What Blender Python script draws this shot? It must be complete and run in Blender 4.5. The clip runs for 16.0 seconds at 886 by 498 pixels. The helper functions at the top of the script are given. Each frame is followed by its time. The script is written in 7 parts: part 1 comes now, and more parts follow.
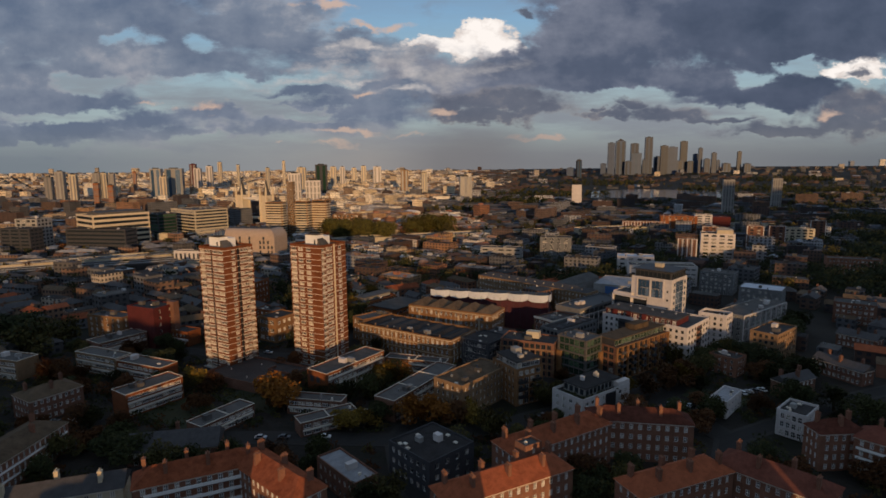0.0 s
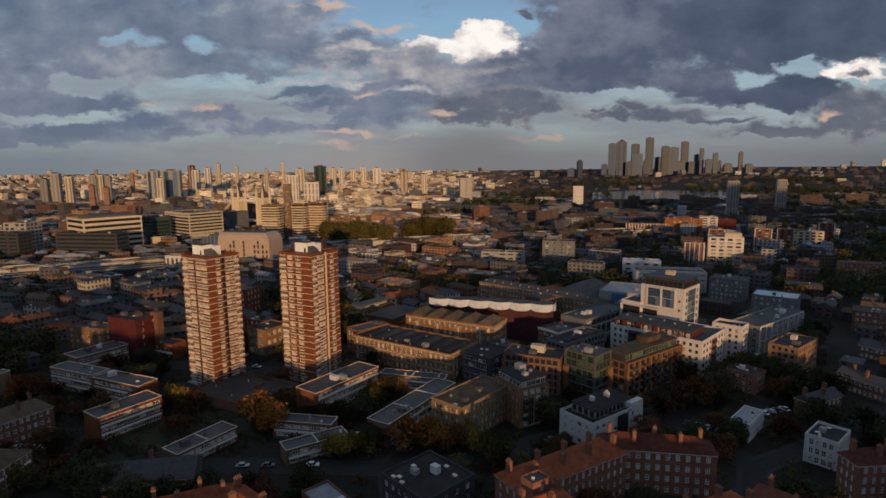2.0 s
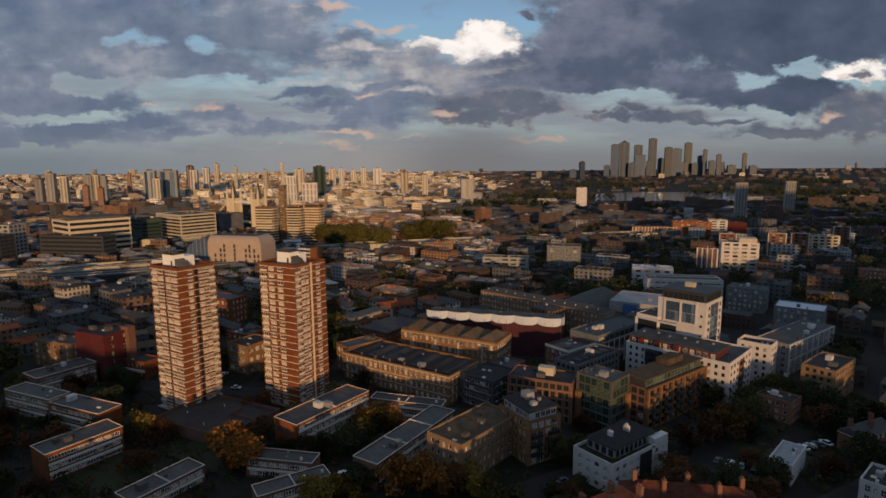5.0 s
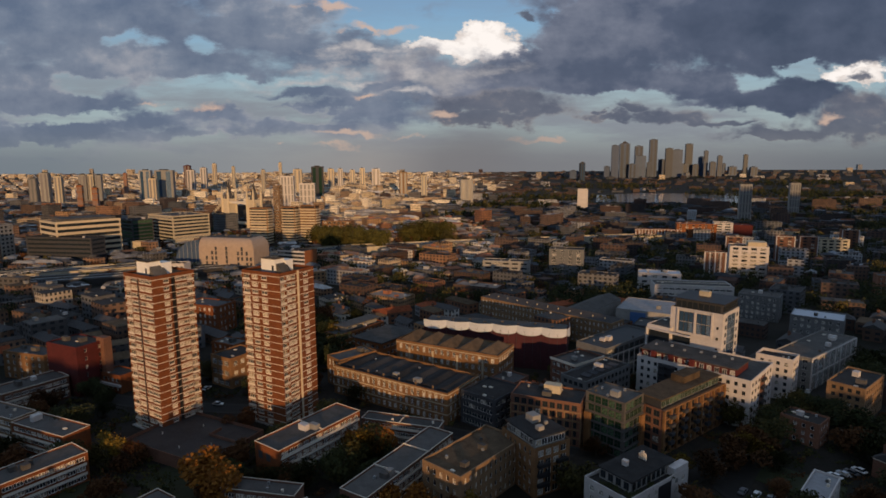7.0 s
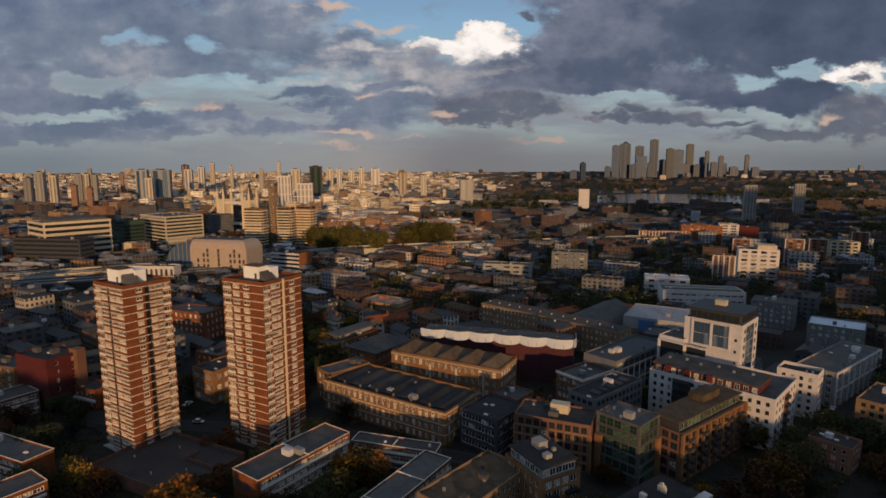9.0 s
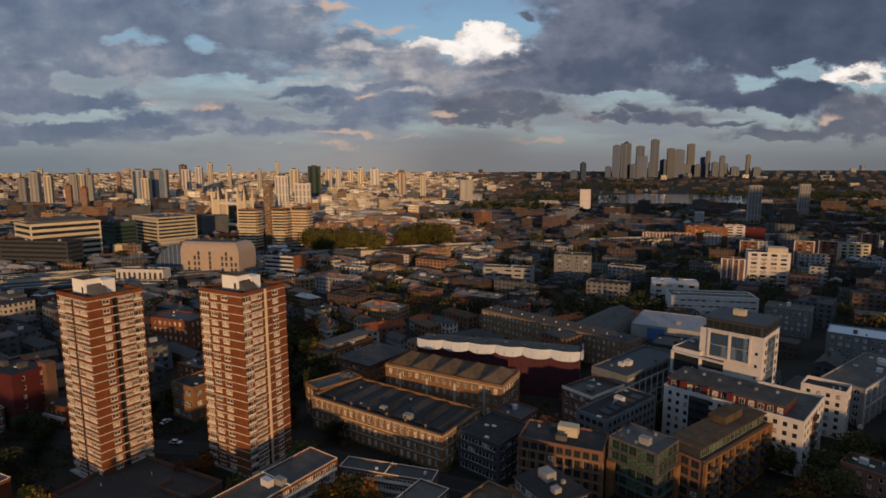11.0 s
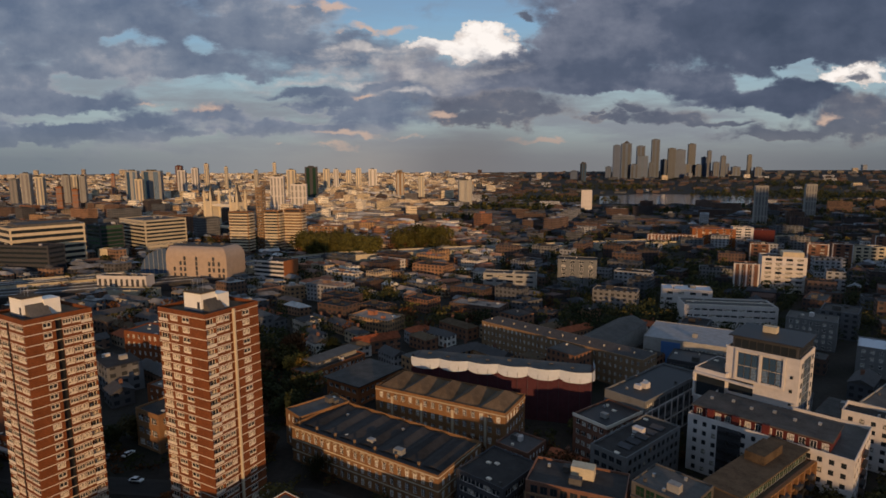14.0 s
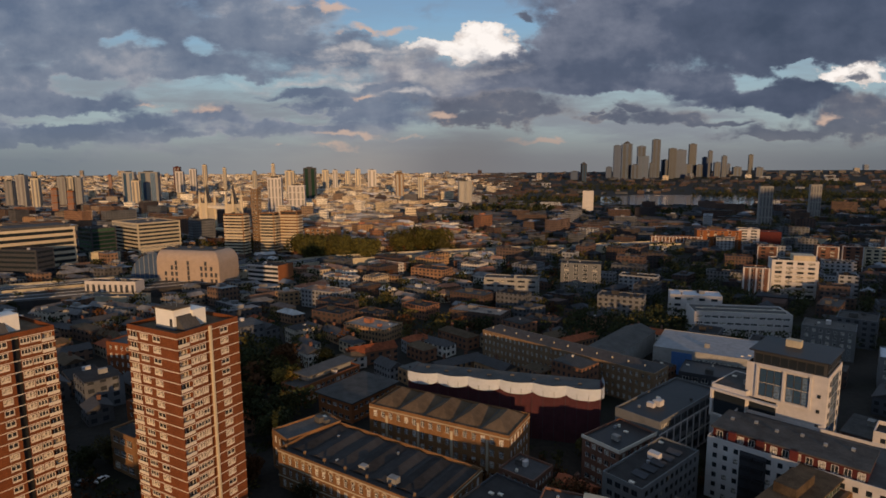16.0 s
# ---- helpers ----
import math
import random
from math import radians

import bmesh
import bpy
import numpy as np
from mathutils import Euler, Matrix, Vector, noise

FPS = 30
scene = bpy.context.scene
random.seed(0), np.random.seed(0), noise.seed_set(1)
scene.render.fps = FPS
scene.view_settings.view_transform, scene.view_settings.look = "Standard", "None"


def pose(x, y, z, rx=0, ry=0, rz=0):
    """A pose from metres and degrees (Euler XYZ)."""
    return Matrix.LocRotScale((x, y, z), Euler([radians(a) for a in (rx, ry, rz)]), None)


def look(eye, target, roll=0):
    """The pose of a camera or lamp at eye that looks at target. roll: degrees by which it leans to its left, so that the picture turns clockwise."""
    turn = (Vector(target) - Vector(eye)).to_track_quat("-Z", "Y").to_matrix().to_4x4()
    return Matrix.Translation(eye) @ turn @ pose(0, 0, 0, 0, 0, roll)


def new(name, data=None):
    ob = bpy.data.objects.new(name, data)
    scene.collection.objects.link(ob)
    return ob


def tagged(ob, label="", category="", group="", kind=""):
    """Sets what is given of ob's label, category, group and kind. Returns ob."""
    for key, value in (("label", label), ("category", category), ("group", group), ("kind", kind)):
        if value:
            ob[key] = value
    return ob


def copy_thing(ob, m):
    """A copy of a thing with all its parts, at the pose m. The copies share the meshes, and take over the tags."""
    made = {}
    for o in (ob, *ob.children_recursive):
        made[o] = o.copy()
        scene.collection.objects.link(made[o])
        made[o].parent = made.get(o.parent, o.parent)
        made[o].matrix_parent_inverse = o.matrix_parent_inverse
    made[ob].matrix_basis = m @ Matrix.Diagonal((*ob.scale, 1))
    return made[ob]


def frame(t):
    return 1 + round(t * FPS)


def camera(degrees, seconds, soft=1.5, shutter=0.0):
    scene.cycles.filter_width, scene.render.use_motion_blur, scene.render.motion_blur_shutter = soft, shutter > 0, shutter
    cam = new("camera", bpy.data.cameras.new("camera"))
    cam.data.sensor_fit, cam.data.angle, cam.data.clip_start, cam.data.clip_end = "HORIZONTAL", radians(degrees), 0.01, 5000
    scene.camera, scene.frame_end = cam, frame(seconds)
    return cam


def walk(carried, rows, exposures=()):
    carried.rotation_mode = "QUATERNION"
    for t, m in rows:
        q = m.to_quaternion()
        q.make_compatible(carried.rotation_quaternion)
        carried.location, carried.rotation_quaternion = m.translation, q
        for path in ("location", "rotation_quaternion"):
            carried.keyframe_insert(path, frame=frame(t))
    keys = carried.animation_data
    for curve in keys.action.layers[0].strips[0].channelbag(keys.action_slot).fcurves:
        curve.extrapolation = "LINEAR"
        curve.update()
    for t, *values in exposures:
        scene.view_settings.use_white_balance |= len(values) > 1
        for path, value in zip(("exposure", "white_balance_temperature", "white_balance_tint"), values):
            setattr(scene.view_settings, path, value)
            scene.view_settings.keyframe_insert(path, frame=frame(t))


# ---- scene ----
cam = camera(76.0, 16.0, 1.65)
PATH = [
    (0, (1.753, 5.692, 93.253), (1.768, 7.680, 92.959), -0.4),
    (0.5, (1.970, 9.685, 93.499), (1.986, 11.673, 93.206), -0.5),
    (1, (2.152, 13.724, 93.742), (2.168, 15.713, 93.451), -0.5),
    (1.5, (2.322, 17.855, 93.974), (2.339, 19.844, 93.683), -0.6),
    (2, (2.636, 22.032, 94.116), (2.650, 24.021, 93.825), -0.5),
    (2.5, (2.933, 26.106, 94.283), (2.946, 28.095, 93.992), -0.5),
    (3, (3.185, 30.254, 94.418), (3.197, 32.243, 94.128), -0.5),
    (3.5, (3.268, 34.477, 94.452), (3.281, 36.466, 94.162), -0.5),
    (4, (3.472, 38.636, 94.424), (3.483, 40.625, 94.134), -0.4),
    (6.5, (4.400, 59.768, 94.350), (4.411, 61.757, 94.063), -0.3),
    (7, (4.524, 64.034, 94.320), (4.537, 66.023, 94.033), -0.2),
    (7.5, (4.584, 68.235, 94.242), (4.596, 70.224, 93.953), -0.2),
    (8, (4.676, 72.356, 94.243), (4.690, 74.345, 93.956), -0.1),
    (8.5, (5.114, 76.363, 94.244), (5.127, 78.352, 93.955), -0.2),
    (9, (5.261, 80.482, 94.211), (5.275, 82.471, 93.924), -0.1),
    (11.5, (6.458, 100.713, 94.111), (6.473, 102.702, 93.824), -0.1),
    (12, (6.682, 104.549, 94.115), (6.696, 106.538, 93.828), -0.2),
    (12.5, (6.959, 108.368, 94.142), (6.973, 110.358, 93.853), -0.2),
    (13, (7.210, 112.153, 94.218), (7.224, 114.143, 93.929), -0.2),
    (13.5, (7.447, 115.933, 94.243), (7.460, 117.922, 93.956), -0.2),
    (14, (7.519, 119.700, 94.274), (7.536, 121.690, 93.988), -0.2),
    (14.5, (7.809, 123.495, 94.424), (7.826, 125.485, 94.138), -0.3),
    (15, (7.747, 126.944, 94.547), (7.765, 128.933, 94.261), -0.2),
    (15.5, (7.868, 130.442, 94.702), (7.887, 132.431, 94.416), -0.2),
    (16, (8.234, 133.763, 94.784), (8.251, 135.752, 94.500), -0.3),
]
walk(cam, [(t, look(eye, target, roll)) for t, eye, target, roll in PATH])

# ---- world, sun ----
SUN_AZ, SUN_EL = -8.3, 5.5      # degrees: the sun stands low behind the start of the flight
world = bpy.data.worlds.new("world")
scene.world = world
world.use_nodes = True


def sun_vector():
    a, e = radians(SUN_AZ), radians(SUN_EL)
    return Vector((-math.sin(a) * math.cos(e), -math.cos(a) * math.cos(e), math.sin(e)))


sun = new("sun", bpy.data.lights.new("sun", "SUN"))
sun.data.energy, sun.data.angle, sun.data.color = 3.35, radians(0.6), (1.0, 0.60, 0.28)
sun.matrix_basis = look(sun_vector() * 1000, (0, 0, 0))


class Nodes:
    """Short node-tree writing."""

    def __init__(self, tree):
        self.tree = tree
        tree.nodes.clear()

    def add(self, kind, ins=(), **props):
        n = self.tree.nodes.new(kind)
        for k, v in props.items():
            setattr(n, k, v)
        for k, v in dict(ins).items():
            if isinstance(v, bpy.types.NodeSocket):
                self.tree.links.new(v, n.inputs[k])
            else:
                n.inputs[k].default_value = v
        return n

    def math(self, op, a, b=0.0, c=0.0, clamp=False):
        n = self.add("ShaderNodeMath", {0: a, 1: b, 2: c}, operation=op, use_clamp=clamp)
        return n.outputs[0]

    def ramp(self, fac, stops, mode="LINEAR"):
        n = self.add("ShaderNodeValToRGB", {"Fac": fac})
        n.color_ramp.interpolation = mode
        e = n.color_ramp.elements
        while len(e) < len(stops):
            e.new(0.5)
        for el, (p, c) in zip(e, stops):
            el.position, el.color = p, (*c, 1)
        return n.outputs["Color"]

    def mix(self, fac, a, b, blend="MIX"):
        n = self.add("ShaderNodeMix", {0: fac, 6: a, 7: b}, data_type="RGBA", blend_type=blend)
        return n.outputs[2]

    def map(self, v, a, b, lo=0.0, hi=1.0, smooth=False):
        n = self.add("ShaderNodeMapRange", {"Value": v, "From Min": a, "From Max": b, "To Min": lo, "To Max": hi},
                     interpolation_type="SMOOTHSTEP" if smooth else "LINEAR")
        return n.outputs["Result"]

    def noise(self, vec, scale, detail=4, rough=0.55, distort=0.0):
        n = self.add("ShaderNodeTexNoise", {"Vector": vec, "Scale": scale, "Detail": detail, "Roughness": rough, "Distortion": distort})
        return n.outputs["Fac"]


def build_sky():
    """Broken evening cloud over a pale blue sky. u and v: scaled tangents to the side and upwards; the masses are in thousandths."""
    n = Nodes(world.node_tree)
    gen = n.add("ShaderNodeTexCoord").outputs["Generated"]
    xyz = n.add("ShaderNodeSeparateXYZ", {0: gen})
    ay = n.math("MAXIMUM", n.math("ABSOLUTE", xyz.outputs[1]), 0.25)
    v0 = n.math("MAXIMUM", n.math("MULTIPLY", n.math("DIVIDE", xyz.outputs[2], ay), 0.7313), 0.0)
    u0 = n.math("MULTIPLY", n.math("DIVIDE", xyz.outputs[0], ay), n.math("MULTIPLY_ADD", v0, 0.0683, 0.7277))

    def plane(stretch, z):
        return n.add("ShaderNodeCombineXYZ", {0: u0, 1: n.math("MULTIPLY", v0, stretch), 2: z}).outputs[0]
    flat, tall, low = plane(2.3, 0.0), plane(1.35, 3.0), plane(6.0, 7.0)
    billow = n.math("MULTIPLY", n.math("SUBTRACT", n.math("ADD", n.math("MULTIPLY", n.noise(tall, 10.0, 2, 0.5), 0.4), n.math("MULTIPLY", n.noise(tall, 26.0, 8, 0.58), 0.6)), 0.5), 2.6)
    wisp = n.math("MULTIPLY", n.math("SUBTRACT", n.math("ADD", n.math("MULTIPLY", n.noise(flat, 7.0, 3, 0.5), 0.4), n.math("MULTIPLY", n.noise(flat, 19.0, 8, 0.62), 0.6)), 0.5), 2.6)
    us = n.math("MULTIPLY_ADD", n.math("SUBTRACT", n.noise(plane(2.0, 11.0), 11.0, 6, 0.58), 0.5), 0.13, u0)
    vs = n.math("MULTIPLY_ADD", n.math("SUBTRACT", n.noise(plane(1.6, 15.0), 12.0, 6, 0.58), 0.5), 0.07, v0)
    streaks = n.math("SUBTRACT", n.noise(low, 4.5, 8, 0.62), 0.5)

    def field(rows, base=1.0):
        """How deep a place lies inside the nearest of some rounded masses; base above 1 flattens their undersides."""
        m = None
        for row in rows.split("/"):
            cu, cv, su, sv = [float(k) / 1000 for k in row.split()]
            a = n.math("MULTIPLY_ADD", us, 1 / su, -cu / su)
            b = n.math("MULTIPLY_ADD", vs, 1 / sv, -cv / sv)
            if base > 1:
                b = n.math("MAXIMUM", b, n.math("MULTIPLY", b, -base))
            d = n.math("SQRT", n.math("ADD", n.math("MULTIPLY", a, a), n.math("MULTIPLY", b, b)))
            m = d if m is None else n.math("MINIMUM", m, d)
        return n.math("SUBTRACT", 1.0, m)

    def density(f, grain, amp, lift=0.0):
        return n.math("ADD", n.math("MULTIPLY_ADD", grain, amp, lift), f)

    def cover(d, soft, top=1.0):
        return n.map(d, 0.0, soft, 0.0, top, True)

    def carve(d, g, depth):
        return n.math("SUBTRACT", d, n.math("MULTIPLY", n.map(g, -1.0, 1.1, 0.0, 1.0, True), depth))

    sky = n.add("ShaderNodeTexSky", sky_type="NISHITA", sun_disc=False, sun_elevation=radians(SUN_EL), sun_rotation=radians(180 - SUN_AZ))
    skyc = n.mix(1.0, sky.outputs["Color"], (0.08, 0.08, 0.08, 1), "MULTIPLY")
    blue = n.ramp(n.map(v0, 0.0, 0.21), [(0.0, (0.30, 0.34, 0.36)), (0.35, (0.36, 0.46, 0.50)), (0.65, (0.30, 0.46, 0.58)), (1.0, (0.20, 0.40, 0.66))])
    col = n.mix(0.12, blue, skyc)
    fine = n.noise(tall, 34.0, 6, 0.6)
    tone = n.math("ADD", n.math("MULTIPLY", n.noise(flat, 6.0, 4, 0.5), 0.55), n.math("MULTIPLY", n.noise(tall, 20.0, 7, 0.58), 0.45))

    # thin far veil, streaked
    veil = n.math("MULTIPLY", n.map(streaks, -0.14, 0.14, smooth=True), n.map(v0, 0.19, 0.06, 0.25, 0.9, True))
    col = n.mix(veil, col, (0.235, 0.255, 0.295, 1))

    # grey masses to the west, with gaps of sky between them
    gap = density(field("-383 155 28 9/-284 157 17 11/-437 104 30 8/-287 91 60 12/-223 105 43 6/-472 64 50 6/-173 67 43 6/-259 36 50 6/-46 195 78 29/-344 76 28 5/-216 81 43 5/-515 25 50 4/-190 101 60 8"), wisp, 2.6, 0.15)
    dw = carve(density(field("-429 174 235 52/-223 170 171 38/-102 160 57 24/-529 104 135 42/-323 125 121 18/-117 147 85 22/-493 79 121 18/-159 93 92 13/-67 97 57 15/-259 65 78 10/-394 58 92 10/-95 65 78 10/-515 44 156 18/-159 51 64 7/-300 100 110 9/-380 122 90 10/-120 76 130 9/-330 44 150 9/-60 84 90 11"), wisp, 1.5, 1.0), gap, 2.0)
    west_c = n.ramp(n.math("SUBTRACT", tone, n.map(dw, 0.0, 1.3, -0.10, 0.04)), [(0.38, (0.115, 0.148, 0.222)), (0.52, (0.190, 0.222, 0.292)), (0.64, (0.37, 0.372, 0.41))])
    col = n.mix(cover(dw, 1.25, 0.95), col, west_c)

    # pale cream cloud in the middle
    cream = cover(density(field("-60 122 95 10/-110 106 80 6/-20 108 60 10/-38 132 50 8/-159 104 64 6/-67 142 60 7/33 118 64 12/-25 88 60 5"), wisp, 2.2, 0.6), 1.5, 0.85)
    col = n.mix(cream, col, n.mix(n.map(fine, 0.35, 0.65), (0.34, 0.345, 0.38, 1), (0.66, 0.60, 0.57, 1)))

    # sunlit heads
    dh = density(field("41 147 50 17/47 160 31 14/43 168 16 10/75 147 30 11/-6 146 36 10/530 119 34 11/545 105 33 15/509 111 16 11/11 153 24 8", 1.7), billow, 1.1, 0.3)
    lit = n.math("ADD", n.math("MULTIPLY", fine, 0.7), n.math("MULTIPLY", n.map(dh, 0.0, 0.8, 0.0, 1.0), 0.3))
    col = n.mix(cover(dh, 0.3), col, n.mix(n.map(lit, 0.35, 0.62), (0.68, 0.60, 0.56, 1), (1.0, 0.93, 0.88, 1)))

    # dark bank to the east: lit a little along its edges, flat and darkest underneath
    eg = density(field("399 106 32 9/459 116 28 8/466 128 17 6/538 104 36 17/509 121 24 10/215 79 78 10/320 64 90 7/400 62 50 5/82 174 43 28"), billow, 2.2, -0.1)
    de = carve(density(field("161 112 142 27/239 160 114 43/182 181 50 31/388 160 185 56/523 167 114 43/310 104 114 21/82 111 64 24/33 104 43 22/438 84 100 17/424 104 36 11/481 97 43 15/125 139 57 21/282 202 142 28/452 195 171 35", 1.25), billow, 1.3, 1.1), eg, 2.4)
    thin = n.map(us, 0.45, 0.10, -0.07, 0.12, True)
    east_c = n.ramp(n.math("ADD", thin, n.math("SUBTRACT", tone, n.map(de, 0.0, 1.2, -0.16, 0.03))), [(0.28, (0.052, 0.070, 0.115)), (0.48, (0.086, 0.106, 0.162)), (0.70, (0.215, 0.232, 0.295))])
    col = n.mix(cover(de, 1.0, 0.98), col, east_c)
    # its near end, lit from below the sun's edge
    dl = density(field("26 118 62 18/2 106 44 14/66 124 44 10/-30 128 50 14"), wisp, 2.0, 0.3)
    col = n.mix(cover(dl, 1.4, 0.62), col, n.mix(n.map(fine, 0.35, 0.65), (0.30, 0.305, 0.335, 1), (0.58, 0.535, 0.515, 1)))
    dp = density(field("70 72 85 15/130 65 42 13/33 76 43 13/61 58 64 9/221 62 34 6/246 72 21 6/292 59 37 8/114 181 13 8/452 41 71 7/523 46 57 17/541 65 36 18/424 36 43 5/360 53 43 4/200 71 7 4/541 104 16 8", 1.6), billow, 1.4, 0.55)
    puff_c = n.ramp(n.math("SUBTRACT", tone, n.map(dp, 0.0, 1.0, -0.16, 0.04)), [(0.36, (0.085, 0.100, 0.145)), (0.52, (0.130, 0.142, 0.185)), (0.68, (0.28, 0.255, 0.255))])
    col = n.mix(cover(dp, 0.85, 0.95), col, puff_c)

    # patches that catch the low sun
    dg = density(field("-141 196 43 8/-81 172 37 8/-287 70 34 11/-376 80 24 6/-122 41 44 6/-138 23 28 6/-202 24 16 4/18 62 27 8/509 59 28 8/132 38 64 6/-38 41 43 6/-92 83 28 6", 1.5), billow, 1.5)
    col = n.mix(cover(dg, 0.9, 0.85), col, (0.62, 0.44, 0.35, 1))

    # overhead and behind: broken cloud of the same kind
    over = n.math("MULTIPLY", n.map(v0, 0.22, 0.30, smooth=True), n.map(n.noise(flat, 2.0, 7, 0.6), 0.38, 0.55, smooth=True))
    col = n.mix(over, col, n.ramp(tone, [(0.36, (0.09, 0.10, 0.13)), (0.68, (0.28, 0.28, 0.31))]))
    # murk along the skyline, a shower in the middle
    rain = n.math("MULTIPLY", n.map(n.math("ABSOLUTE", n.math("SUBTRACT", u0, n.math("MULTIPLY_ADD", v0, 0.5, 0.035))), 0.10, 0.01, smooth=True), n.map(v0, 0.075, 0.02, smooth=True))
    col = n.mix(n.math("MULTIPLY", rain, 0.70), col, (0.165, 0.160, 0.178, 1))
    murk = n.ramp(n.map(u0, -0.55, 0.55), [(0.05, (0.165, 0.195, 0.225)), (0.30, (0.27, 0.275, 0.28)), (0.42, (0.30, 0.275, 0.26)), (0.50, (0.20, 0.192, 0.195)), (0.60, (0.185, 0.184, 0.195)), (0.80, (0.19, 0.194, 0.208)), (1.0, (0.135, 0.145, 0.165))])
    col = n.mix(n.math("MULTIPLY", n.map(v0, 0.062, 0.0, smooth=True), 0.85), col, murk)
    bg = n.add("ShaderNodeBackground", {"Color": col, "Strength": n.map(v0, 0.25, 0.6, 1.0, 1.2)})
    n.add("ShaderNodeOutputWorld", {"Surface": bg.outputs[0]})


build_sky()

# ---- materials ----
def simple(name, color, rough=0.85, var=0.3, scale=0.35, bump=0.0, metal=0.0, tints=(), spread=0.2, spec=0.3):
    """Weathered surface: broad stains, fine grain, and a tint of its own for each object."""
    m = bpy.data.materials.new(name)
    m.use_nodes = True
    n = Nodes(m.node_tree)
    obj = n.add("ShaderNodeTexCoord").outputs["Object"]
    info = n.add("ShaderNodeObjectInfo").outputs["Random"]
    f = n.math("ADD", n.math("MULTIPLY", n.noise(obj, scale, 6, 0.65), 0.65), n.math("MULTIPLY", n.noise(obj, scale * 11, 3), 0.35))
    f = n.math("ADD", f, n.math("MULTIPLY", n.math("SUBTRACT", info, 0.5), spread))
    lo = tuple(c * (1 - var) for c in color)
    hi = tuple(min(1, c * (1 + var)) for c in color)
    c = n.ramp(f, [(0.3, lo), (0.7, hi)])
    b = n.add("ShaderNodeBsdfPrincipled", {"Base Color": c, "Roughness": rough, "Metallic": metal, "Specular IOR Level": spec})
    if bump:
        h = n.add("ShaderNodeBump", {"Height": n.noise(obj, scale * 8, 4), "Strength": bump, "Distance": 0.1})
        n.tree.links.new(h.outputs[0], b.inputs["Normal"])
    n.add("ShaderNodeOutputMaterial", {"Surface": b.outputs[0]})
    return m


def brickwork(name, color, mortar=(0.30, 0.27, 0.23), var=0.3):
    """Brick too fine to tell apart: courses, and stains over them."""
    m = bpy.data.materials.new(name)
    m.use_nodes = True
    n = Nodes(m.node_tree)
    obj = n.add("ShaderNodeTexCoord").outputs["Object"]
    xyz = n.add("ShaderNodeSeparateXYZ", {0: obj})
    flat = n.add("ShaderNodeCombineXYZ", {0: n.math("ADD", xyz.outputs[0], xyz.outputs[1]), 1: xyz.outputs[2], 2: 0.0}).outputs[0]
    f = n.math("ADD", n.math("MULTIPLY", n.noise(obj, 0.22, 6, 0.65), 0.7), n.math("MULTIPLY", n.noise(obj, 2.4, 4), 0.3))
    c = n.ramp(f, [(0.3, tuple(k * (1 - var) for k in color)), (0.7, tuple(k * (1 + var) for k in color))])
    br = n.add("ShaderNodeTexBrick", {"Vector": flat, "Color1": (0.85, 0.85, 0.85, 1), "Color2": (1.12, 1.05, 1.0, 1), "Mortar": (1.2, 1.3, 1.4, 1),
                                      "Scale": 1.0, "Mortar Size": 0.012, "Brick Width": 0.45, "Row Height": 0.15})
    c = n.mix(1.0, c, br.outputs["Color"], "MULTIPLY")
    b = n.add("ShaderNodeBsdfPrincipled", {"Base Color": c, "Roughness": 0.9, "Specular IOR Level": 0.2})
    n.add("ShaderNodeOutputMaterial", {"Surface": b.outputs[0]})
    return m


def glazing(name, tint=(0.02, 0.025, 0.03), curtain=(0.55, 0.5, 0.42), share=0.45, rough=0.08):
    """Window panes seen from outside: dark rooms, or pale blinds behind some of them."""
    m = bpy.data.materials.new(name)
    m.use_nodes = True
    n = Nodes(m.node_tree)
    obj = n.add("ShaderNodeTexCoord").outputs["Object"]
    r = n.add("ShaderNodeObjectInfo").outputs["Random"]
    pick = n.math("GREATER_THAN", r, 1.0 - share)
    veil = n.math("MULTIPLY", pick, n.map(n.noise(obj, 1.3, 2), 0.35, 0.6))
    c = n.mix(veil, (*tint, 1), (*curtain, 1))
    b = n.add("ShaderNodeBsdfPrincipled", {"Base Color": c, "Roughness": rough, "Specular IOR Level": 0.55})
    n.add("ShaderNodeOutputMaterial", {"Surface": b.outputs[0]})
    return m


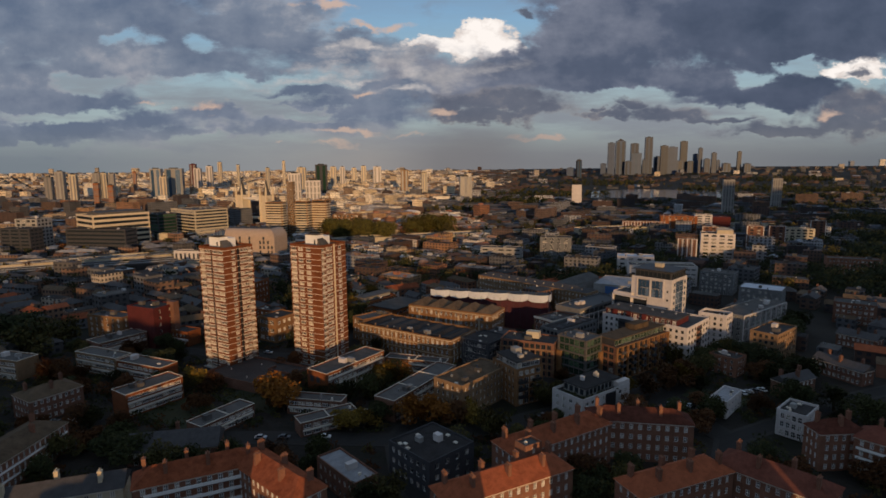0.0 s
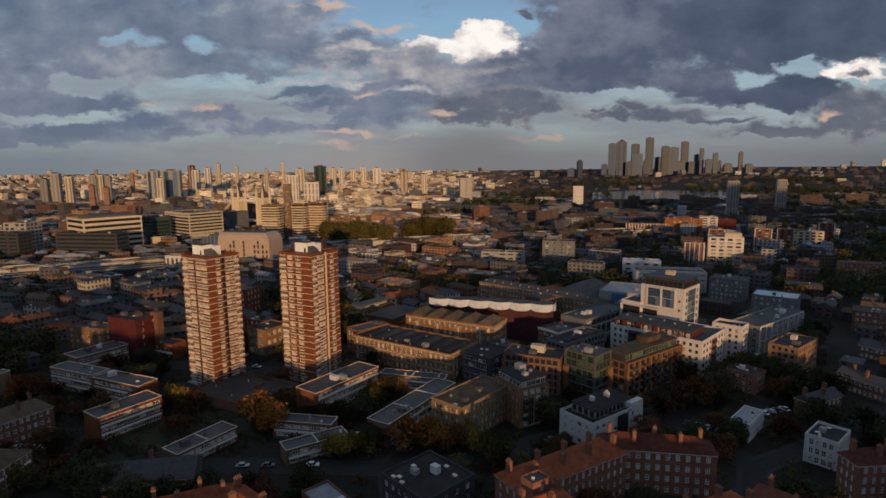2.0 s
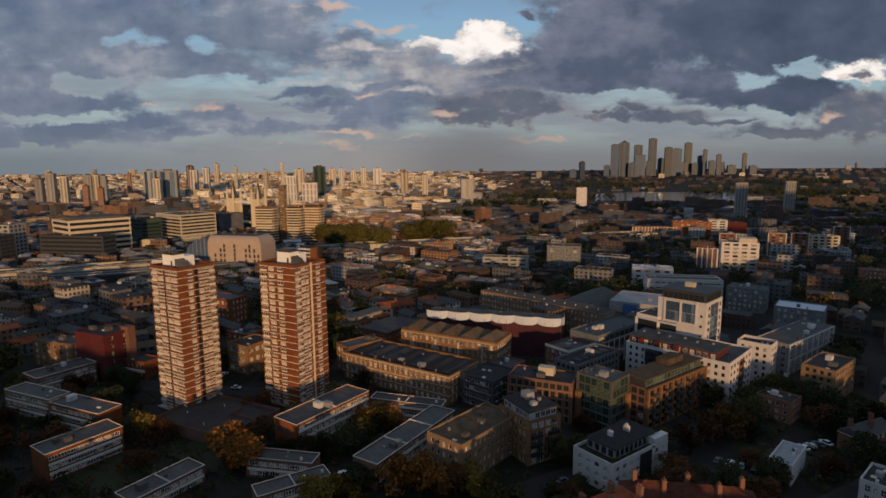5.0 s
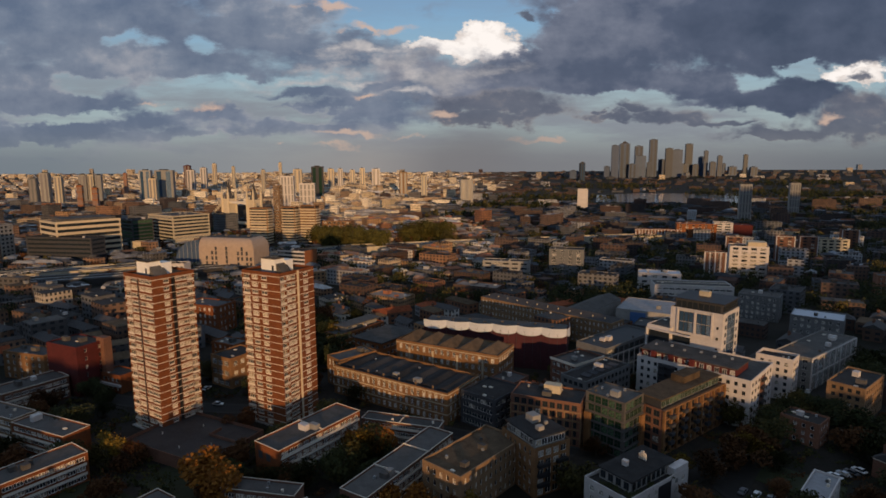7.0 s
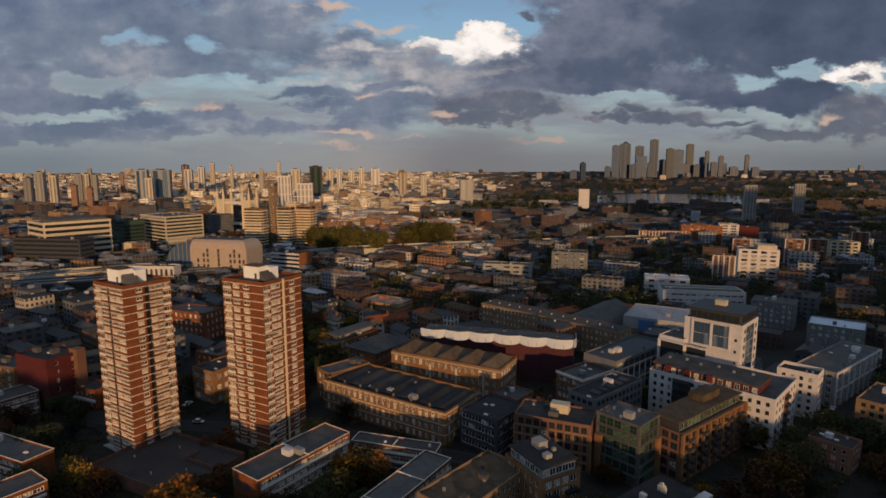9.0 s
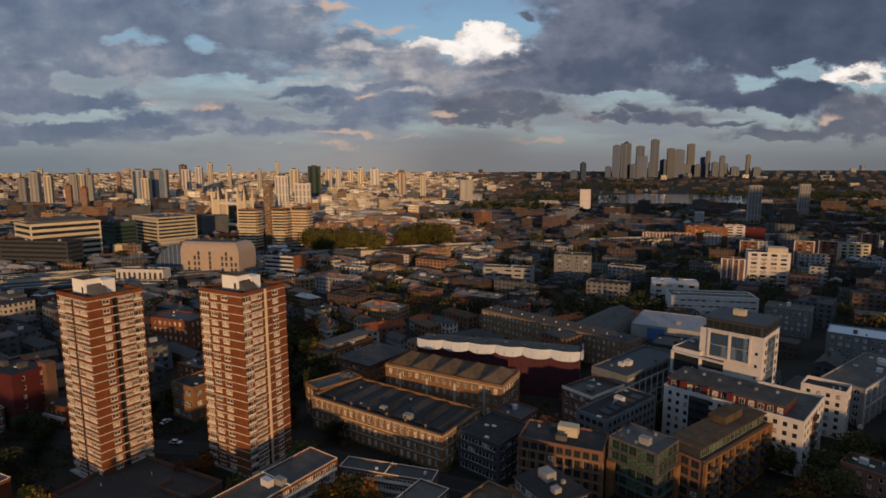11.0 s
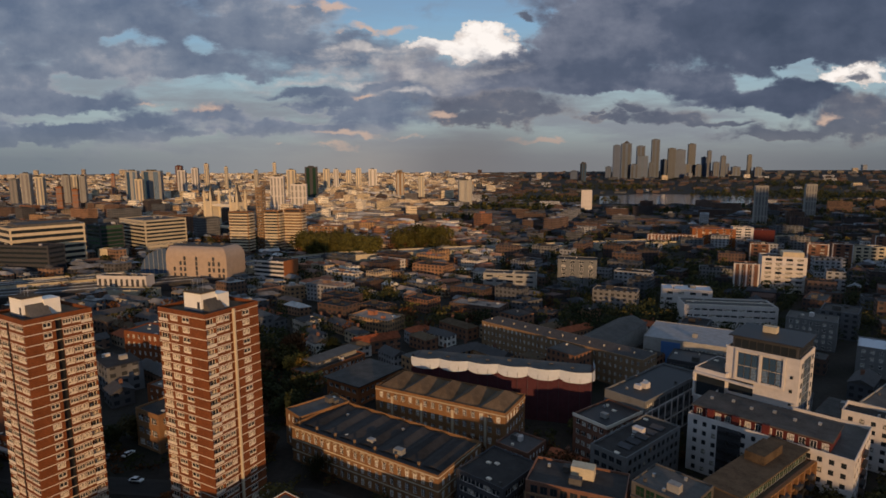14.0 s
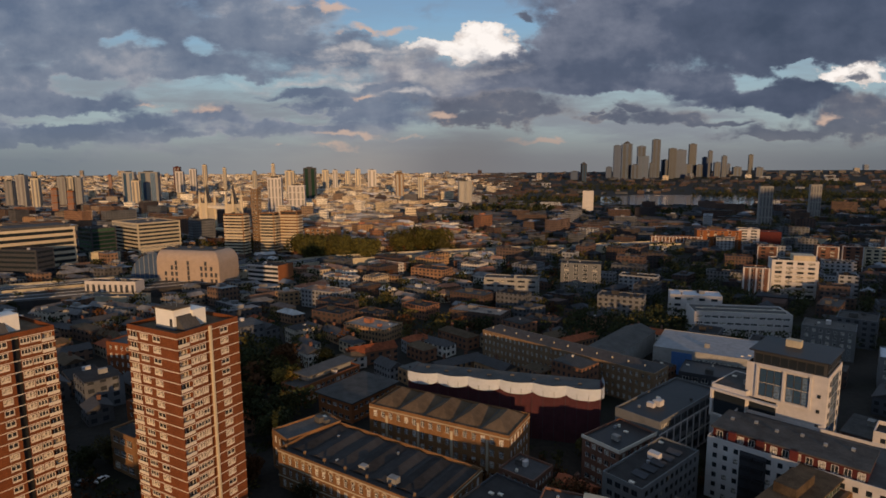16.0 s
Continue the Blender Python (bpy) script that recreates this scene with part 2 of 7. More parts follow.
def city_wall(name, stops, cell=3.2, storey=3.0, share=0.5):
    """Walls of far houses: a tint for each house, rows of small dark windows at the storeys' pitch."""
    m = bpy.data.materials.new(name)
    m.use_nodes = True
    n = Nodes(m.node_tree)
    uv = n.add("ShaderNodeTexCoord").outputs["UV"]
    rnd = n.math("FRACT", n.math("ADD", n.add("ShaderNodeNewGeometry").outputs["Random Per Island"], n.add("ShaderNodeObjectInfo").outputs["Random"]))
    xyz = n.add("ShaderNodeSeparateXYZ", {0: uv})
    pitch = n.math("MULTIPLY_ADD", n.math("FRACT", n.math("MULTIPLY", rnd, 7.3)), 2.2, cell - 0.8)
    fx = n.math("FRACT", n.math("DIVIDE", xyz.outputs[0], pitch))
    fz = n.math("FRACT", n.math("DIVIDE", xyz.outputs[1], storey))
    wx = n.math("MULTIPLY", n.math("GREATER_THAN", fx, 0.25), n.math("LESS_THAN", fx, 0.25 + share))
    wz = n.math("MULTIPLY", n.math("GREATER_THAN", fz, 0.30), n.math("LESS_THAN", fz, 0.80))
    win = n.math("MULTIPLY", wx, wz)
    wall = n.ramp(rnd, stops, "CONSTANT")
    pos = n.add("ShaderNodeNewGeometry").outputs["Position"]
    dirt = n.map(n.noise(pos, 0.12, 5, 0.6), 0.3, 0.7, 0.7, 1.25)
    wall = n.mix(1.0, wall, n.add("ShaderNodeCombineColor", {0: dirt, 1: dirt, 2: dirt}).outputs[0], "MULTIPLY")
    c = n.mix(win, wall, (0.035, 0.037, 0.04, 1))
    b = n.add("ShaderNodeBsdfPrincipled", {"Base Color": c, "Roughness": n.map(win, 0, 1, 0.9, 0.15), "Specular IOR Level": n.map(win, 0, 1, 0.2, 0.5)})
    n.add("ShaderNodeOutputMaterial", {"Surface": b.outputs[0]})
    return m


def city_roof(name, stops, rough=0.9):
    m = bpy.data.materials.new(name)
    m.use_nodes = True
    n = Nodes(m.node_tree)
    rnd = n.math("FRACT", n.math("ADD", n.add("ShaderNodeNewGeometry").outputs["Random Per Island"], n.add("ShaderNodeObjectInfo").outputs["Random"]))
    pos = n.add("ShaderNodeNewGeometry").outputs["Position"]
    dirt = n.map(n.noise(pos, 0.2, 6, 0.65), 0.3, 0.7, 0.6, 1.35)
    c = n.mix(1.0, n.ramp(rnd, stops, "CONSTANT"), n.add("ShaderNodeCombineColor", {0: dirt, 1: dirt, 2: dirt}).outputs[0], "MULTIPLY")
    b = n.add("ShaderNodeBsdfPrincipled", {"Base Color": c, "Roughness": rough, "Specular IOR Level": 0.25})
    n.add("ShaderNodeOutputMaterial", {"Surface": b.outputs[0]})
    return m


def foliage(name, a, b_):
    m = bpy.data.materials.new(name)
    m.use_nodes = True
    n = Nodes(m.node_tree)
    rnd = n.add("ShaderNodeNewGeometry").outputs["Random Per Island"]
    info = n.add("ShaderNodeObjectInfo").outputs["Random"]
    f = n.math("ADD", n.math("MULTIPLY", rnd, 0.75), n.math("MULTIPLY", info, 0.25))
    c = n.ramp(f, [(0.1, a), (0.9, b_)])
    b = n.add("ShaderNodeBsdfPrincipled", {"Base Color": c, "Roughness": 0.8, "Specular IOR Level": 0.15})
    n.add("ShaderNodeOutputMaterial", {"Surface": b.outputs[0]})
    return m


def ground_mat():
    m = bpy.data.materials.new("city_ground")
    m.use_nodes = True
    n = Nodes(m.node_tree)
    pos = n.add("ShaderNodeNewGeometry").outputs["Position"]
    patch = n.noise(pos, 0.018, 5, 0.6)
    fine = n.noise(pos, 0.6, 5, 0.6)
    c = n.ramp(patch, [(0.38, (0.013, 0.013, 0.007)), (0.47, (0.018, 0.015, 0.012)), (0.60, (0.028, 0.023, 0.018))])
    g = n.map(fine, 0.3, 0.7, 0.65, 1.3)
    c = n.mix(1.0, c, n.add("ShaderNodeCombineColor", {0: g, 1: g, 2: g}).outputs[0], "MULTIPLY")
    b = n.add("ShaderNodeBsdfPrincipled", {"Base Color": c, "Roughness": 0.9, "Specular IOR Level": 0.2})
    n.add("ShaderNodeOutputMaterial", {"Surface": b.outputs[0]})
    return m


M = dict(
    brick=brickwork("red_brick", (0.155, 0.050, 0.018)), brown=brickwork("brown_brick", (0.20, 0.125, 0.07)), yellow=brickwork("stock_brick", (0.195, 0.102, 0.046)),
    darkbrick=brickwork("dark_brick", (0.15, 0.075, 0.05)), mansion=brickwork("mansion_brick", (0.20, 0.095, 0.06)),
    white=simple("white_render", (0.50, 0.46, 0.435), var=0.18), concrete=simple("concrete", (0.25, 0.24, 0.225)), band=simple("white_band", (0.64, 0.57, 0.47), var=0.15),
    roof=simple("felt_roof", (0.042, 0.039, 0.038), spec=0.06, var=0.45, scale=0.25), lead=simple("grey_roof", (0.088, 0.082, 0.077), spec=0.06, var=0.4, scale=0.2), moss=simple("brown_roof", (0.10, 0.07, 0.045), spec=0.06, var=0.5, scale=0.3),
    # the second tile is the red one darkened, for roofs in deep shade
    tile=simple("red_tile", (0.24, 0.07, 0.032), spec=0.06, var=0.5, scale=0.5, bump=0.4), shadetile=simple("shaded_tile", (0.12, 0.042, 0.028), spec=0.06, var=0.5, scale=0.45, bump=0.4), palegrey=simple("pale_grey_roof", (0.24, 0.24, 0.25), var=0.3, scale=0.4),
    slate=simple("slate", (0.06, 0.056, 0.056), var=0.35, scale=0.6),
    dark=simple("dark_cladding", (0.045, 0.045, 0.05)), black=simple("black_metal", (0.02, 0.02, 0.022), rough=0.5), red=simple("red_cladding", (0.085, 0.015, 0.013), var=0.3),
    maroon=simple("maroon_sheeting", (0.055, 0.015, 0.019), var=0.4, scale=0.5), sheet=simple("white_sheeting", (0.46, 0.49, 0.54), var=0.12, scale=0.8, rough=0.6, bump=0.5),
    blue=simple("blue_cladding", (0.06, 0.14, 0.32), var=0.2), cream=simple("cream_stone", (0.52, 0.43, 0.30), var=0.18), stone=simple("pale_stone", (0.42, 0.36, 0.26), var=0.25),
    pinkstone=simple("pink_stone", (0.33, 0.25, 0.19), var=0.2),
    orange=simple("orange_cladding", (0.25, 0.088, 0.03), var=0.25), frame=simple("white_frame", (0.74, 0.72, 0.68), var=0.08), darkframe=simple("dark_frame", (0.05, 0.05, 0.05)),
    steel=simple("steel", (0.35, 0.36, 0.37), rough=0.45, metal=0.6), wood=simple("bark", (0.07, 0.05, 0.035), var=0.4, scale=1.5), rubber=simple("rubber", (0.015, 0.015, 0.015)),
    glass=glazing("window_glass"), dimglass=glazing("dark_glass", share=0.12), curtains=glazing("curtained_glass", (0.03, 0.03, 0.035), (0.70, 0.58, 0.43), 0.42),
    # pale base colour stands in for sky reflected in far panes
    skypane=simple("sky_tinted_glass", (0.17, 0.16, 0.155), rough=0.4, var=0.3, scale=0.2, spec=0.4),
    slateglass=simple("slate_glass", (0.055, 0.085, 0.14), rough=0.35, var=0.3, scale=0.05, spec=0.4),
    greywall=simple("grey_render", (0.13, 0.13, 0.13), var=0.25), blueshade=simple("blue_grey_shade", (0.085, 0.115, 0.165), var=0.2),
    blueglass=glazing("blue_glass", (0.035, 0.07, 0.12), (0.16, 0.22, 0.3), 0.3), greenglass=glazing("green_glass", (0.012, 0.035, 0.022), (0.08, 0.14, 0.085), 0.3),
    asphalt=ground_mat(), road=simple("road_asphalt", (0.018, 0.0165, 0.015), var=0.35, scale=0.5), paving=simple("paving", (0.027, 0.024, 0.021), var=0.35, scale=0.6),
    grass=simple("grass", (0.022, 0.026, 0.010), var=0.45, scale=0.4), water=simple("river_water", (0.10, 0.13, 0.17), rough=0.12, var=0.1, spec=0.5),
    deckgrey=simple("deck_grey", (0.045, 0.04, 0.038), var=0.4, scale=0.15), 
    amber=foliage("amber_leaves", (0.11, 0.038, 0.007), (0.28, 0.11, 0.016)), gold=foliage("golden_leaves", (0.07, 0.045, 0.008), (0.22, 0.14, 0.022)),
    green=foliage("green_leaves", (0.012, 0.017, 0.006), (0.045, 0.046, 0.014)), olive=foliage("olive_leaves", (0.022, 0.022, 0.007), (0.085, 0.068, 0.018)),
    parkgreen=foliage("park_leaves", (0.022, 0.023, 0.007), (0.10, 0.088, 0.02)),
    rust=foliage("rust_leaves", (0.04, 0.017, 0.007), (0.10, 0.042, 0.014)),
    silver=simple("silver_paint", (0.42, 0.43, 0.45), rough=0.35, metal=0.4), whitepaint=simple("white_paint", (0.7, 0.7, 0.7), rough=0.35, var=0.05),
    bluepaint=simple("blue_paint", (0.05, 0.09, 0.2), rough=0.3), greypaint=simple("grey_paint", (0.12, 0.12, 0.13), rough=0.35),
    city=city_wall("city_wall", [(0.0, (0.24, 0.13, 0.075)), (0.2, (0.32, 0.19, 0.10)), (0.4, (0.20, 0.095, 0.055)), (0.55, (0.40, 0.31, 0.21)), (0.68, (0.52, 0.46, 0.40)), (0.80, (0.25, 0.24, 0.24)), (0.89, (0.70, 0.65, 0.58))]),
    # pale stone, brightened further to stand in for sun on the far centre
    citypale=city_wall("lit_pale_city_wall", [(0.0, (0.52, 0.42, 0.28)), (0.2, (0.66, 0.54, 0.38)), (0.38, (0.22, 0.15, 0.10)), (0.52, (0.74, 0.66, 0.54)), (0.70, (0.42, 0.30, 0.19)), (0.80, (0.13, 0.12, 0.12)), (0.87, (0.82, 0.74, 0.60))]),
    # brick and grey with the eastern cloud shadow put into the colours
    darkcity=city_wall("shaded_city_wall", [(0.0, (0.075, 0.047, 0.038)), (0.25, (0.10, 0.064, 0.048)), (0.45, (0.055, 0.043, 0.042)), (0.62, (0.09, 0.092, 0.10)), (0.78, (0.07, 0.075, 0.085)), (0.94, (0.34, 0.34, 0.35))]),
    # browns and greys, darkened for the partly shaded west
    westwall=city_wall("west_wall", [(0.0, (0.14, 0.085, 0.06)), (0.25, (0.20, 0.12, 0.08)), (0.45, (0.08, 0.075, 0.075)), (0.6, (0.26, 0.19, 0.13)), (0.75, (0.11, 0.11, 0.115)), (0.9, (0.40, 0.34, 0.27))], 3.6, 3.4, 0.5),
    # greys and browns, dimmed in place of cloud shade
    eastwall=city_wall("east_wall", [(0.0, (0.16, 0.155, 0.155)), (0.22, (0.095, 0.06, 0.05)), (0.42, (0.19, 0.19, 0.20)), (0.58, (0.12, 0.08, 0.065)), (0.74, (0.27, 0.27, 0.28)), (0.82, (0.10, 0.105, 0.115)), (0.96, (0.42, 0.41, 0.40))], 3.4, 3.1, 0.5),
    citytower=city_wall("tower_wall", [(0.0, (0.46, 0.37, 0.26)), (0.25, (0.38, 0.33, 0.28)), (0.45, (0.28, 0.24, 0.20)), (0.6, (0.55, 0.48, 0.38)), (0.78, (0.20, 0.21, 0.23)), (0.9, (0.62, 0.55, 0.46))], 3.6, 3.2, 0.55),
    cityroof=city_roof("city_roof", [(0.0, (0.10, 0.10, 0.105)), (0.3, (0.16, 0.155, 0.155)), (0.5, (0.075, 0.072, 0.075)), (0.7, (0.24, 0.235, 0.23)), (0.86, (0.13, 0.075, 0.05)), (0.95, (0.42, 0.41, 0.40))]),
    # roof tones brightened for the sunlit far centre
    farroof=city_roof("lit_far_roof", [(0.0, (0.20, 0.185, 0.17)), (0.3, (0.30, 0.275, 0.25)), (0.5, (0.12, 0.11, 0.10)), (0.7, (0.40, 0.37, 0.33)), (0.86, (0.22, 0.12, 0.075)), (0.94, (0.60, 0.56, 0.52))]),
    # roof tones darkened and cooled for the cloud-shaded east
    eastroof=city_roof("shaded_east_roof", [(0.0, (0.045, 0.048, 0.055)), (0.35, (0.075, 0.078, 0.088)), (0.55, (0.035, 0.037, 0.042)), (0.8, (0.085, 0.05, 0.04)), (0.95, (0.24, 0.25, 0.27))]),
    cityhip=city_roof("city_pitched_roof", [(0.0, (0.17, 0.11, 0.085)), (0.22, (0.26, 0.20, 0.16)), (0.4, (0.30, 0.125, 0.07)), (0.62, (0.16, 0.152, 0.15)), (0.78, (0.34, 0.19, 0.115)), (0.9, (0.44, 0.42, 0.40))]),
    # cluster colours, blued and darkened to stand in for haze and cloud shade
    hazeglass=simple("sky_tinted_glass", (0.042, 0.066, 0.115), var=0.25, scale=0.03, rough=0.5), hazedark=simple("hazed_dark_glass", (0.020, 0.030, 0.048), var=0.3, scale=0.03, rough=0.45), hazepale=simple("hazed_pale_cladding", (0.095, 0.125, 0.180), var=0.2, scale=0.03),
    hazeblue=simple("hazed_blue_glass", (0.035, 0.075, 0.14), var=0.25, scale=0.03, rough=0.45),
)


# ---- building blocks ----
def as_mesh(name, bm, material):
    me = bpy.data.meshes.new(name)
    bm.to_mesh(me)
    bm.free()
    for m in material if isinstance(material, (list, tuple)) else [material]:
        me.materials.append(m)
    return me


def part(name, bm, material, parent, label=""):
    """Links a bmesh as one mesh object under a thing or a part."""
    ob = new(name, as_mesh(name, bm, material))
    ob.parent = parent
    if label:
        ob["label"] = label
    return ob


def placed(name, mesh, parent, m, label=""):
    """One more object on a shared mesh."""
    ob = new(name, mesh)
    ob.parent = parent
    ob.matrix_basis = m
    if label:
        ob["label"] = label
    return ob


def quad(bm, pts, mi=0):
    f = bm.faces.new([bm.verts.new(p) for p in pts])
    f.material_index = mi
    return f


def box(bm, x0, x1, y0, y1, z0, z1, mi=0):
    v = [bm.verts.new(p) for p in ((x0, y0, z0), (x1, y0, z0), (x1, y1, z0), (x0, y1, z0), (x0, y0, z1), (x1, y0, z1), (x1, y1, z1), (x0, y1, z1))]
    for q in ((3, 2, 1, 0), (4, 5, 6, 7), (0, 1, 5, 4), (1, 2, 6, 5), (2, 3, 7, 6), (3, 0, 4, 7)):
        bm.faces.new([v[i] for i in q]).material_index = mi


def tube(bm, x, y, z0, z1, r0, r1=None, seg=8, mi=0):
    r1 = r0 if r1 is None else r1
    a = [bm.verts.new((x + r0 * math.cos(k * math.tau / seg), y + r0 * math.sin(k * math.tau / seg), z0)) for k in range(seg)]
    b = [bm.verts.new((x + r1 * math.cos(k * math.tau / seg), y + r1 * math.sin(k * math.tau / seg), z1)) for k in range(seg)]
    for k in range(seg):
        bm.faces.new((a[k], a[(k + 1) % seg], b[(k + 1) % seg], b[k])).material_index = mi
    bm.faces.new(b).material_index = mi


CACHE = {}


def box_mesh(name, sx, sy, sz, mat):
    """A box standing on z = 0, centred; shared."""
    key = (name, round(sx, 2), round(sy, 2), round(sz, 2), mat)
    if key not in CACHE:
        bm = bmesh.new()
        box(bm, -sx / 2, sx / 2, -sy / 2, sy / 2, 0, sz)
        CACHE[key] = as_mesh(name, bm, M[mat])
    return CACHE[key]


def window_mesh(w, h, cols=2, rows=1, frame="frame", pane="glass", bar=0.09, foot=0.0):
    """A window in the plane y = 0 that looks to -y: frame, glazing bars and pane; shared."""
    key = ("window", round(w, 2), round(h, 2), cols, rows, frame, pane, bar, foot)
    if key not in CACHE:
        bm = bmesh.new()
        b, made = bar, {}

        def vert(x, y, z):
            key2 = (round(x, 4), y, round(z, 4))
            if key2 not in made:
                made[key2] = bm.verts.new((x, y, z))
            return made[key2]

        def lines(length, n):
            out = [0.0, b]
            for k in range(1, n):
                out += [length * k / n - b / 2, length * k / n + b / 2]
            return out + [length - b, length]
        xs, zs = [x - w / 2 for x in lines(w, cols)], lines(h, rows)
        if foot:  # a solid panel below the glass
            zs[1] = foot
        F, P = -0.07, -0.02
        for i in range(len(xs) - 1):
            for j in range(len(zs) - 1):
                c = ((xs[i], zs[j]), (xs[i + 1], zs[j]), (xs[i + 1], zs[j + 1]), (xs[i], zs[j + 1]))
                if i % 2 and j % 2:  # a pane, set back
                    bm.faces.new([vert(x, P, z) for x, z in c]).material_index = 1
                    for (xa, za), (xb, zb) in zip(c, c[1:] + c[:1]):
                        bm.faces.new((vert(xa, F, za), vert(xb, F, zb), vert(xb, P, zb), vert(xa, P, za)))
                else:
                    bm.faces.new([vert(x, F, z) for x, z in c])
        rim = ((xs[0], zs[0]), (xs[-1], zs[0]), (xs[-1], zs[-1]), (xs[0], zs[-1]))
        for (xa, za), (xb, zb) in zip(rim, rim[1:] + rim[:1]):
            bm.faces.new((vert(xa, 0.0, za), vert(xb, 0.0, zb), vert(xb, F, zb), vert(xa, F, za)))
        CACHE[key] = as_mesh("window", bm, [M[frame], M[pane]])
    return CACHE[key]


FACES = {  # face: (turn about z, which half-depth, which half-width)
    "s": (0.0, 1, 0), "e": (90.0, 0, 1), "n": (180.0, 1, 0), "w": (270.0, 0, 1)}


def facade(bm, face, w, d, z0, z1, holes, depth=0.22):
    """One face of a w x d box, from z0 to z1, with recessed openings (x0, x1, za, zb) along it."""
    turn, dep, _ = FACES[face]
    half, off = (w / 2, d / 2) if dep else (d / 2, w / 2)
    m = Matrix.Rotation(radians(turn), 3, "Z")

    def at(x, y, z):
        return m @ Vector((x, -off + y, z))
    xs = sorted({-half, half, *(round(c, 4) for h in holes for c in h[:2])})
    zs = sorted({z0, z1, *(round(c, 4) for h in holes for c in h[2:])})
    for i in range(len(xs) - 1):
        run = None
        for j in range(len(zs) - 1):
            cx, cz = (xs[i] + xs[i + 1]) / 2, (zs[j] + zs[j + 1]) / 2
            hole = any(h[0] < cx < h[1] and h[2] < cz < h[3] for h in holes)
            if not hole and run is None:
                run = zs[j]
            if run is not None and (hole or j == len(zs) - 2):
                top = zs[j] if hole else zs[j + 1]
                quad(bm, (at(xs[i], 0, run), at(xs[i + 1], 0, run), at(xs[i + 1], 0, top), at(xs[i], 0, top)))
                run = None
    for x0, x1, a, b in holes:
        quad(bm, (at(x0, 0, a), at(x1, 0, a), at(x1, depth, a), at(x0, depth, a)))
        quad(bm, (at(x0, depth, b), at(x1, depth, b), at(x1, 0, b), at(x0, 0, b)))
        quad(bm, (at(x0, 0, a), at(x0, depth, a), at(x0, depth, b), at(x0, 0, b)))
        quad(bm, (at(x1, depth, a), at(x1, 0, a), at(x1, 0, b), at(x1, depth, b)))


def face_pose(face, w, d, x, z, inset=0.0):
    turn, dep, _ = FACES[face]
    off = d / 2 if dep else w / 2
    return Matrix.Rotation(radians(turn), 4, "Z") @ Matrix.Translation((x, -off + inset, z))


def rows_of(length, bays, ww, margin=1.0):
    step = (length - 2 * margin) / bays
    return [(-length / 2 + margin + step * (k + 0.5)) for k in range(bays)]


PLACED = []


def seen(e, f):
    """Whether a face looks towards some stretch of the flight line."""
    n = e.matrix_basis.to_3x3() @ (Matrix.Rotation(radians(FACES[f][0]), 3, "Z") @ Vector((0, -1, 0)))
    return any(n.x * (5 - e.location.x) + n.y * (y - e.location.y) > 0 for y in (0, 175))


def body(e, w, d, z0, z1, wall, faces, storey=3.0, pane="glass", frame="frame", first=0, name="wall", depth=0.22, parapet=0.5, bar=0.09):
    """Walls with their windows. faces: {face: (bays, window width, window height, cols, rows)}"""
    bm = bmesh.new()
    n = max(1, int(round((z1 - z0) / storey)))
    st = (z1 - z0) / n
    todo = []
    for f in "senw":
        holes = []
        if f in faces and seen(e, f):
            bays, ww, wh, cols, rows = faces[f]
            length = w if f in "sn" else d
            if e.location.y > 650 and bays > 3:  # far off: wider windows, fewer of them
                bays, ww = int(math.ceil(bays * 0.45)), min(ww * 1.8, length / math.ceil(bays * 0.45) - 0.6)
            for k in range(first, n):
                zz = z0 + st * k + (st - wh) * 0.5
                for x in rows_of(length, bays, ww):
                    holes.append((x - ww / 2, x + ww / 2, zz, zz + wh))
                    todo.append((f, x, zz, ww, wh, cols, rows))
        facade(bm, f, w, d, z0, z1 + parapet, holes, depth)
    # inner faces and top of the parapet
    t = 0.3
    for x0, x1, y0, y1 in ((-w / 2, w / 2, -d / 2, -d / 2 + t), (-w / 2, w / 2, d / 2 - t, d / 2), (-w / 2, -w / 2 + t, -d / 2 + t, d / 2 - t), (w / 2 - t, w / 2, -d / 2 + t, d / 2 - t)):
        quad(bm, ((x0, y0, z1 + parapet), (x1, y0, z1 + parapet), (x1, y1, z1 + parapet), (x0, y1, z1 + parapet)))
    for p, q in (((-w / 2 + t, -d / 2 + t), (w / 2 - t, -d / 2 + t)), ((w / 2 - t, -d / 2 + t), (w / 2 - t, d / 2 - t)), ((w / 2 - t, d / 2 - t), (-w / 2 + t, d / 2 - t)), ((-w / 2 + t, d / 2 - t), (-w / 2 + t, -d / 2 + t))):
        quad(bm, ((*q, z1 - 0.2), (*p, z1 - 0.2), (*p, z1 + parapet), (*q, z1 + parapet)))
    ob = part(name, bm, M[wall], e)
    for f, x, zz, ww, wh, cols, rows in todo:
        placed("window", window_mesh(ww, wh, cols, rows, frame, pane, bar), e, face_pose(f, w, d, x, zz, depth - 0.02))
    return ob


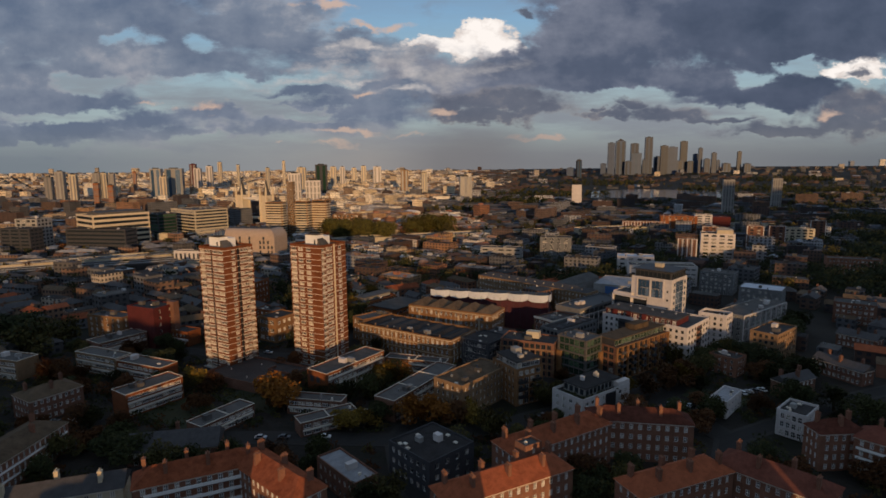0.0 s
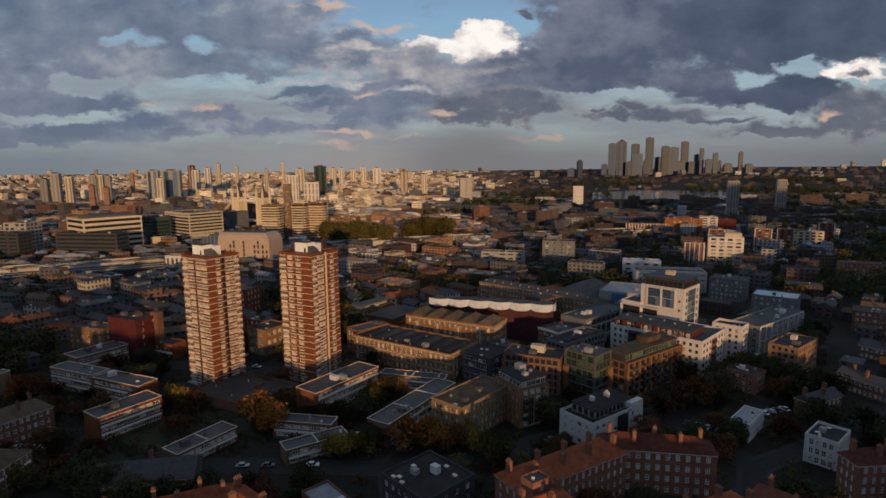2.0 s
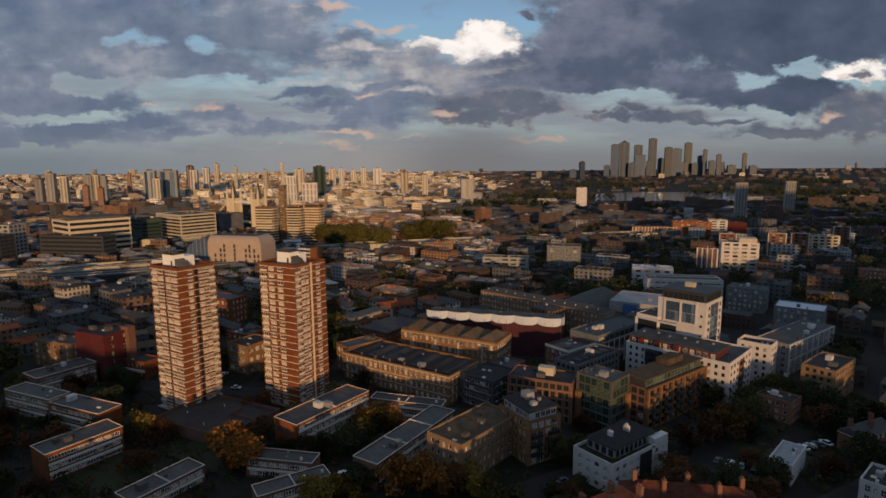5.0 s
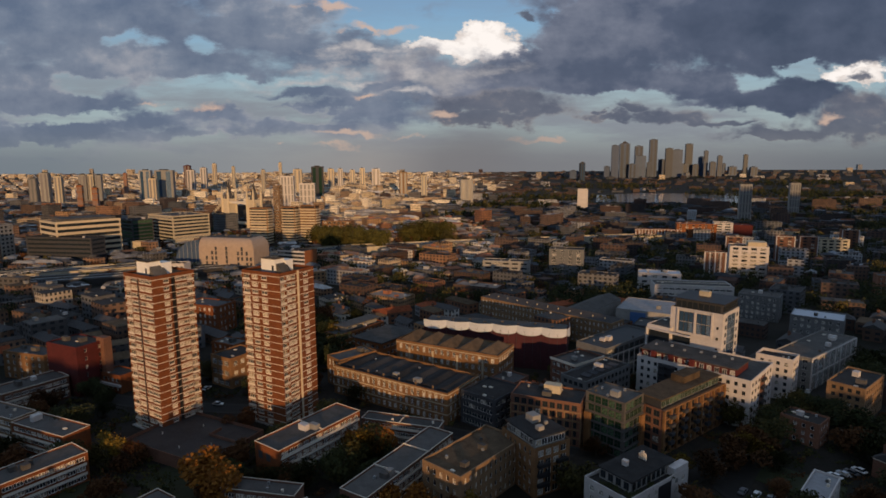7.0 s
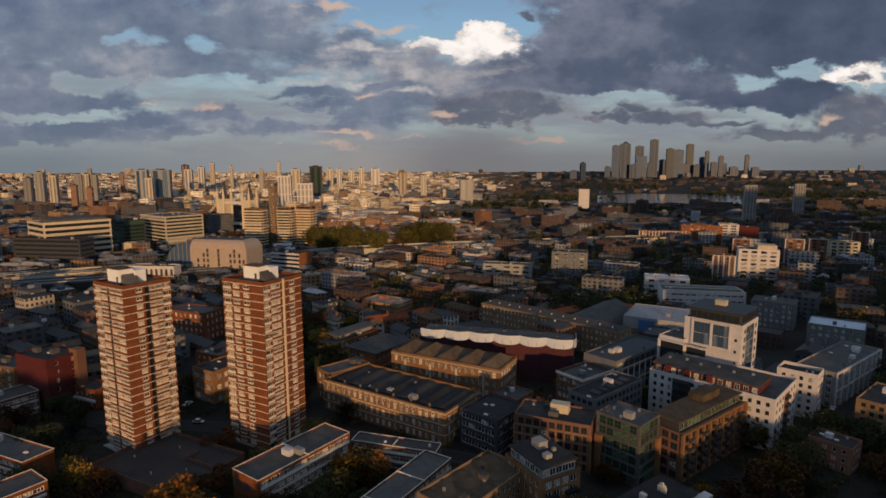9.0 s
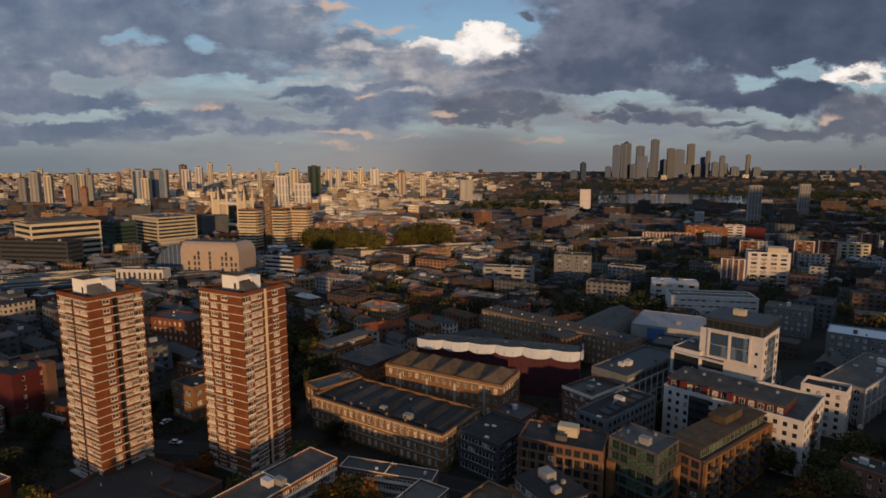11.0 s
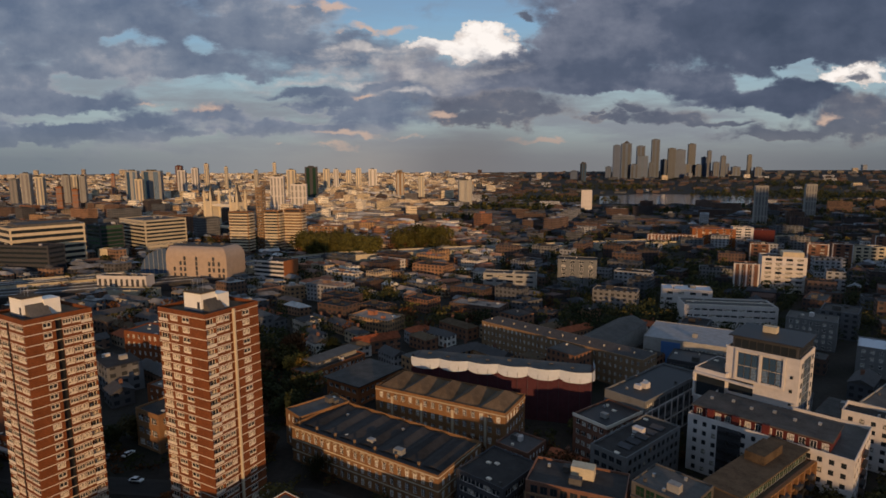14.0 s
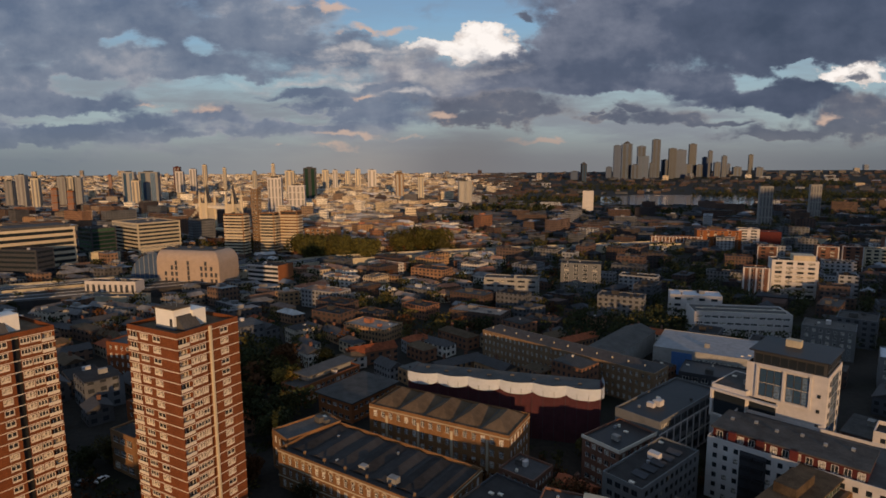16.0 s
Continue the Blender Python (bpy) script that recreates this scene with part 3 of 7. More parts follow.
def flat_roof(e, w, d, z, roof="roof", clutter=4, seed=1, name="roof"):
    """A felt roof inside the parapet, with its plant boxes, vents and skylights."""
    rnd = random.Random(seed)
    bm = bmesh.new()
    box(bm, -w / 2 + 0.31, w / 2 - 0.31, -d / 2 + 0.31, d / 2 - 0.31, z - 0.25, z)
    part(name, bm, M[roof], e)
    for _ in range(clutter):
        k = rnd.random()
        x, y = rnd.uniform(-w / 2 + 1.6, w / 2 - 1.6), rnd.uniform(-d / 2 + 1.6, d / 2 - 1.6)
        if k < 0.35 and min(w, d) > 7:
            s = rnd.choice([(2.4, 1.8, 1.5), (3.2, 2.2, 1.9)])
            placed("plant_box", box_mesh("plant_box", *s, rnd.choice(["lead", "concrete", "white"])), e, pose(x * 0.7, y * 0.7, z, 0, 0, rnd.choice([0, 90])))
        elif k < 0.7:
            placed("roof_vent", box_mesh("roof_vent", 0.7, 0.7, 0.8, rnd.choice(["lead", "steel", "band"])), e, pose(x, y, z))
        else:
            placed("skylight", box_mesh("skylight", 1.4, 1.0, 0.35, "band"), e, pose(x, y, z))


FOOTPRINT = {}      # what stands on a rectangle, and its sides


def thing(name, label, cx, cy, yaw, w=0, d=0, category="building", group=""):
    e = tagged(new(name), label, category, group)
    e.matrix_basis = pose(cx, cy, 0, 0, 0, yaw)
    if w:
        FOOTPRINT[e.name] = (w, d)
        PLACED.append((cx, cy, w / 2, d / 2, math.cos(radians(yaw)), math.sin(radians(yaw))))
    return e


def flats(name, label, cx, cy, w, d, h, yaw, wall="brown", roof="roof", faces=None, storey=3.0, pane="glass", frame="frame", clutter=4, seed=1, parapet=0.6, group="", first=0):
    e = thing(name, label, cx, cy, yaw, w, d, group=group)
    body(e, w, d, 0, h, wall, faces if faces is not None else {}, storey, pane, frame, first, parapet=parapet)
    flat_roof(e, w, d, h, roof, clutter, seed)
    return e


def hip_roof(bm, w, d, z, rise, eave=0.4, gable=False, mi=0):
    """A pitched roof along x; hipped ends or gables."""
    a, b = w / 2 + eave, d / 2 + eave
    r = a if gable else max(0.2, a - b)
    A, B, C, D = ((-a, -b, z), (a, -b, z), (a, b, z), (-a, b, z))
    R0, R1 = (-r, 0, z + rise), (r, 0, z + rise)
    quad(bm, (A, B, R1, R0), mi)
    quad(bm, (C, D, R0, R1), mi)
    quad(bm, (B, C, R1), mi)
    quad(bm, (D, A, R0), mi)
    quad(bm, (D, C, B, A), mi)


def chimney(e, x, y, z, h=2.6, wall="mansion", sx=1.0, sy=1.6):
    key = ("chimney", h, wall, sx, sy)
    if key not in CACHE:
        bm = bmesh.new()
        box(bm, -sx / 2, sx / 2, -sy / 2, sy / 2, 0, h)
        box(bm, -sx / 2 - 0.1, sx / 2 + 0.1, -sy / 2 - 0.1, sy / 2 + 0.1, h - 0.35, h - 0.1)
        for k in range(3):
            tube(bm, 0, -sy / 3 + k * sy / 3, h, h + 0.5, 0.15, 0.12, 6)
        CACHE[key] = as_mesh("chimney", bm, M[wall])
    placed("chimney", CACHE[key], e, pose(x, y, z))


def mansion(name, label, cx, cy, w, d, h, yaw, faces, wall="mansion", tile="tile", rise=3.4, chimneys=4, group="", gable=False, dormers=0, storey=2.9):
    """Brick tenement with a tiled roof and chimney stacks."""
    e = thing(name, label, cx, cy, yaw, w, d, group=group)
    body(e, w, d, 0, h, wall, faces, storey, "glass", "frame", parapet=0.0, bar=0.15)
    bm = bmesh.new()
    hip_roof(bm, w, d, h, rise, 0.5, gable)
    part("roof", bm, M[tile], e)
    bm = bmesh.new()
    for x0, x1, y0, y1 in ((-w / 2 - 0.1, w / 2 + 0.1, -d / 2 - 0.12, -d / 2 - 0.004), (-w / 2 - 0.1, w / 2 + 0.1, d / 2 + 0.004, d / 2 + 0.12), (-w / 2 - 0.12, -w / 2 - 0.004, -d / 2, d / 2), (w / 2 + 0.004, w / 2 + 0.12, -d / 2, d / 2)):
        box(bm, x0, x1, y0, y1, h - 0.45, h - 0.15)
    part("cornice", bm, M["band"], e, "pale painted cornice")
    for k in range(chimneys):
        x = -w / 2 + w * (k + 0.5) / chimneys
        y = (-1) ** k * d * 0.22
        chimney(e, x, y, h + rise * 0.25, rise * 0.75 + 1.4, tile if wall == "x" else wall)
    for k in range(dormers):
        x = -w / 2 + w * (k + 1) / (dormers + 1)
        bm = bmesh.new()
        box(bm, -0.8, 0.8, 0, 2.4, 0, 1.5)
        hip = placed("dormer", as_mesh("dormer", bm, M["frame"]), e, pose(x, -d / 2 + 0.8, h + 0.5))
    return e


# ---- ground ----
def ground_height(x, y):
    """Flat by the river, rising slowly to the far hills."""
    r = math.hypot(x, y)
    k = max(0.0, (r - 2900) / 1950)
    return (58 + 9 * max(0.0, min(1.0, (x - 300) / 1500))) * min(k, 1.3) ** 1.25


def build_ground():
    bm = bmesh.new()
    rings = [0, 150, 300, 600, 1000, 1500, 2000, 2500, 2900] + [2900 + 130 * k for k in range(1, 17)]
    seg, old = 240, None
    for r in rings:
        row = []
        for k in range(seg):
            a = math.tau * k / seg
            x, y = r * math.cos(a), r * math.sin(a)
            row.append(bm.verts.new((x, y, ground_height(x, y) if r else 0.0)))
        if old:
            for k in range(seg):
                j = (k + 1) % seg
                bm.faces.new((old[k], row[k], row[j], old[j]))
        old = row
    bmesh.ops.remove_doubles(bm, verts=bm.verts, dist=0.01)
    bmesh.ops.recalc_face_normals(bm, faces=bm.faces)
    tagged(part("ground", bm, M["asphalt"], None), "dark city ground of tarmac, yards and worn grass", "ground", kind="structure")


build_ground()


def strip(name, label, pts, width, z, mat, kind="structure", category="road", thick=0.0):
    """A ribbon along a line of places."""
    bm = bmesh.new()
    left, right = [], []
    for k, p in enumerate(pts):
        a = Vector(pts[max(0, k - 1)])
        b = Vector(pts[min(len(pts) - 1, k + 1)])
        t = (b - a).normalized()
        nrm = Vector((-t.y, t.x)) * width / 2
        left.append(Vector(p) + nrm)
        right.append(Vector(p) - nrm)
    for k in range(len(pts) - 1):
        a, b, c, d = left[k], right[k], right[k + 1], left[k + 1]
        quad(bm, ((*b, z), (*c, z), (*d, z), (*a, z)))
        if thick:
            quad(bm, ((*b, z - thick), (*c, z - thick), (*c, z), (*b, z)))
            quad(bm, ((*d, z - thick), (*a, z - thick), (*a, z), (*d, z)))
    return tagged(part(name, bm, M[mat], None), label, category, kind=kind)


ROADS = [
    ([(-210, 268), (-130, 262), (-60, 262), (-12, 258), (18, 268), (80, 310), (130, 352), (170, 400), (215, 480)], 9),
    ([(-12, 258), (8, 330), (-2, 350), (-30, 372), (-110, 385), (-190, 420)], 8),
    ([(100, 255), (90, 300), (108, 330)], 7),
    ([(80, 205), (100, 255), (165, 300), (260, 350)], 7),
    ([(-30, 372), (-4, 357), (12, 348), (50, 330)], 6),
    ([(-110, 150), (-90, 225), (-96, 262)], 7),
    ([(15, 150), (-8, 225), (-12, 258)], 7),
]
for k, (pts, width) in enumerate(ROADS):
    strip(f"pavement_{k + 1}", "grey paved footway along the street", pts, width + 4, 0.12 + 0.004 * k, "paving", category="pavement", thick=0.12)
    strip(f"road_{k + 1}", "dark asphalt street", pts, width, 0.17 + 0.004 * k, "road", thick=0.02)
for k, (x, y, w, d, yaw) in enumerate(((-95, 290, 46, 24, -28), (-72, 305, 30, 16, -28), (-20, 322, 14, 34, -28), (40, 205, 30, 22, 33), (60, 222, 24, 16, -10), (110, 305, 30, 16, -45), (-130, 318, 20, 8, -28))):
    bm = bmesh.new()
    box(bm, -w / 2, w / 2, -d / 2, d / 2, 0, 0.10 + 0.004 * k)
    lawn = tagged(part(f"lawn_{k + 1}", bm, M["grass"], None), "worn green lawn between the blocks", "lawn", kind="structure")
    lawn.matrix_basis = pose(x, y, 0, 0, 0, yaw)


# ---- the two tall brick towers ----
def tower_block(cx, cy, yaw, plan, s_open, e_open, slot, fin, label, tank):
    (W, D), ST, N = plan, 2.69, 21
    H = ST * N
    e = thing("tower_block", label, cx, cy, yaw, W, D, "tower block", "twin tower blocks")
    bm = bmesh.new()
    todo = []
    for f, length, opens in (("s", W, s_open), ("e", D, e_open)):
        holes = []
        for k in range(N):
            z = ST * k + 0.95
            for x0, x1, cols, bal in opens:
                a, b = -length / 2 + x0, -length / 2 + x1
                top, bottom = (z + 1.32, z - 0.22) if not bal else (z + 1.32, z - 0.55)
                holes.append((a, b, bottom, top))
                todo.append((f, (a + b) / 2, b - a, bottom, top - bottom, cols, bal))
        if f == "e" and slot:
            a = -length / 2 + slot
            holes.append((a, a + (0.9 if fin else 1.7), 0.5, H + 0.4))
        facade(bm, f, W, D, 0, H + 1.2, holes, 0.9 if f == "e" else 0.55)
    for f in "nw":
        facade(bm, f, W, D, 0, H + 1.2, [], 0.2)
    for x0, x1, y0, y1 in ((-W / 2, W / 2, -D / 2, -D / 2 + 0.3), (-W / 2, W / 2, D / 2 - 0.3, D / 2), (-W / 2, -W / 2 + 0.3, -D / 2 + 0.3, D / 2 - 0.3), (W / 2 - 0.3, W / 2, -D / 2 + 0.3, D / 2 - 0.3)):
        quad(bm, ((x0, y0, H + 1.2), (x1, y0, H + 1.2), (x1, y1, H + 1.2), (x0, y1, H + 1.2)))
    part("wall", bm, M["brick"], e)
    for f, x, ww, z, hh, cols, bal in todo:
        deep = (0.9 if f == "e" else 0.55)
        inset = deep - 0.02 if bal else 0.10
        placed("window", window_mesh(ww, hh, cols, 1, "band", "curtains", 0.17, 0.0 if bal else 0.42), e, face_pose(f, W, D, x, z, inset))
        if bal:
            placed("balcony_panel", box_mesh("balcony_panel", ww + 0.2, 0.08, 0.8, "band"), e, face_pose(f, W, D, x, z - 0.1, -0.08), "pale painted balcony front")
    ring = bmesh.new()
    for x0, x1, y0, y1 in ((-W / 2 - 0.07, W / 2 + 0.07, -D / 2 - 0.07, -D / 2 - 0.003), (W / 2 + 0.003, W / 2 + 0.07, -D / 2 - 0.003, D / 2 + 0.07), (-W / 2 - 0.07, W / 2, D / 2 + 0.003, D / 2 + 0.07), (-W / 2 - 0.07, -W / 2 - 0.003, -D / 2, D / 2)):
        box(ring, x0, x1, y0, y1, -0.09, 0.09)
    ring = as_mesh("floor_band", ring, M["band"])
    for k in range(1, N + 1):
        placed("floor_band", ring, e, pose(0, 0, ST * k - 0.14))
    bm = bmesh.new()
    box(bm, -W / 2 + 0.3, W / 2 - 0.3, -D / 2 + 0.3, D / 2 - 0.3, H, H + 0.3)
    part("roof", bm, M["moss"], e)
    if slot:
        bm = bmesh.new()
        a = -D / 2 + slot
        if fin:
            box(bm, W / 2 + 0.003, W / 2 + 0.55, a + 0.92, a + 1.6, 0, H + 0.9)
        else:
            # black lining stands in for the shade of a much deeper slot
            box(bm, W / 2 - 0.88, W / 2 - 0.8, a, a + 1.7, 0.5, H + 0.4)
            box(bm, W / 2 - 0.8, W / 2 - 0.05, a + 0.02, a + 0.1, 0.5, H + 0.4)
            box(bm, W / 2 - 0.8, W / 2 - 0.05, a + 1.6, a + 1.68, 0.5, H + 0.4)
        part("stair_fin", bm, M["cream" if fin else "black"], e, "cream rendered fin running the full height" if fin else "stair slot running the full height, lined black as deep shade")
    if not fin:
        placed("rain_shaft", box_mesh("rain_shaft", 0.5, 0.16, H - 1.0, "black"), e, face_pose("s", W, D, -0.05, 0.5, -0.09), "dark rain pipe shaft")
    tx, ty = tank
    bm = bmesh.new()
    box(bm, tx - 3.4, tx + 3.4, ty - 2.7, ty + 2.7, H + 0.3, H + 5.2)
    tk = part("tank_room", bm, M["frame"], e, "white rendered tank room")
    bm = bmesh.new()
    box(bm, tx - 3.6, tx + 3.6, ty - 2.9, ty + 2.9, H + 5.2, H + 5.45)
    part("tank_roof", bm, M["moss"], tk, "thin dark roof slab")
    # blue-grey band standing in for the bluish shadow below the tank room
    bm = bmesh.new()
    box(bm, tx - 3.46, tx + 3.46, ty - 2.76, ty + 2.76, H + 0.3, H + 1.2)
    part("tank_plinth", bm, M["blueshade"], tk, "blue-grey band painted as shade at the foot")
    bm = bmesh.new()
    box(bm, tx + 1.8, tx + 2.8, ty - 2.74, ty - 2.7, H + 1.2, H + 3.0)
    part("tank_door", bm, M["dark"], tk)
    bm = bmesh.new()
    box(bm, tx - 1.0, tx + 4.2, ty + 2.7, ty + 7.0, H + 0.3, H + 4.4)
    part("lift_room", bm, M["frame"], e, "white rendered lift motor room")
    bm = bmesh.new()
    quad(bm, ((tx + 3.45, ty - 2.0, H + 3.6), (tx + 6.4, ty - 2.0, H + 0.5), (tx + 6.4, ty + 3.5, H + 0.5), (tx + 3.45, ty + 3.5, H + 3.6)))
    quad(bm, ((tx + 3.45, ty - 2.0, H + 0.4), (tx + 6.4, ty - 2.0, H + 0.4), (tx + 6.4, ty - 2.0, H + 0.5), (tx + 3.45, ty - 2.0, H + 3.6)))
    part("lean_to", bm, M["lead"], e, "grey lean-to roof against the tank room")
    for k in range(3):
        placed("aerial", box_mesh("aerial", 0.08, 0.08, 3.0, "steel"), e, pose(tx - 2.5 + 2 * k, ty, H + 5.4))
    bm = bmesh.new()
    box(bm, -W / 2 - 1.2, W / 2 + 1.0, -D / 2 - 1.0, D / 2 + 1.0, 0.0, 0.4)
    part("plinth", bm, M["concrete"], e)
    return e


tower_block(-96.2, 358.2, -31, (17.6, 18.2), [(0.4, 4.0, 3, True), (4.3, 8.2, 4, False), (9.5, 12.6, 3, False), (12.9, 16.9, 4, False)],
            [(4.6, 6.9, 2, False), (9.8, 12.2, 3, False), (12.4, 14.8, 3, False), (15.0, 17.9, 3, True)], 7.9, False,
            "tall red-brick tower with white bands and a dark stair slot", (-1.0, -3.5))
tower_block(-55.1, 366.0, -28, (18.8, 20.5), [(0.5, 4.0, 3, True), (5.0, 8.0, 3, False), (9.8, 12.6, 2, False)],
            [(0.4, 3.6, 3, True), (4.0, 6.8, 3, False), (7.0, 8.9, 2, False), (13.9, 16.7, 2, False)], 9.1, True,
            "tall red-brick tower with white bands and a cream fin", (0.5, -3.5))

podium = thing("podium_deck", "dark flat deck with low brick walls at the towers' foot", -79, 338, -28, 38, 30, "deck")
bm = bmesh.new()
box(bm, -19, 19, -15, 15, 0, 3.2)
part("deck_wall", bm, M["darkbrick"], podium)
bm = bmesh.new()
box(bm, -18.6, 18.6, -14.6, 14.6, 3.2, 3.3)
part("deck_floor", bm, M["deckgrey"], podium)
for x0, x1, y0, y1 in ((-19, 19, -15, -14.75), (-19, 19, 14.75, 15), (-19, -18.75, -14.75, 14.75), (18.75, 19, -14.75, 14.75), (4, 16, 3, 3.3), (4, 4.3, 3.3, 9)):
    bm = bmesh.new()
    box(bm, x0, x1, y0, y1, 3.2, 4.3)
    part("parapet", bm, M["darkbrick"], podium)
for x, y in ((-12, -4), (2, -9), (10, -2), (-4, 8)):
    placed("deck_light", box_mesh("deck_light", 0.25, 0.25, 0.9, "band"), podium, pose(x, y, 3.3))


# ---- low estate blocks ----
def estate_block(cx, cy, w, d, h, yaw, long_face, label, end_wall="brick", fins=1, storey=2.9, name="estate_block", wall="brick", seed=1):
    """Long low flats: white window strips, balcony rails, white roof edge."""
    e = thing(name, label, cx, cy, yaw, w, d, "estate block", "low estate blocks")
    n = int(round(h / storey))
    length = d if long_face in "ew" else w
    bays = max(3, int(length / 3.4))
    faces = {long_face: (bays, length / bays - 0.55 if length / bays < 3.6 else 2.9, 1.45, 3, 1)}
    body(e, w, d, 0, h, wall, faces, storey, "curtains", "frame", parapet=0.35, bar=0.17)
    flat_roof(e, w, d, h, "lead", 3, seed)
    bm = bmesh.new()
    for x0, x1, y0, y1 in ((-w / 2 - 0.1, w / 2 + 0.1, -d / 2 - 0.1, -d / 2 + 0.1), (-w / 2 - 0.1, w / 2 + 0.1, d / 2 - 0.1, d / 2 + 0.1), (-w / 2 - 0.1, -w / 2 + 0.1, -d / 2 + 0.1, d / 2 - 0.1), (w / 2 - 0.1, w / 2 + 0.1, -d / 2 + 0.1, d / 2 - 0.1)):
        box(bm, x0, x1, y0, y1, h + 0.352, h + 0.52)
    part("roof_edge", bm, M["band"], e, "white roof edge")
    for k in range(1, n):
        rail = box_mesh("balcony_rail", length - 1.6, 0.1, 0.75, "band")
        placed("balcony_rail", rail, e, face_pose(long_face, w, d, 0, storey * k - 0.30, -0.35), "pale balcony rail")
        slab = box_mesh("balcony_slab", length - 1.6, 0.55, 0.14, "concrete")
        placed("balcony_slab", slab, e, face_pose(long_face, w, d, 0, storey * k - 0.42, -0.28))
    for k in range(1, fins + 1):
        bm = bmesh.new()
        a = -length / 2 + length * k / (fins + 1)
        if long_face in "ew":
            box(bm, -w / 2 - 0.1, w / 2 + 0.45, a - 0.12, a + 0.12, h + 0.36, h + 0.75)
        else:
            box(bm, a - 0.12, a + 0.12, -d / 2 - 0.45, d / 2 + 0.1, h + 0.36, h + 0.75)
        part("party_wall", bm, M["band"], e, "white party wall across the roof")
    return e


slab = estate_block(-37.6, 325.8, 11, 42.5, 11, -28.5, "e", "long low brick block of flats with white window strips", fins=1, seed=3)
# two dark sheets on the end wall, standing for shaded openings
for x in (-3.0, 0.6):
    placed("garage_opening", box_mesh("garage_opening", 1.9, 0.05, 2.4, "dark"), slab, face_pose("s", 11, 42.5, x, 6.6, -0.03))
estate_block(-112.5, 299.5, 10, 28, 9, -28, "e", "low brick flats with white balconies and a grey roof", fins=0, seed=4)
estate_block(-152, 351.5, 28, 9, 9, -29, "s", "low grey-brown flats with white window strips", wall="brown", fins=0, seed=5)
estate_block(-126, 334.5, 28, 10, 9, -29, "s", "low brick-ended flats with white window strips", fins=0, seed=6)
estate_block(-160, 387, 12, 29, 9, -27, "e", "low dark flats with pale balcony rails", wall="darkbrick", fins=0, seed=7)
estate_block(-7, 304, 9, 55, 8, -25.5, "e", "long dark terrace of flats with a grey roof", wall="darkbrick", fins=2, seed=8)
estate_block(-8.5, 341.5, 29, 7, 7.5, -22, "s", "low dark link block with a pale roof edge", wall="darkbrick", fins=1, seed=9)
estate_block(-77, 274, 8, 28, 5, -26, "e", "single-storey grey-roofed school building", wall="darkbrick", fins=1, storey=2.5, seed=10)
estate_block(-45, 289, 22, 8, 6, -14, "s", "low dark building with white framed windows", wall="darkbrick", fins=0, seed=11)
estate_block(-39, 272, 23, 7, 5, 38, "s", "low dark building with a long grey roof", wall="darkbrick", fins=1, storey=2.5, seed=12)
mansion("mansion_block", "dark brick mansion block with a brown hipped roof", -148, 292, 22, 14, 9, 62, {"s": (8, 1.3, 1.5, 2, 1), "e": (5, 1.3, 1.5, 2, 1), "w": (5, 1.3, 1.5, 2, 1)}, "darkbrick", "moss", 2.8, 3, "red-roofed mansion blocks")
mansion("school_hall", "dark school hall with a wide slate roof", -84, 246, 27, 15, 4.5, 12, {"s": (7, 1.4, 1.4, 2, 1)}, "darkbrick", "slate", 4.2, 1, "dark terraces", gable=True)
estate_block(-190, 346, 18, 12, 9, -20, "s", "brown brick flats with white windows", wall="brown", fins=0, seed=14)

red = flats("brick_hall", "blank red-brick hall with a dark flat roof", -150, 408, 20, 16, 21, -26, "red", "roof", {"e": (2, 1.2, 1.6, 1, 1)}, 3.5, seed=21, clutter=3)
placed("stair_tower", box_mesh("stair_tower", 5, 4, 23, "darkbrick"), red, pose(10, 6, 0))
h7 = flats("corner_house", "small red-brick house with a white balcony", -133, 409, 13, 10, 7.5, -26, "brick", "roof", {"s": (4, 1.3, 1.4, 2, 1)}, seed=22, clutter=1)
placed("balcony", box_mesh("balcony", 13.4, 1.2, 0.9, "white"), h7, pose(0, -5.6, 3.2), "white balcony front")
flats("apartment_block", "orange-brick flats with square windows", -180, 430, 25, 13, 12, -20, "yellow", "slate", {"s": (6, 1.6, 1.7, 2, 1), "e": (3, 1.6, 1.7, 2, 1)}, seed=23)
flats("school_block", "yellow-lit brick block with large windows", -86, 420, 13, 19, 13, -28, "yellow", "roof", {"s": (3, 2.9, 2.2, 3, 2), "e": (4, 2.4, 2.0, 3, 2)}, 4.2, "curtains", seed=24, clutter=2)
flats("apartment_block", "red-brick flats with white dressed windows", -131, 535, 26, 18, 15.5, -22, "brick", "slate", {"s": (7, 1.4, 2.0, 2, 2), "e": (4, 1.4, 2.0, 2, 2)}, 3.8, seed=25)
flats("brick_house", "plain red-brick house with a grey flat roof", -99, 460, 16, 11, 9, -30, "brick", "lead", {"s": (4, 1.3, 1.5, 2, 1), "e": (3, 1.3, 1.5, 2, 1)}, seed=26)


# ---- red-roofed mansion blocks ----
WIN = (1.15, 1.75, 2, 2)


def wing(cx, cy, w, d, h, yaw, label, faces=None, **kw):
    n = max(3, int(w / 2.7))
    k = max(2, int(d / 3.0))
    f = faces or {"s": (n, *WIN), "e": (k, *WIN), "w": (k, *WIN)}
    return mansion("mansion_block", label, cx, cy, w, d, h, yaw, f, group="red-roofed mansion blocks", **kw)


w1 = wing(-62.5, 199.5, 32, 10, 14, 30, "brick mansion block with a red tiled roof and white walkways", chimneys=6)
w2 = wing(-40.5, 194.5, 33, 10, 14, -50, "brick mansion wing with a red tiled roof", chimneys=5)
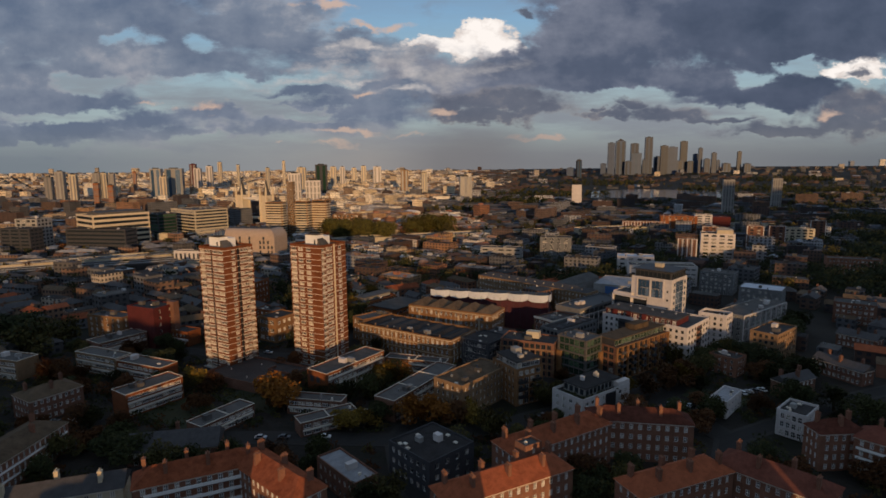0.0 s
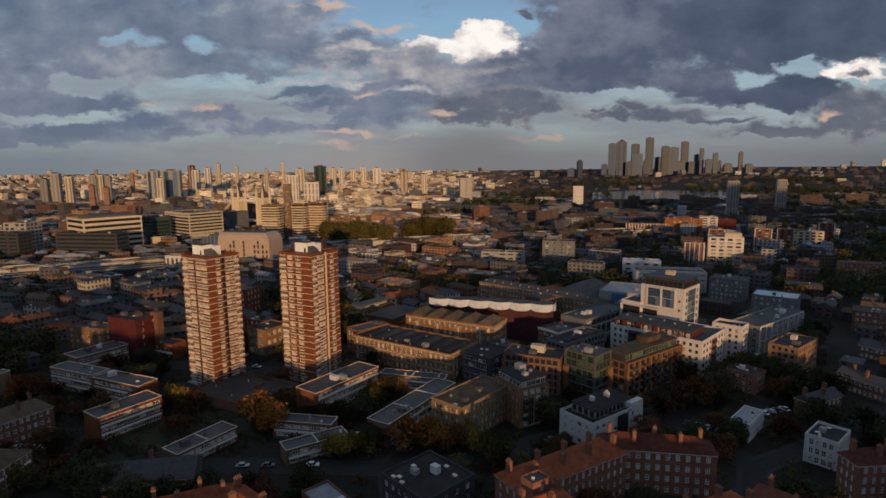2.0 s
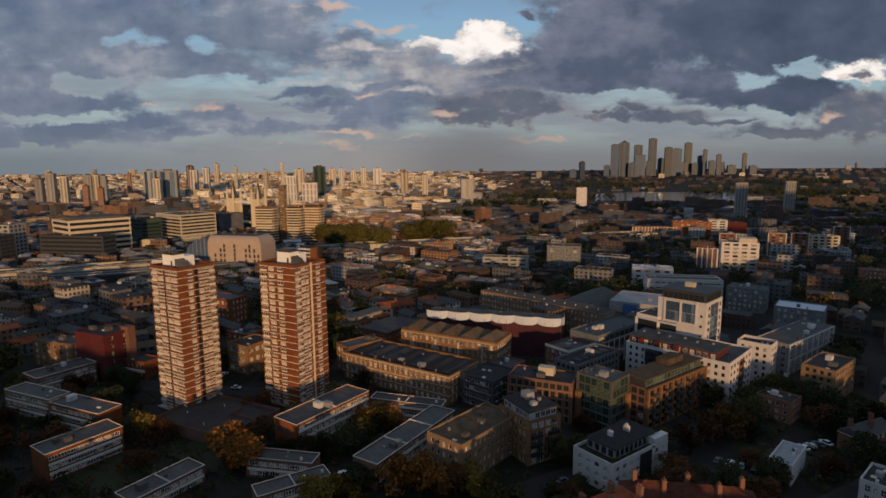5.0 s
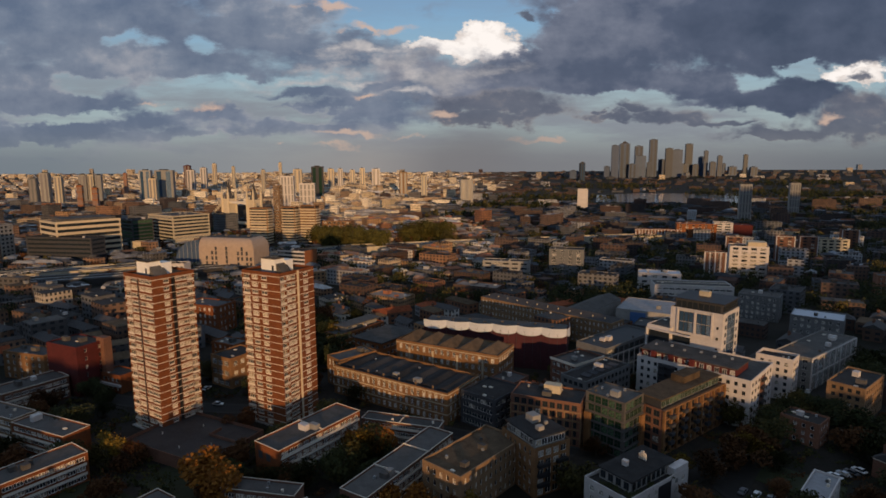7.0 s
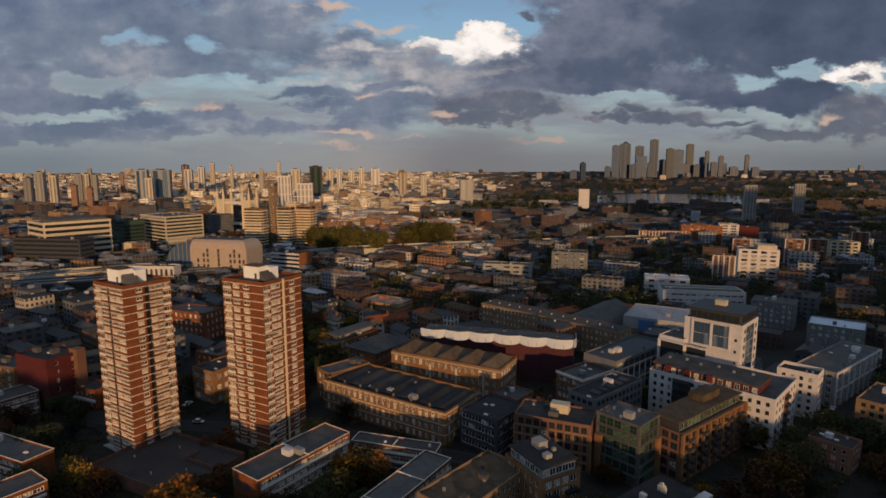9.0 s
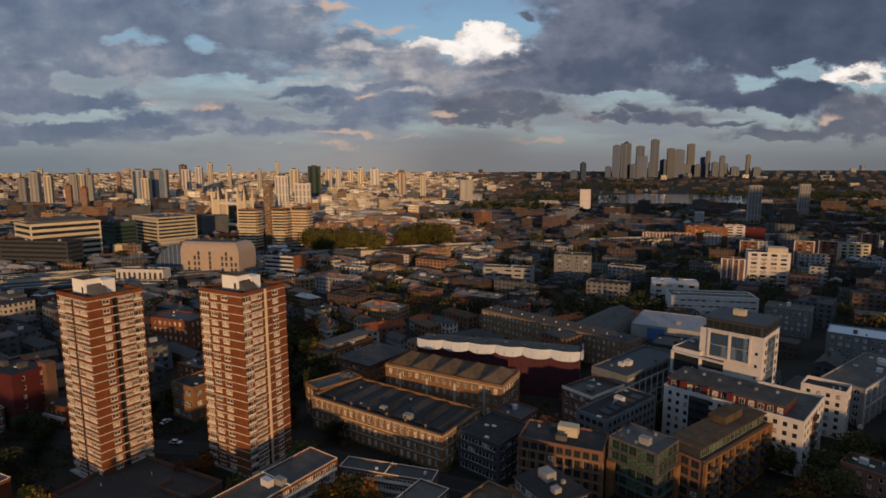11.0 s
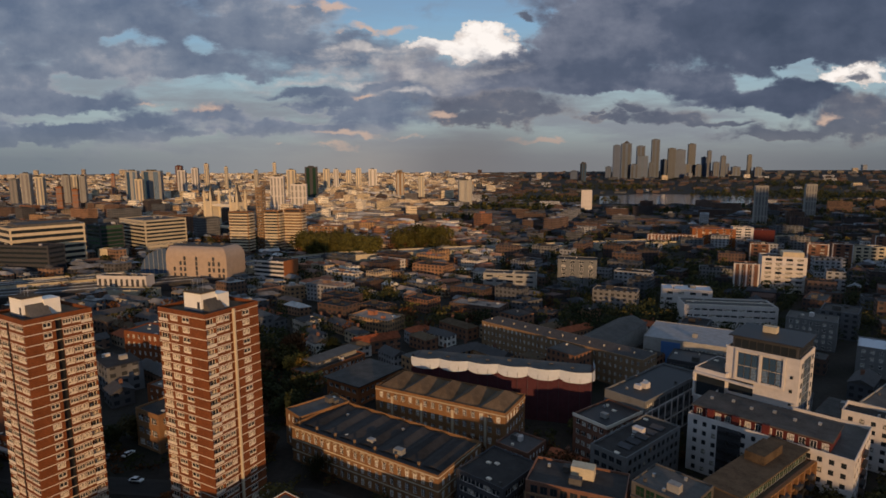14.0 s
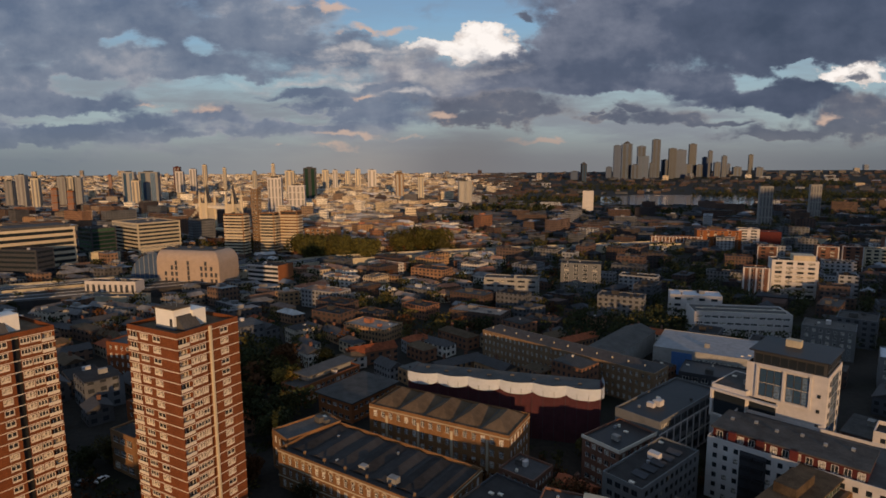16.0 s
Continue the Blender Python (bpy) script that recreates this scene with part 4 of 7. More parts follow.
for k in range(4):
    placed("walkway", box_mesh("walkway", 27, 1.1, 0.16, "concrete"), w1, pose(0, -5.6, 2.9 * k + 2.7))
    placed("walkway_rail", box_mesh("walkway_rail", 27, 0.12, 0.9, "frame"), w1, pose(0, -6.1, 2.9 * k + 2.86), "white painted walkway rail")
mansion("terrace_block", "cream-walled terrace with a dark slate roof", -101, 188.5, 44, 10, 12, 23, {"s": (14, 1.2, 1.6, 2, 1), "e": (2, 1.2, 1.6, 2, 1)}, "cream", "slate", 3.0, 4, gable=True)
wing(18, 193.5, 40, 11, 13, 33.5, "brick mansion block with a red tiled roof and chimneys", chimneys=7)
wing(36, 227.5, 42, 11, 13, 38, "long brick mansion block with a hipped red roof", chimneys=8)
# right-hand roofs take the tile with shade put into its colour
wing(65, 241, 32, 11, 13, -12, "brick mansion wing with white sash windows", chimneys=5, tile="shadetile")
wing(62.5, 193.5, 32, 11, 13, 27.5, "brick mansion block with a worn red roof", chimneys=6)
wing(88.5, 193, 32, 11, 13, -55, "dark brick mansion wing with white windows", chimneys=4, tile="shadetile")
w6 = wing(123.5, 231, 15, 10, 12, 3, "dark brick mansion end with a red roof", chimneys=3, tile="shadetile")
w7 = wing(138, 213, 34, 10, 12, -58, "dark brick flats with white balcony rails", chimneys=3, tile="shadetile", faces={"s": (11, *WIN), "w": (3, *WIN)})
for k in range(1, 4):
    placed("walkway_rail", box_mesh("walkway_rail", 32, 0.12, 0.8, "frame"), w7, pose(0, -5.9, 2.9 * k + 0.1), "white painted walkway rail")
    placed("walkway", box_mesh("walkway", 32, 1.0, 0.16, "concrete"), w7, pose(0, -5.52, 2.9 * k - 0.06))
w8 = mansion("mansion_block", "dark brown mansion block with pale window bands", -129.5, 229, 48, 13, 9.5, 87, {"s": (16, *WIN), "e": (4, *WIN)}, "mansion", "moss", 2.6, 5, "red-roofed mansion blocks")
for k in range(1, 3):
    placed("walkway_rail", box_mesh("walkway_rail", 46, 0.12, 0.7, "frame"), w8, pose(0, -6.62, 3.0 * k + 0.1), "white painted rail")
st = flats("stair_tower", "small brick stair tower with a pale flat roof", 26, 208, 6, 5, 17, 33, "mansion", "lead", {"s": (1, 1.2, 1.6, 2, 1)}, seed=31, clutter=1)
flats("workshop", "dark flat-roofed building with a white roof vent", -1, 228, 20, 19, 10, -48, "dark", "roof", {"s": (6, 1.5, 1.6, 2, 1), "e": (4, 1.5, 1.6, 2, 1)}, seed=32, clutter=7)
placed("roof_housing", box_mesh("roof_housing", 2.6, 2.0, 2.2, "white"), bpy.data.objects["workshop"], pose(0.5, 2.5, 10), "white roof vent housing")
flats("workshop", "low workshop with a pale grey roof", -25.4, 217.5, 24, 8, 7, -56, "darkbrick", "palegrey", {"s": (7, 1.4, 1.5, 2, 1), "e": (2, 1.4, 1.5, 2, 1)}, seed=33, clutter=3)

for x, y, ln, yaw in ((177, 330, 27, -71), (145.5, 308, 18, 29), (214, 385, 22, -64)):
    mansion("terrace_block", "dark brick terrace with white window strips", x, y, ln, 8, 6.2, yaw, {"s": (int(ln / 2.6), 1.5, 1.5, 2, 1), "e": (2, 1.3, 1.5, 2, 1)}, "darkbrick", "slate", 2.6, 3, "dark terraces", gable=True)


# ---- white villa, small white house, penthouse building ----
flats("villa", "white rendered villa with tall sash windows", 125.5, 261, 9.5, 14, 8.6, -46, "white", "roof", {"s": (4, 1.3, 1.9, 2, 2), "e": (5, 1.3, 1.9, 2, 2)}, 3.2, seed=34, clutter=5, parapet=0.8)
flats("small_house", "small white house with a pale flat roof", 110, 287, 6.5, 19, 6, -38, "white", "palegrey", {"s": (2, 1.2, 1.3, 2, 1), "e": (4, 1.2, 1.3, 2, 1)}, seed=35, clutter=3)
ph = flats("penthouse_block", "white apartment house with planted roof terraces", 59.5, 289, 15, 30, 8.8, -49, "white", "roof", {"s": (4, 1.6, 1.5, 2, 1), "e": (8, 1.6, 1.5, 2, 1)}, 3.2, seed=36, clutter=0, parapet=0.9)
bm = bmesh.new()
box(bm, -5.6, 5.0, -10.5, 11, 8.8, 11.8)
part("upper_storey", bm, M["concrete"], ph)
bm = bmesh.new()
box(bm, -6.0, 5.4, -10.9, 11.4, 11.8, 12.1)
part("upper_roof", bm, M["roof"], ph)
for k in range(9):
    placed("window", window_mesh(1.7, 2.1, 2, 1, "darkframe", "dimglass"), ph, pose(5.05, -9.2 + 2.4 * k, 9.3, 0, 0, 90))
for k in range(4):
    placed("window", window_mesh(1.7, 2.1, 2, 1, "darkframe", "dimglass"), ph, pose(-4.3 + 2.6 * k, -10.55, 9.3))
# black sheet on the wall's face, painted shade in place of a recess
placed("recess", box_mesh("recess", 6.5, 0.1, 8.4, "black"), ph, face_pose("e", 15, 30, 2.5, 0.2, -0.06), "black sheet standing for a shaded recess between the wings")
bm = bmesh.new()
box(bm, 5.05, 7.45, 7.5, 14.9, 8.8, 11.2)
part("stair_wing", bm, M["white"], ph, "white rendered stair wing")
for k in range(7):
    placed("flue", box_mesh("flue", 0.35, 0.35, 1.6 + 0.3 * (k % 3), "band"), ph, pose(-1.5 + 0.7 * (k % 4), 3.2 + 0.9 * (k // 4), 12.1), "white metal flue")
placed("roof_housing", box_mesh("roof_housing", 1.6, 1.2, 1.6, "white"), ph, pose(-1.5, -4, 12.1))
rnd = random.Random(5)
for k in range(16):
    bm = bmesh.new()
    for j in range(26):
        a = Vector((rnd.gauss(0, 0.5), rnd.gauss(0, 0.5), abs(rnd.gauss(0.45, 0.3))))
        s = rnd.uniform(0.15, 0.3)
        quad(bm, (a + Vector((-s, 0, 0)), a + Vector((0, s, s * 0.6)), a + Vector((s, 0, 0.1)), a + Vector((0, -s, -s * 0.5))))
    if k % 2:
        spot = pose(rnd.uniform(5.9, 7.0), rnd.uniform(-13, 13), 8.8)
    else:
        spot = pose(rnd.uniform(-6, 6), rnd.uniform(-14.0, -11.6), 8.8)
    placed("terrace_shrub", as_mesh("terrace_shrub", bm, M["green"]), ph, spot, "small dark green terrace shrub")

# ---- brown flats with a raised end ----
m1 = flats("apartment_block", "brown brick flats with small pale windows", 14.4, 298.7, 14, 34, 12.6, -36, "brown", "moss", {"s": (5, 1.0, 1.6, 1, 1), "e": (12, 1.0, 1.6, 1, 1)}, 3.1, "curtains", seed=41, clutter=6)
m2 = flats("apartment_block", "stock-brick flats with a pale glazed top storey", 33, 306, 19.5, 13, 14.5, -65, "yellow", "roof", {"s": (6, 1.1, 1.6, 1, 1), "e": (4, 2.0, 1.9, 2, 1)}, 3.0, "glass", seed=42, clutter=0)
bm = bmesh.new()
box(bm, -8.4, 8.4, -5.4, 5.6, 14.5, 17.4)
part("top_storey", bm, M["concrete"], m2)
bm = bmesh.new()
box(bm, -9.0, 9.0, -6.0, 6.2, 17.4, 17.75)
part("top_roof", bm, M["roof"], m2)
for k in range(5):
    placed("window", window_mesh(2.0, 1.9, 2, 1, "frame", "curtains"), m2, pose(8.45, -4.2 + 2.1 * k, 15.0, 0, 0, 90))
for k in range(6):
    placed("window", window_mesh(2.0, 1.9, 2, 1, "frame", "dimglass"), m2, pose(-6.8 + 2.6 * k, -5.45, 15.0))
for s, x, y in (((4.2, 3.0, 2.2), -3, 1), ((2.2, 2.0, 1.2), 4, -1), ((1.0, 1.0, 0.9), 1.5, 3)):
    placed("plant_box", box_mesh("plant_box", *s, "concrete"), m2, pose(x, y, 17.75))
for k in range(3):
    placed("balcony", box_mesh("balcony", 4.0, 1.4, 1.0, "black"), m2, pose(10.4, 3.4, 3.1 + 3.0 * k, 0, 0, 90), "dark metal balcony")
    placed("balcony", box_mesh("balcony", 4.0, 1.4, 1.0, "black"), m2, pose(10.4, -3.4, 3.1 + 3.0 * k, 0, 0, 90), "dark metal balcony")


# ---- framed flats with a green glass corner ----
def framed(e, w, d, face, z0, z1, bays, storey, mat, proud=0.35, bar=0.5):
    """Brick piers and beams in front of a face, each a part."""
    length = w if face in "sn" else d
    step = length / bays
    for k in range(bays + 1):
        placed("pier", box_mesh("pier", bar, proud, z1 - z0, mat), e, face_pose(face, w, d, -length / 2 + step * k, z0, -proud / 2 - 0.004))
    n = int(round((z1 - z0) / storey))
    for k in range(n + 1):
        placed("beam", box_mesh("beam", length + bar, proud * 0.8, 0.4, mat), e, face_pose(face, w, d, 0, z0 + (z1 - z0) * k / n - 0.3, -proud * 0.4 - 0.002))


gc = flats("corner_block", "apartment corner tower clad in green glass", 63, 334, 16, 12.5, 19, -50, "lead", "lead", {"s": (5, 2.5, 2.5, 2, 2), "e": (4, 2.5, 2.5, 2, 2)}, 3.1, "greenglass", "darkframe", 5, 43, 0.4)
for f, ln in (("s", 16), ("e", 12.5)):
    for k in range(1, 6):
        placed("floor_edge", box_mesh("floor_edge", ln, 0.5, 0.3, "lead"), gc, face_pose(f, 16, 12.5, 0, 3.17 * k - 0.2, -0.254))
for f, x in (("s", -6.6), ("e", 4.9)):
    placed("pylon", box_mesh("pylon", 2.6, 1.0, 12.4, "yellow"), gc, face_pose(f, 16, 12.5, x, 0, -0.504), "stock-brick corner pylon")
gw = flats("apartment_block", "long brick-framed flats with a green glass top storey", 89.5, 347.5, 11, 44, 15, -45.5, "darkbrick", "moss", {"e": (10, 3.2, 2.3, 2, 1), "s": (3, 2.3, 2.2, 2, 1)}, 3.0, "dimglass", "darkframe", 0, 44, 0.3)
framed(gw, 11, 44, "e", 0, 15.2, 10, 3.0, "yellow", 0.9, 0.8)
bm = bmesh.new()
box(bm, -4.6, 3.9, -21, 21, 15, 18)
part("top_storey", bm, M["dark"], gw)
bm = bmesh.new()
box(bm, -5.2, 4.6, -21.6, 21.6, 18, 18.4)
part("top_roof", bm, M["moss"], gw)
for k in range(16):
    placed("window", window_mesh(2.3, 2.4, 2, 1, "concrete", "greenglass"), gw, pose(3.95, -19.5 + 2.6 * k, 15.4, 0, 0, 90))
placed("plant_room", box_mesh("plant_room", 5, 12, 2.4, "moss"), gw, pose(-1.5, 6, 18.4))
for k in range(1, 5):
    for j in range(5):
        placed("balcony", box_mesh("balcony", 2.6, 1.3, 1.05, "dark"), gw, face_pose("e", 11, 44, -17.6 + 8.8 * j, 3.0 * k, -1.1), "dark metal balcony")
fl = flats("apartment_block", "brick-framed flats beside the green glass corner", 43, 347.5, 25, 15, 15, -26, "darkbrick", "roof", {"s": (9, 1.9, 2.1, 2, 1), "e": (5, 1.9, 2.1, 2, 1)}, 3.0, "dimglass", "darkframe", 4, 45)
framed(fl, 25, 15, "s", 0, 12.2, 9, 3.0, "brown", 0.3, 0.4)
placed("roof_house", box_mesh("roof_house", 6, 4, 3, "stone"), fl, pose(1, 2, 15), "pale rendered roof house")
flats("office_block", "dark low office block with a wide flat roof", 23.7, 363.2, 16, 19, 12, -40, "dark", "roof", {"s": (5, 2.6, 1.6, 2, 1), "e": (5, 2.6, 1.6, 2, 1)}, 3.2, "dimglass", "frame", 4, 46)
f40 = flats("apartment_block", "grey flats with blue panels along the roof", 66, 379, 11.5, 34, 15, -43, "greywall", "roof", {"s": (4, 1.7, 1.6, 2, 1), "e": (11, 1.7, 1.6, 2, 1)}, 3.0, "dimglass", "darkframe", 4, 47)
for k in range(5):
    placed("solar_panel", box_mesh("solar_panel", 4.0, 2.6, 0.15, "dark"), f40, pose(1.5, -10 + 5 * k, 15.5, 12, 0, 0), "dark blue solar panel")
b29 = flats("shop_block", "low block with a black roof and white trim", 63, 405, 14, 20, 13.5, -50, "darkbrick", "black", {"s": (5, 1.7, 1.6, 2, 1), "e": (6, 1.7, 1.6, 2, 1)}, 3.3, seed=48)
bm = bmesh.new()
box(bm, -7.2, 7.2, -10.2, -10.003, 13.2, 14.3)
box(bm, 7.003, 7.2, -10.2, 10.2, 13.2, 14.3)
part("fascia", bm, M["band"], b29, "white fascia board")
b28 = flats("office_block", "dark-roofed office block with a white upper band", 86, 432, 15.5, 46, 16.5, -42.5, "greywall", "black", {"e": (9, 4.2, 2.6, 3, 1)}, 4.0, "dimglass", "darkframe", 6, 49)
framed(b28, 15.5, 46, "e", 0, 13, 9, 6.5, "white", 0.3, 0.4)

# ---- white and red apartment block ----
wr = flats("apartment_block", "white rendered apartments with a red top storey", 109.5, 383, 48, 27.5, 17.5, -49.5, "white", "lead", {"s": (15, 1.4, 1.5, 1, 1), "e": (7, 1.9, 1.6, 2, 1)}, 2.95, "dimglass", "darkframe", 0, 50, 0.9)
bm = bmesh.new()
box(bm, -23, 17.5, -11.8, 2.5, 17.5, 20.6)
part("top_storey", bm, M["red"], wr, "dark red set-back top storey")
bm = bmesh.new()
box(bm, -23.6, 18.1, -12.4, 3.1, 20.6, 21.0)
part("top_roof", bm, M["lead"], wr)
for k in range(13):
    placed("window", window_mesh(1.8, 2.1, 2, 1, "frame", "glass"), wr, pose(-21 + 3.1 * k, -11.83, 17.9))
for x in (-17, -9, 0):
    placed("dormer", box_mesh("dormer", 2.0, 1.8, 2.6, "red"), wr, pose(x, -12.4, 18.4))
for k in range(1, 6):
    for x in (-12.2, -8.6):
        placed("balcony", box_mesh("balcony", 3.0, 1.3, 1.05, "black"), wr, face_pose("s", 48, 27.5, x, 2.95 * k + 0.2, -0.66), "black metal balcony")
placed("recess_panel", box_mesh("recess_panel", 4.6, 0.12, 15.6, "darkbrick"), wr, face_pose("e", 48, 27.5, 0, 1.0, -0.064), "red-brick recess behind the balconies")
for k in range(1, 6):
    placed("balcony", box_mesh("balcony", 4.2, 1.0, 1.0, "black"), wr, face_pose("e", 48, 27.5, 0, 2.95 * k + 0.2, -0.63), "black metal balcony")
bm = bmesh.new()
box(bm, -14.2, -6.7, -13.80, -13.754, 2, 17)
part("recess_panel", bm, M["dark"], wr, "dark panel behind the balconies")
for k in range(6):
    placed("roof_vent", box_mesh("roof_vent", 0.9, 0.9, 0.7, "steel"), wr, pose(-20 + 6.5 * k, -4 + 2 * (k % 2), 21.0))

# ---- tall white block with blue glazing ----
wb = flats("office_tower", "tall white rendered block with blue glazed openings", 120, 413.6, 23.6, 20.3, 33.5, -46.5, "white", "roof", {}, 3.3, parapet=0.3, clutter=0, seed=51)
for x0 in (-7.2, 0.8):
    for k in range(2):
        for j in range(3):
            placed("window", window_mesh(2.1, 4.3, 1, 2, "darkframe", "blueglass", 0.12), wb, face_pose("s", 23.6, 20.3, x0 + 2.2 * j + 0.6, 23.6 + 4.5 * k, -0.03))
for x, w_ in ((-8.4, 0.7), (-0.4, 0.7), (7.2, 0.7)):
    placed("surround", box_mesh("surround", w_, 0.5, 9.8, "white"), wb, face_pose("s", 23.6, 20.3, x, 23.2, -0.254))
for z in (22.8, 32.9):
    placed("surround", box_mesh("surround", 16.4, 0.5, 0.6, "white"), wb, face_pose("s", 23.6, 20.3, -0.6, z, -0.256))
for k in range(6):
    placed("window", window_mesh(1.0, 1.1, 1, 1, "darkframe", "dimglass"), wb, face_pose("s", 23.6, 20.3, 9.6, 4.0 + 4.6 * k, -0.03))
for k in range(10):
    for x in (-6.6, 7.4):
        placed("window", window_mesh(1.6, 1.7, 1, 1, "darkframe", "blueglass"), wb, face_pose("e", 23.6, 20.3, x, 0.8 + 3.25 * k, -0.03))
for x in (-2.4, 2.6):
    for k in range(5):
        placed("window", window_mesh(4.9, 6.1, 3, 2, "steel", "blueglass", 0.14), wb, face_pose("e", 23.6, 20.3, x, 1.5 + 6.2 * k, -0.03))
gb = bmesh.new()
box(gb, -10.2, 11.0, -9.0, 9.4, 33.5, 37.6)
glass_top = part("glass_storey", gb, M["dark"], wb, "dark glazed top storey")
for f, ln, xs in (("s", 20, 8), ("e", 18, 7)):
    for k in range(xs):
        x = -ln / 2 + ln * (k + 0.5) / xs
        placed("window", window_mesh(ln / xs - 0.15, 3.0, 1, 1, "darkframe", "dimglass"), wb, face_pose(f, 22.2 if f == "e" else 20, 18.2, x + 0.3, 33.8, -0.06))
bm = bmesh.new()
box(bm, -11.4, 12.0, -10.3, 10.4, 37.6, 38.0)
part("top_roof", bm, M["black"], wb)
placed("plant_room", box_mesh("plant_room", 4.5, 3.0, 2.2, "stone"), wb, pose(-1, 2, 38.0), "pale plant room")
wl = flats("office_wing", "lower white wing framing a dark ribbon opening", 107.7, 425.6, 11, 19, 24.2, -46.5, "white", "lead", {}, 3.3, clutter=3, seed=52, parapet=0.3)
bm = bmesh.new()
box(bm, -5.0, 5.4, -9.56, -9.504, 14.5, 22.4)
part("ribbon_opening", bm, M["dimglass"], wl, "dark glazed ribbon opening")
for z in (13.9, 22.4):
    placed("surround", box_mesh("surround", 20.6, 1.2, 0.7, "white"), wl, face_pose("s", 11, 19, 4.9, z, -0.604))
placed("surround", box_mesh("surround", 0.8, 1.2, 9.2, "white"), wl, face_pose("s", 11, 19, -5.1, 13.9, -0.606))
placed("ribbon_opening", box_mesh("ribbon_opening", 9.6, 0.05, 7.9, "dimglass"), wb, face_pose("s", 23.6, 20.3, -6.9, 14.5, -0.03), "dark glazed ribbon opening")
flats("corner_block", "white corner block with a wide white fascia", 143.5, 393.5, 15, 10, 16.5, -48, "white", "roof", {"s": (4, 1.4, 1.5, 1, 1), "e": (3, 1.4, 1.5, 1, 1)}, 3.0, "dimglass", "darkframe", 3, 53, 1.2)
lg = flats("apartment_block", "long grey flats with pale framed bays", 175, 425, 15, 56, 14, -46, "concrete", "lead", {"e": (16, 1.8, 1.8, 2, 1), "s": (4, 1.8, 1.8, 2, 1)}, 2.9, "dimglass", "frame", 8, 54)
framed(lg, 15, 56, "e", 0, 14.2, 8, 7.0, "white", 0.4, 0.7)
flats("apartment_block", "brown brick flats with square openings", 163.5, 369.5, 12.5, 26, 13.5, -46, "brown", "roof", {"s": (4, 1.4, 1.5, 1, 1), "e": (8, 1.4, 1.5, 1, 1)}, 2.9, "dimglass", "darkframe", 4, 55)
flats("brick_house", "small brown brick house with a flat roof", 130.7, 341, 14, 9.5, 8, -55, "mansion", "roof", {"s": (4, 1.2, 1.4, 1, 1), "e": (3, 1.2, 1.4, 1, 1)}, seed=56)
flats("apartment_block", "dark flats with pale roof edges", 245, 448, 22, 15, 12, -40, "darkbrick", "lead", {"s": (7, 1.5, 1.5, 2, 1), "e": (5, 1.5, 1.5, 2, 1)}, seed=57)


# ---- sheeted building with a scalloped white band ----
def sheeted():
    e = thing("sheeted_building", "long building wrapped in dark red and white sheeting", 31.5, 452.2, -21.5, 71, 15, "building")
    bm = bmesh.new()
    box(bm, -35.5, 35.5, -7.5, 7.5, 0, 19)
    part("wall", bm, M["maroon"], e)
    bm = bmesh.new()
    box(bm, -35, 35, -7.1, 7.1, 19, 19.3)
    part("roof", bm, M["lead"], e)

    def run(p, q, lobes, bm):
        n = lobes * 10
        p, q = Vector(p), Vector(q)
        out = Vector((q.y - p.y, p.x - q.x)).normalized()
        rows = []
        for k in range(n + 1):
            t = k / n
            s = abs(math.sin(math.pi * t * lobes))
            c = p.lerp(q, t) + out * (0.15 + 0.9 * s)
            rows.append([(c.x, c.y, 20.6 - 0.3 * s), (c.x, c.y, 18.6 + 0.3 * math.sin(17 * t)), (*(c + out * 0.12), 16.2 + 1.1 * (1 - s) ** 2)])
        for a, b in zip(rows, rows[1:]):
            for j in range(2):
                quad(bm, (a[j + 1], b[j + 1], b[j], a[j]))
        return bm
    part("sheet_band", run((-35.5, -7.52), (35.5, -7.52), 6, bmesh.new()), M["sheet"], e, "billowing white sheet band")
    part("sheet_band", run((35.52, -7.5), (35.52, 7.5), 1, bmesh.new()), M["sheet"], e, "billowing white sheet band")
    for k in range(19):
        placed("scaffold_post", box_mesh("scaffold_post", 0.1, 0.1, 18.2, "dark"), e, pose(-35 + 3.9 * k, -8.75, 0))
    for k in range(8):
        placed("roof_vent", box_mesh("roof_vent", 1.4, 1.0, 0.8, "lead"), e, pose(-30 + 8.3 * k, 2 - 3 * (k % 2), 19.3))


sheeted()


# ---- old warehouses ----
ware = thing("warehouse", "yellow-brick warehouse with a row of hipped roofs", 11, 424.5, -35, 54, 19, "warehouse")
body(ware, 54, 19, 0, 15.4, "yellow", {"s": (16, 1.5, 2.2, 2, 3), "e": (6, 1.5, 2.2, 2, 3)}, 3.85, "glass", "frame", parapet=0.9)
for k in range(5):
    bm = bmesh.new()
    hip_roof(bm, 17.5, 10.2, 0, 3.2, 0.0)
    placed("roof", as_mesh("roof", bm, M["moss"]), ware, pose(-21.4 + 10.7 * k, 0, 15.6, 0, 0, 90), "brown hipped roof bay")
bm = bmesh.new()
box(bm, -26.7, 26.7, -9.2, 9.2, 15.2, 15.6)
part("roof_gutter", bm, M["lead"], ware)
bm = bmesh.new()
box(bm, -27.15, 27.15, -9.65, -9.503, 15.0, 15.35)
box(bm, 27.003, 27.15, -9.65, 9.5, 15.0, 15.35)
part("cornice", bm, M["stone"], ware, "pale stone cornice")
for k in range(4):
    placed("hoist_bay", box_mesh("hoist_bay", 0.9, 0.25, 11.0, "stone"), ware, face_pose("s", 54, 19, -19.5 + 13 * k, 2.5, -0.13), "pale timber hoist bay")

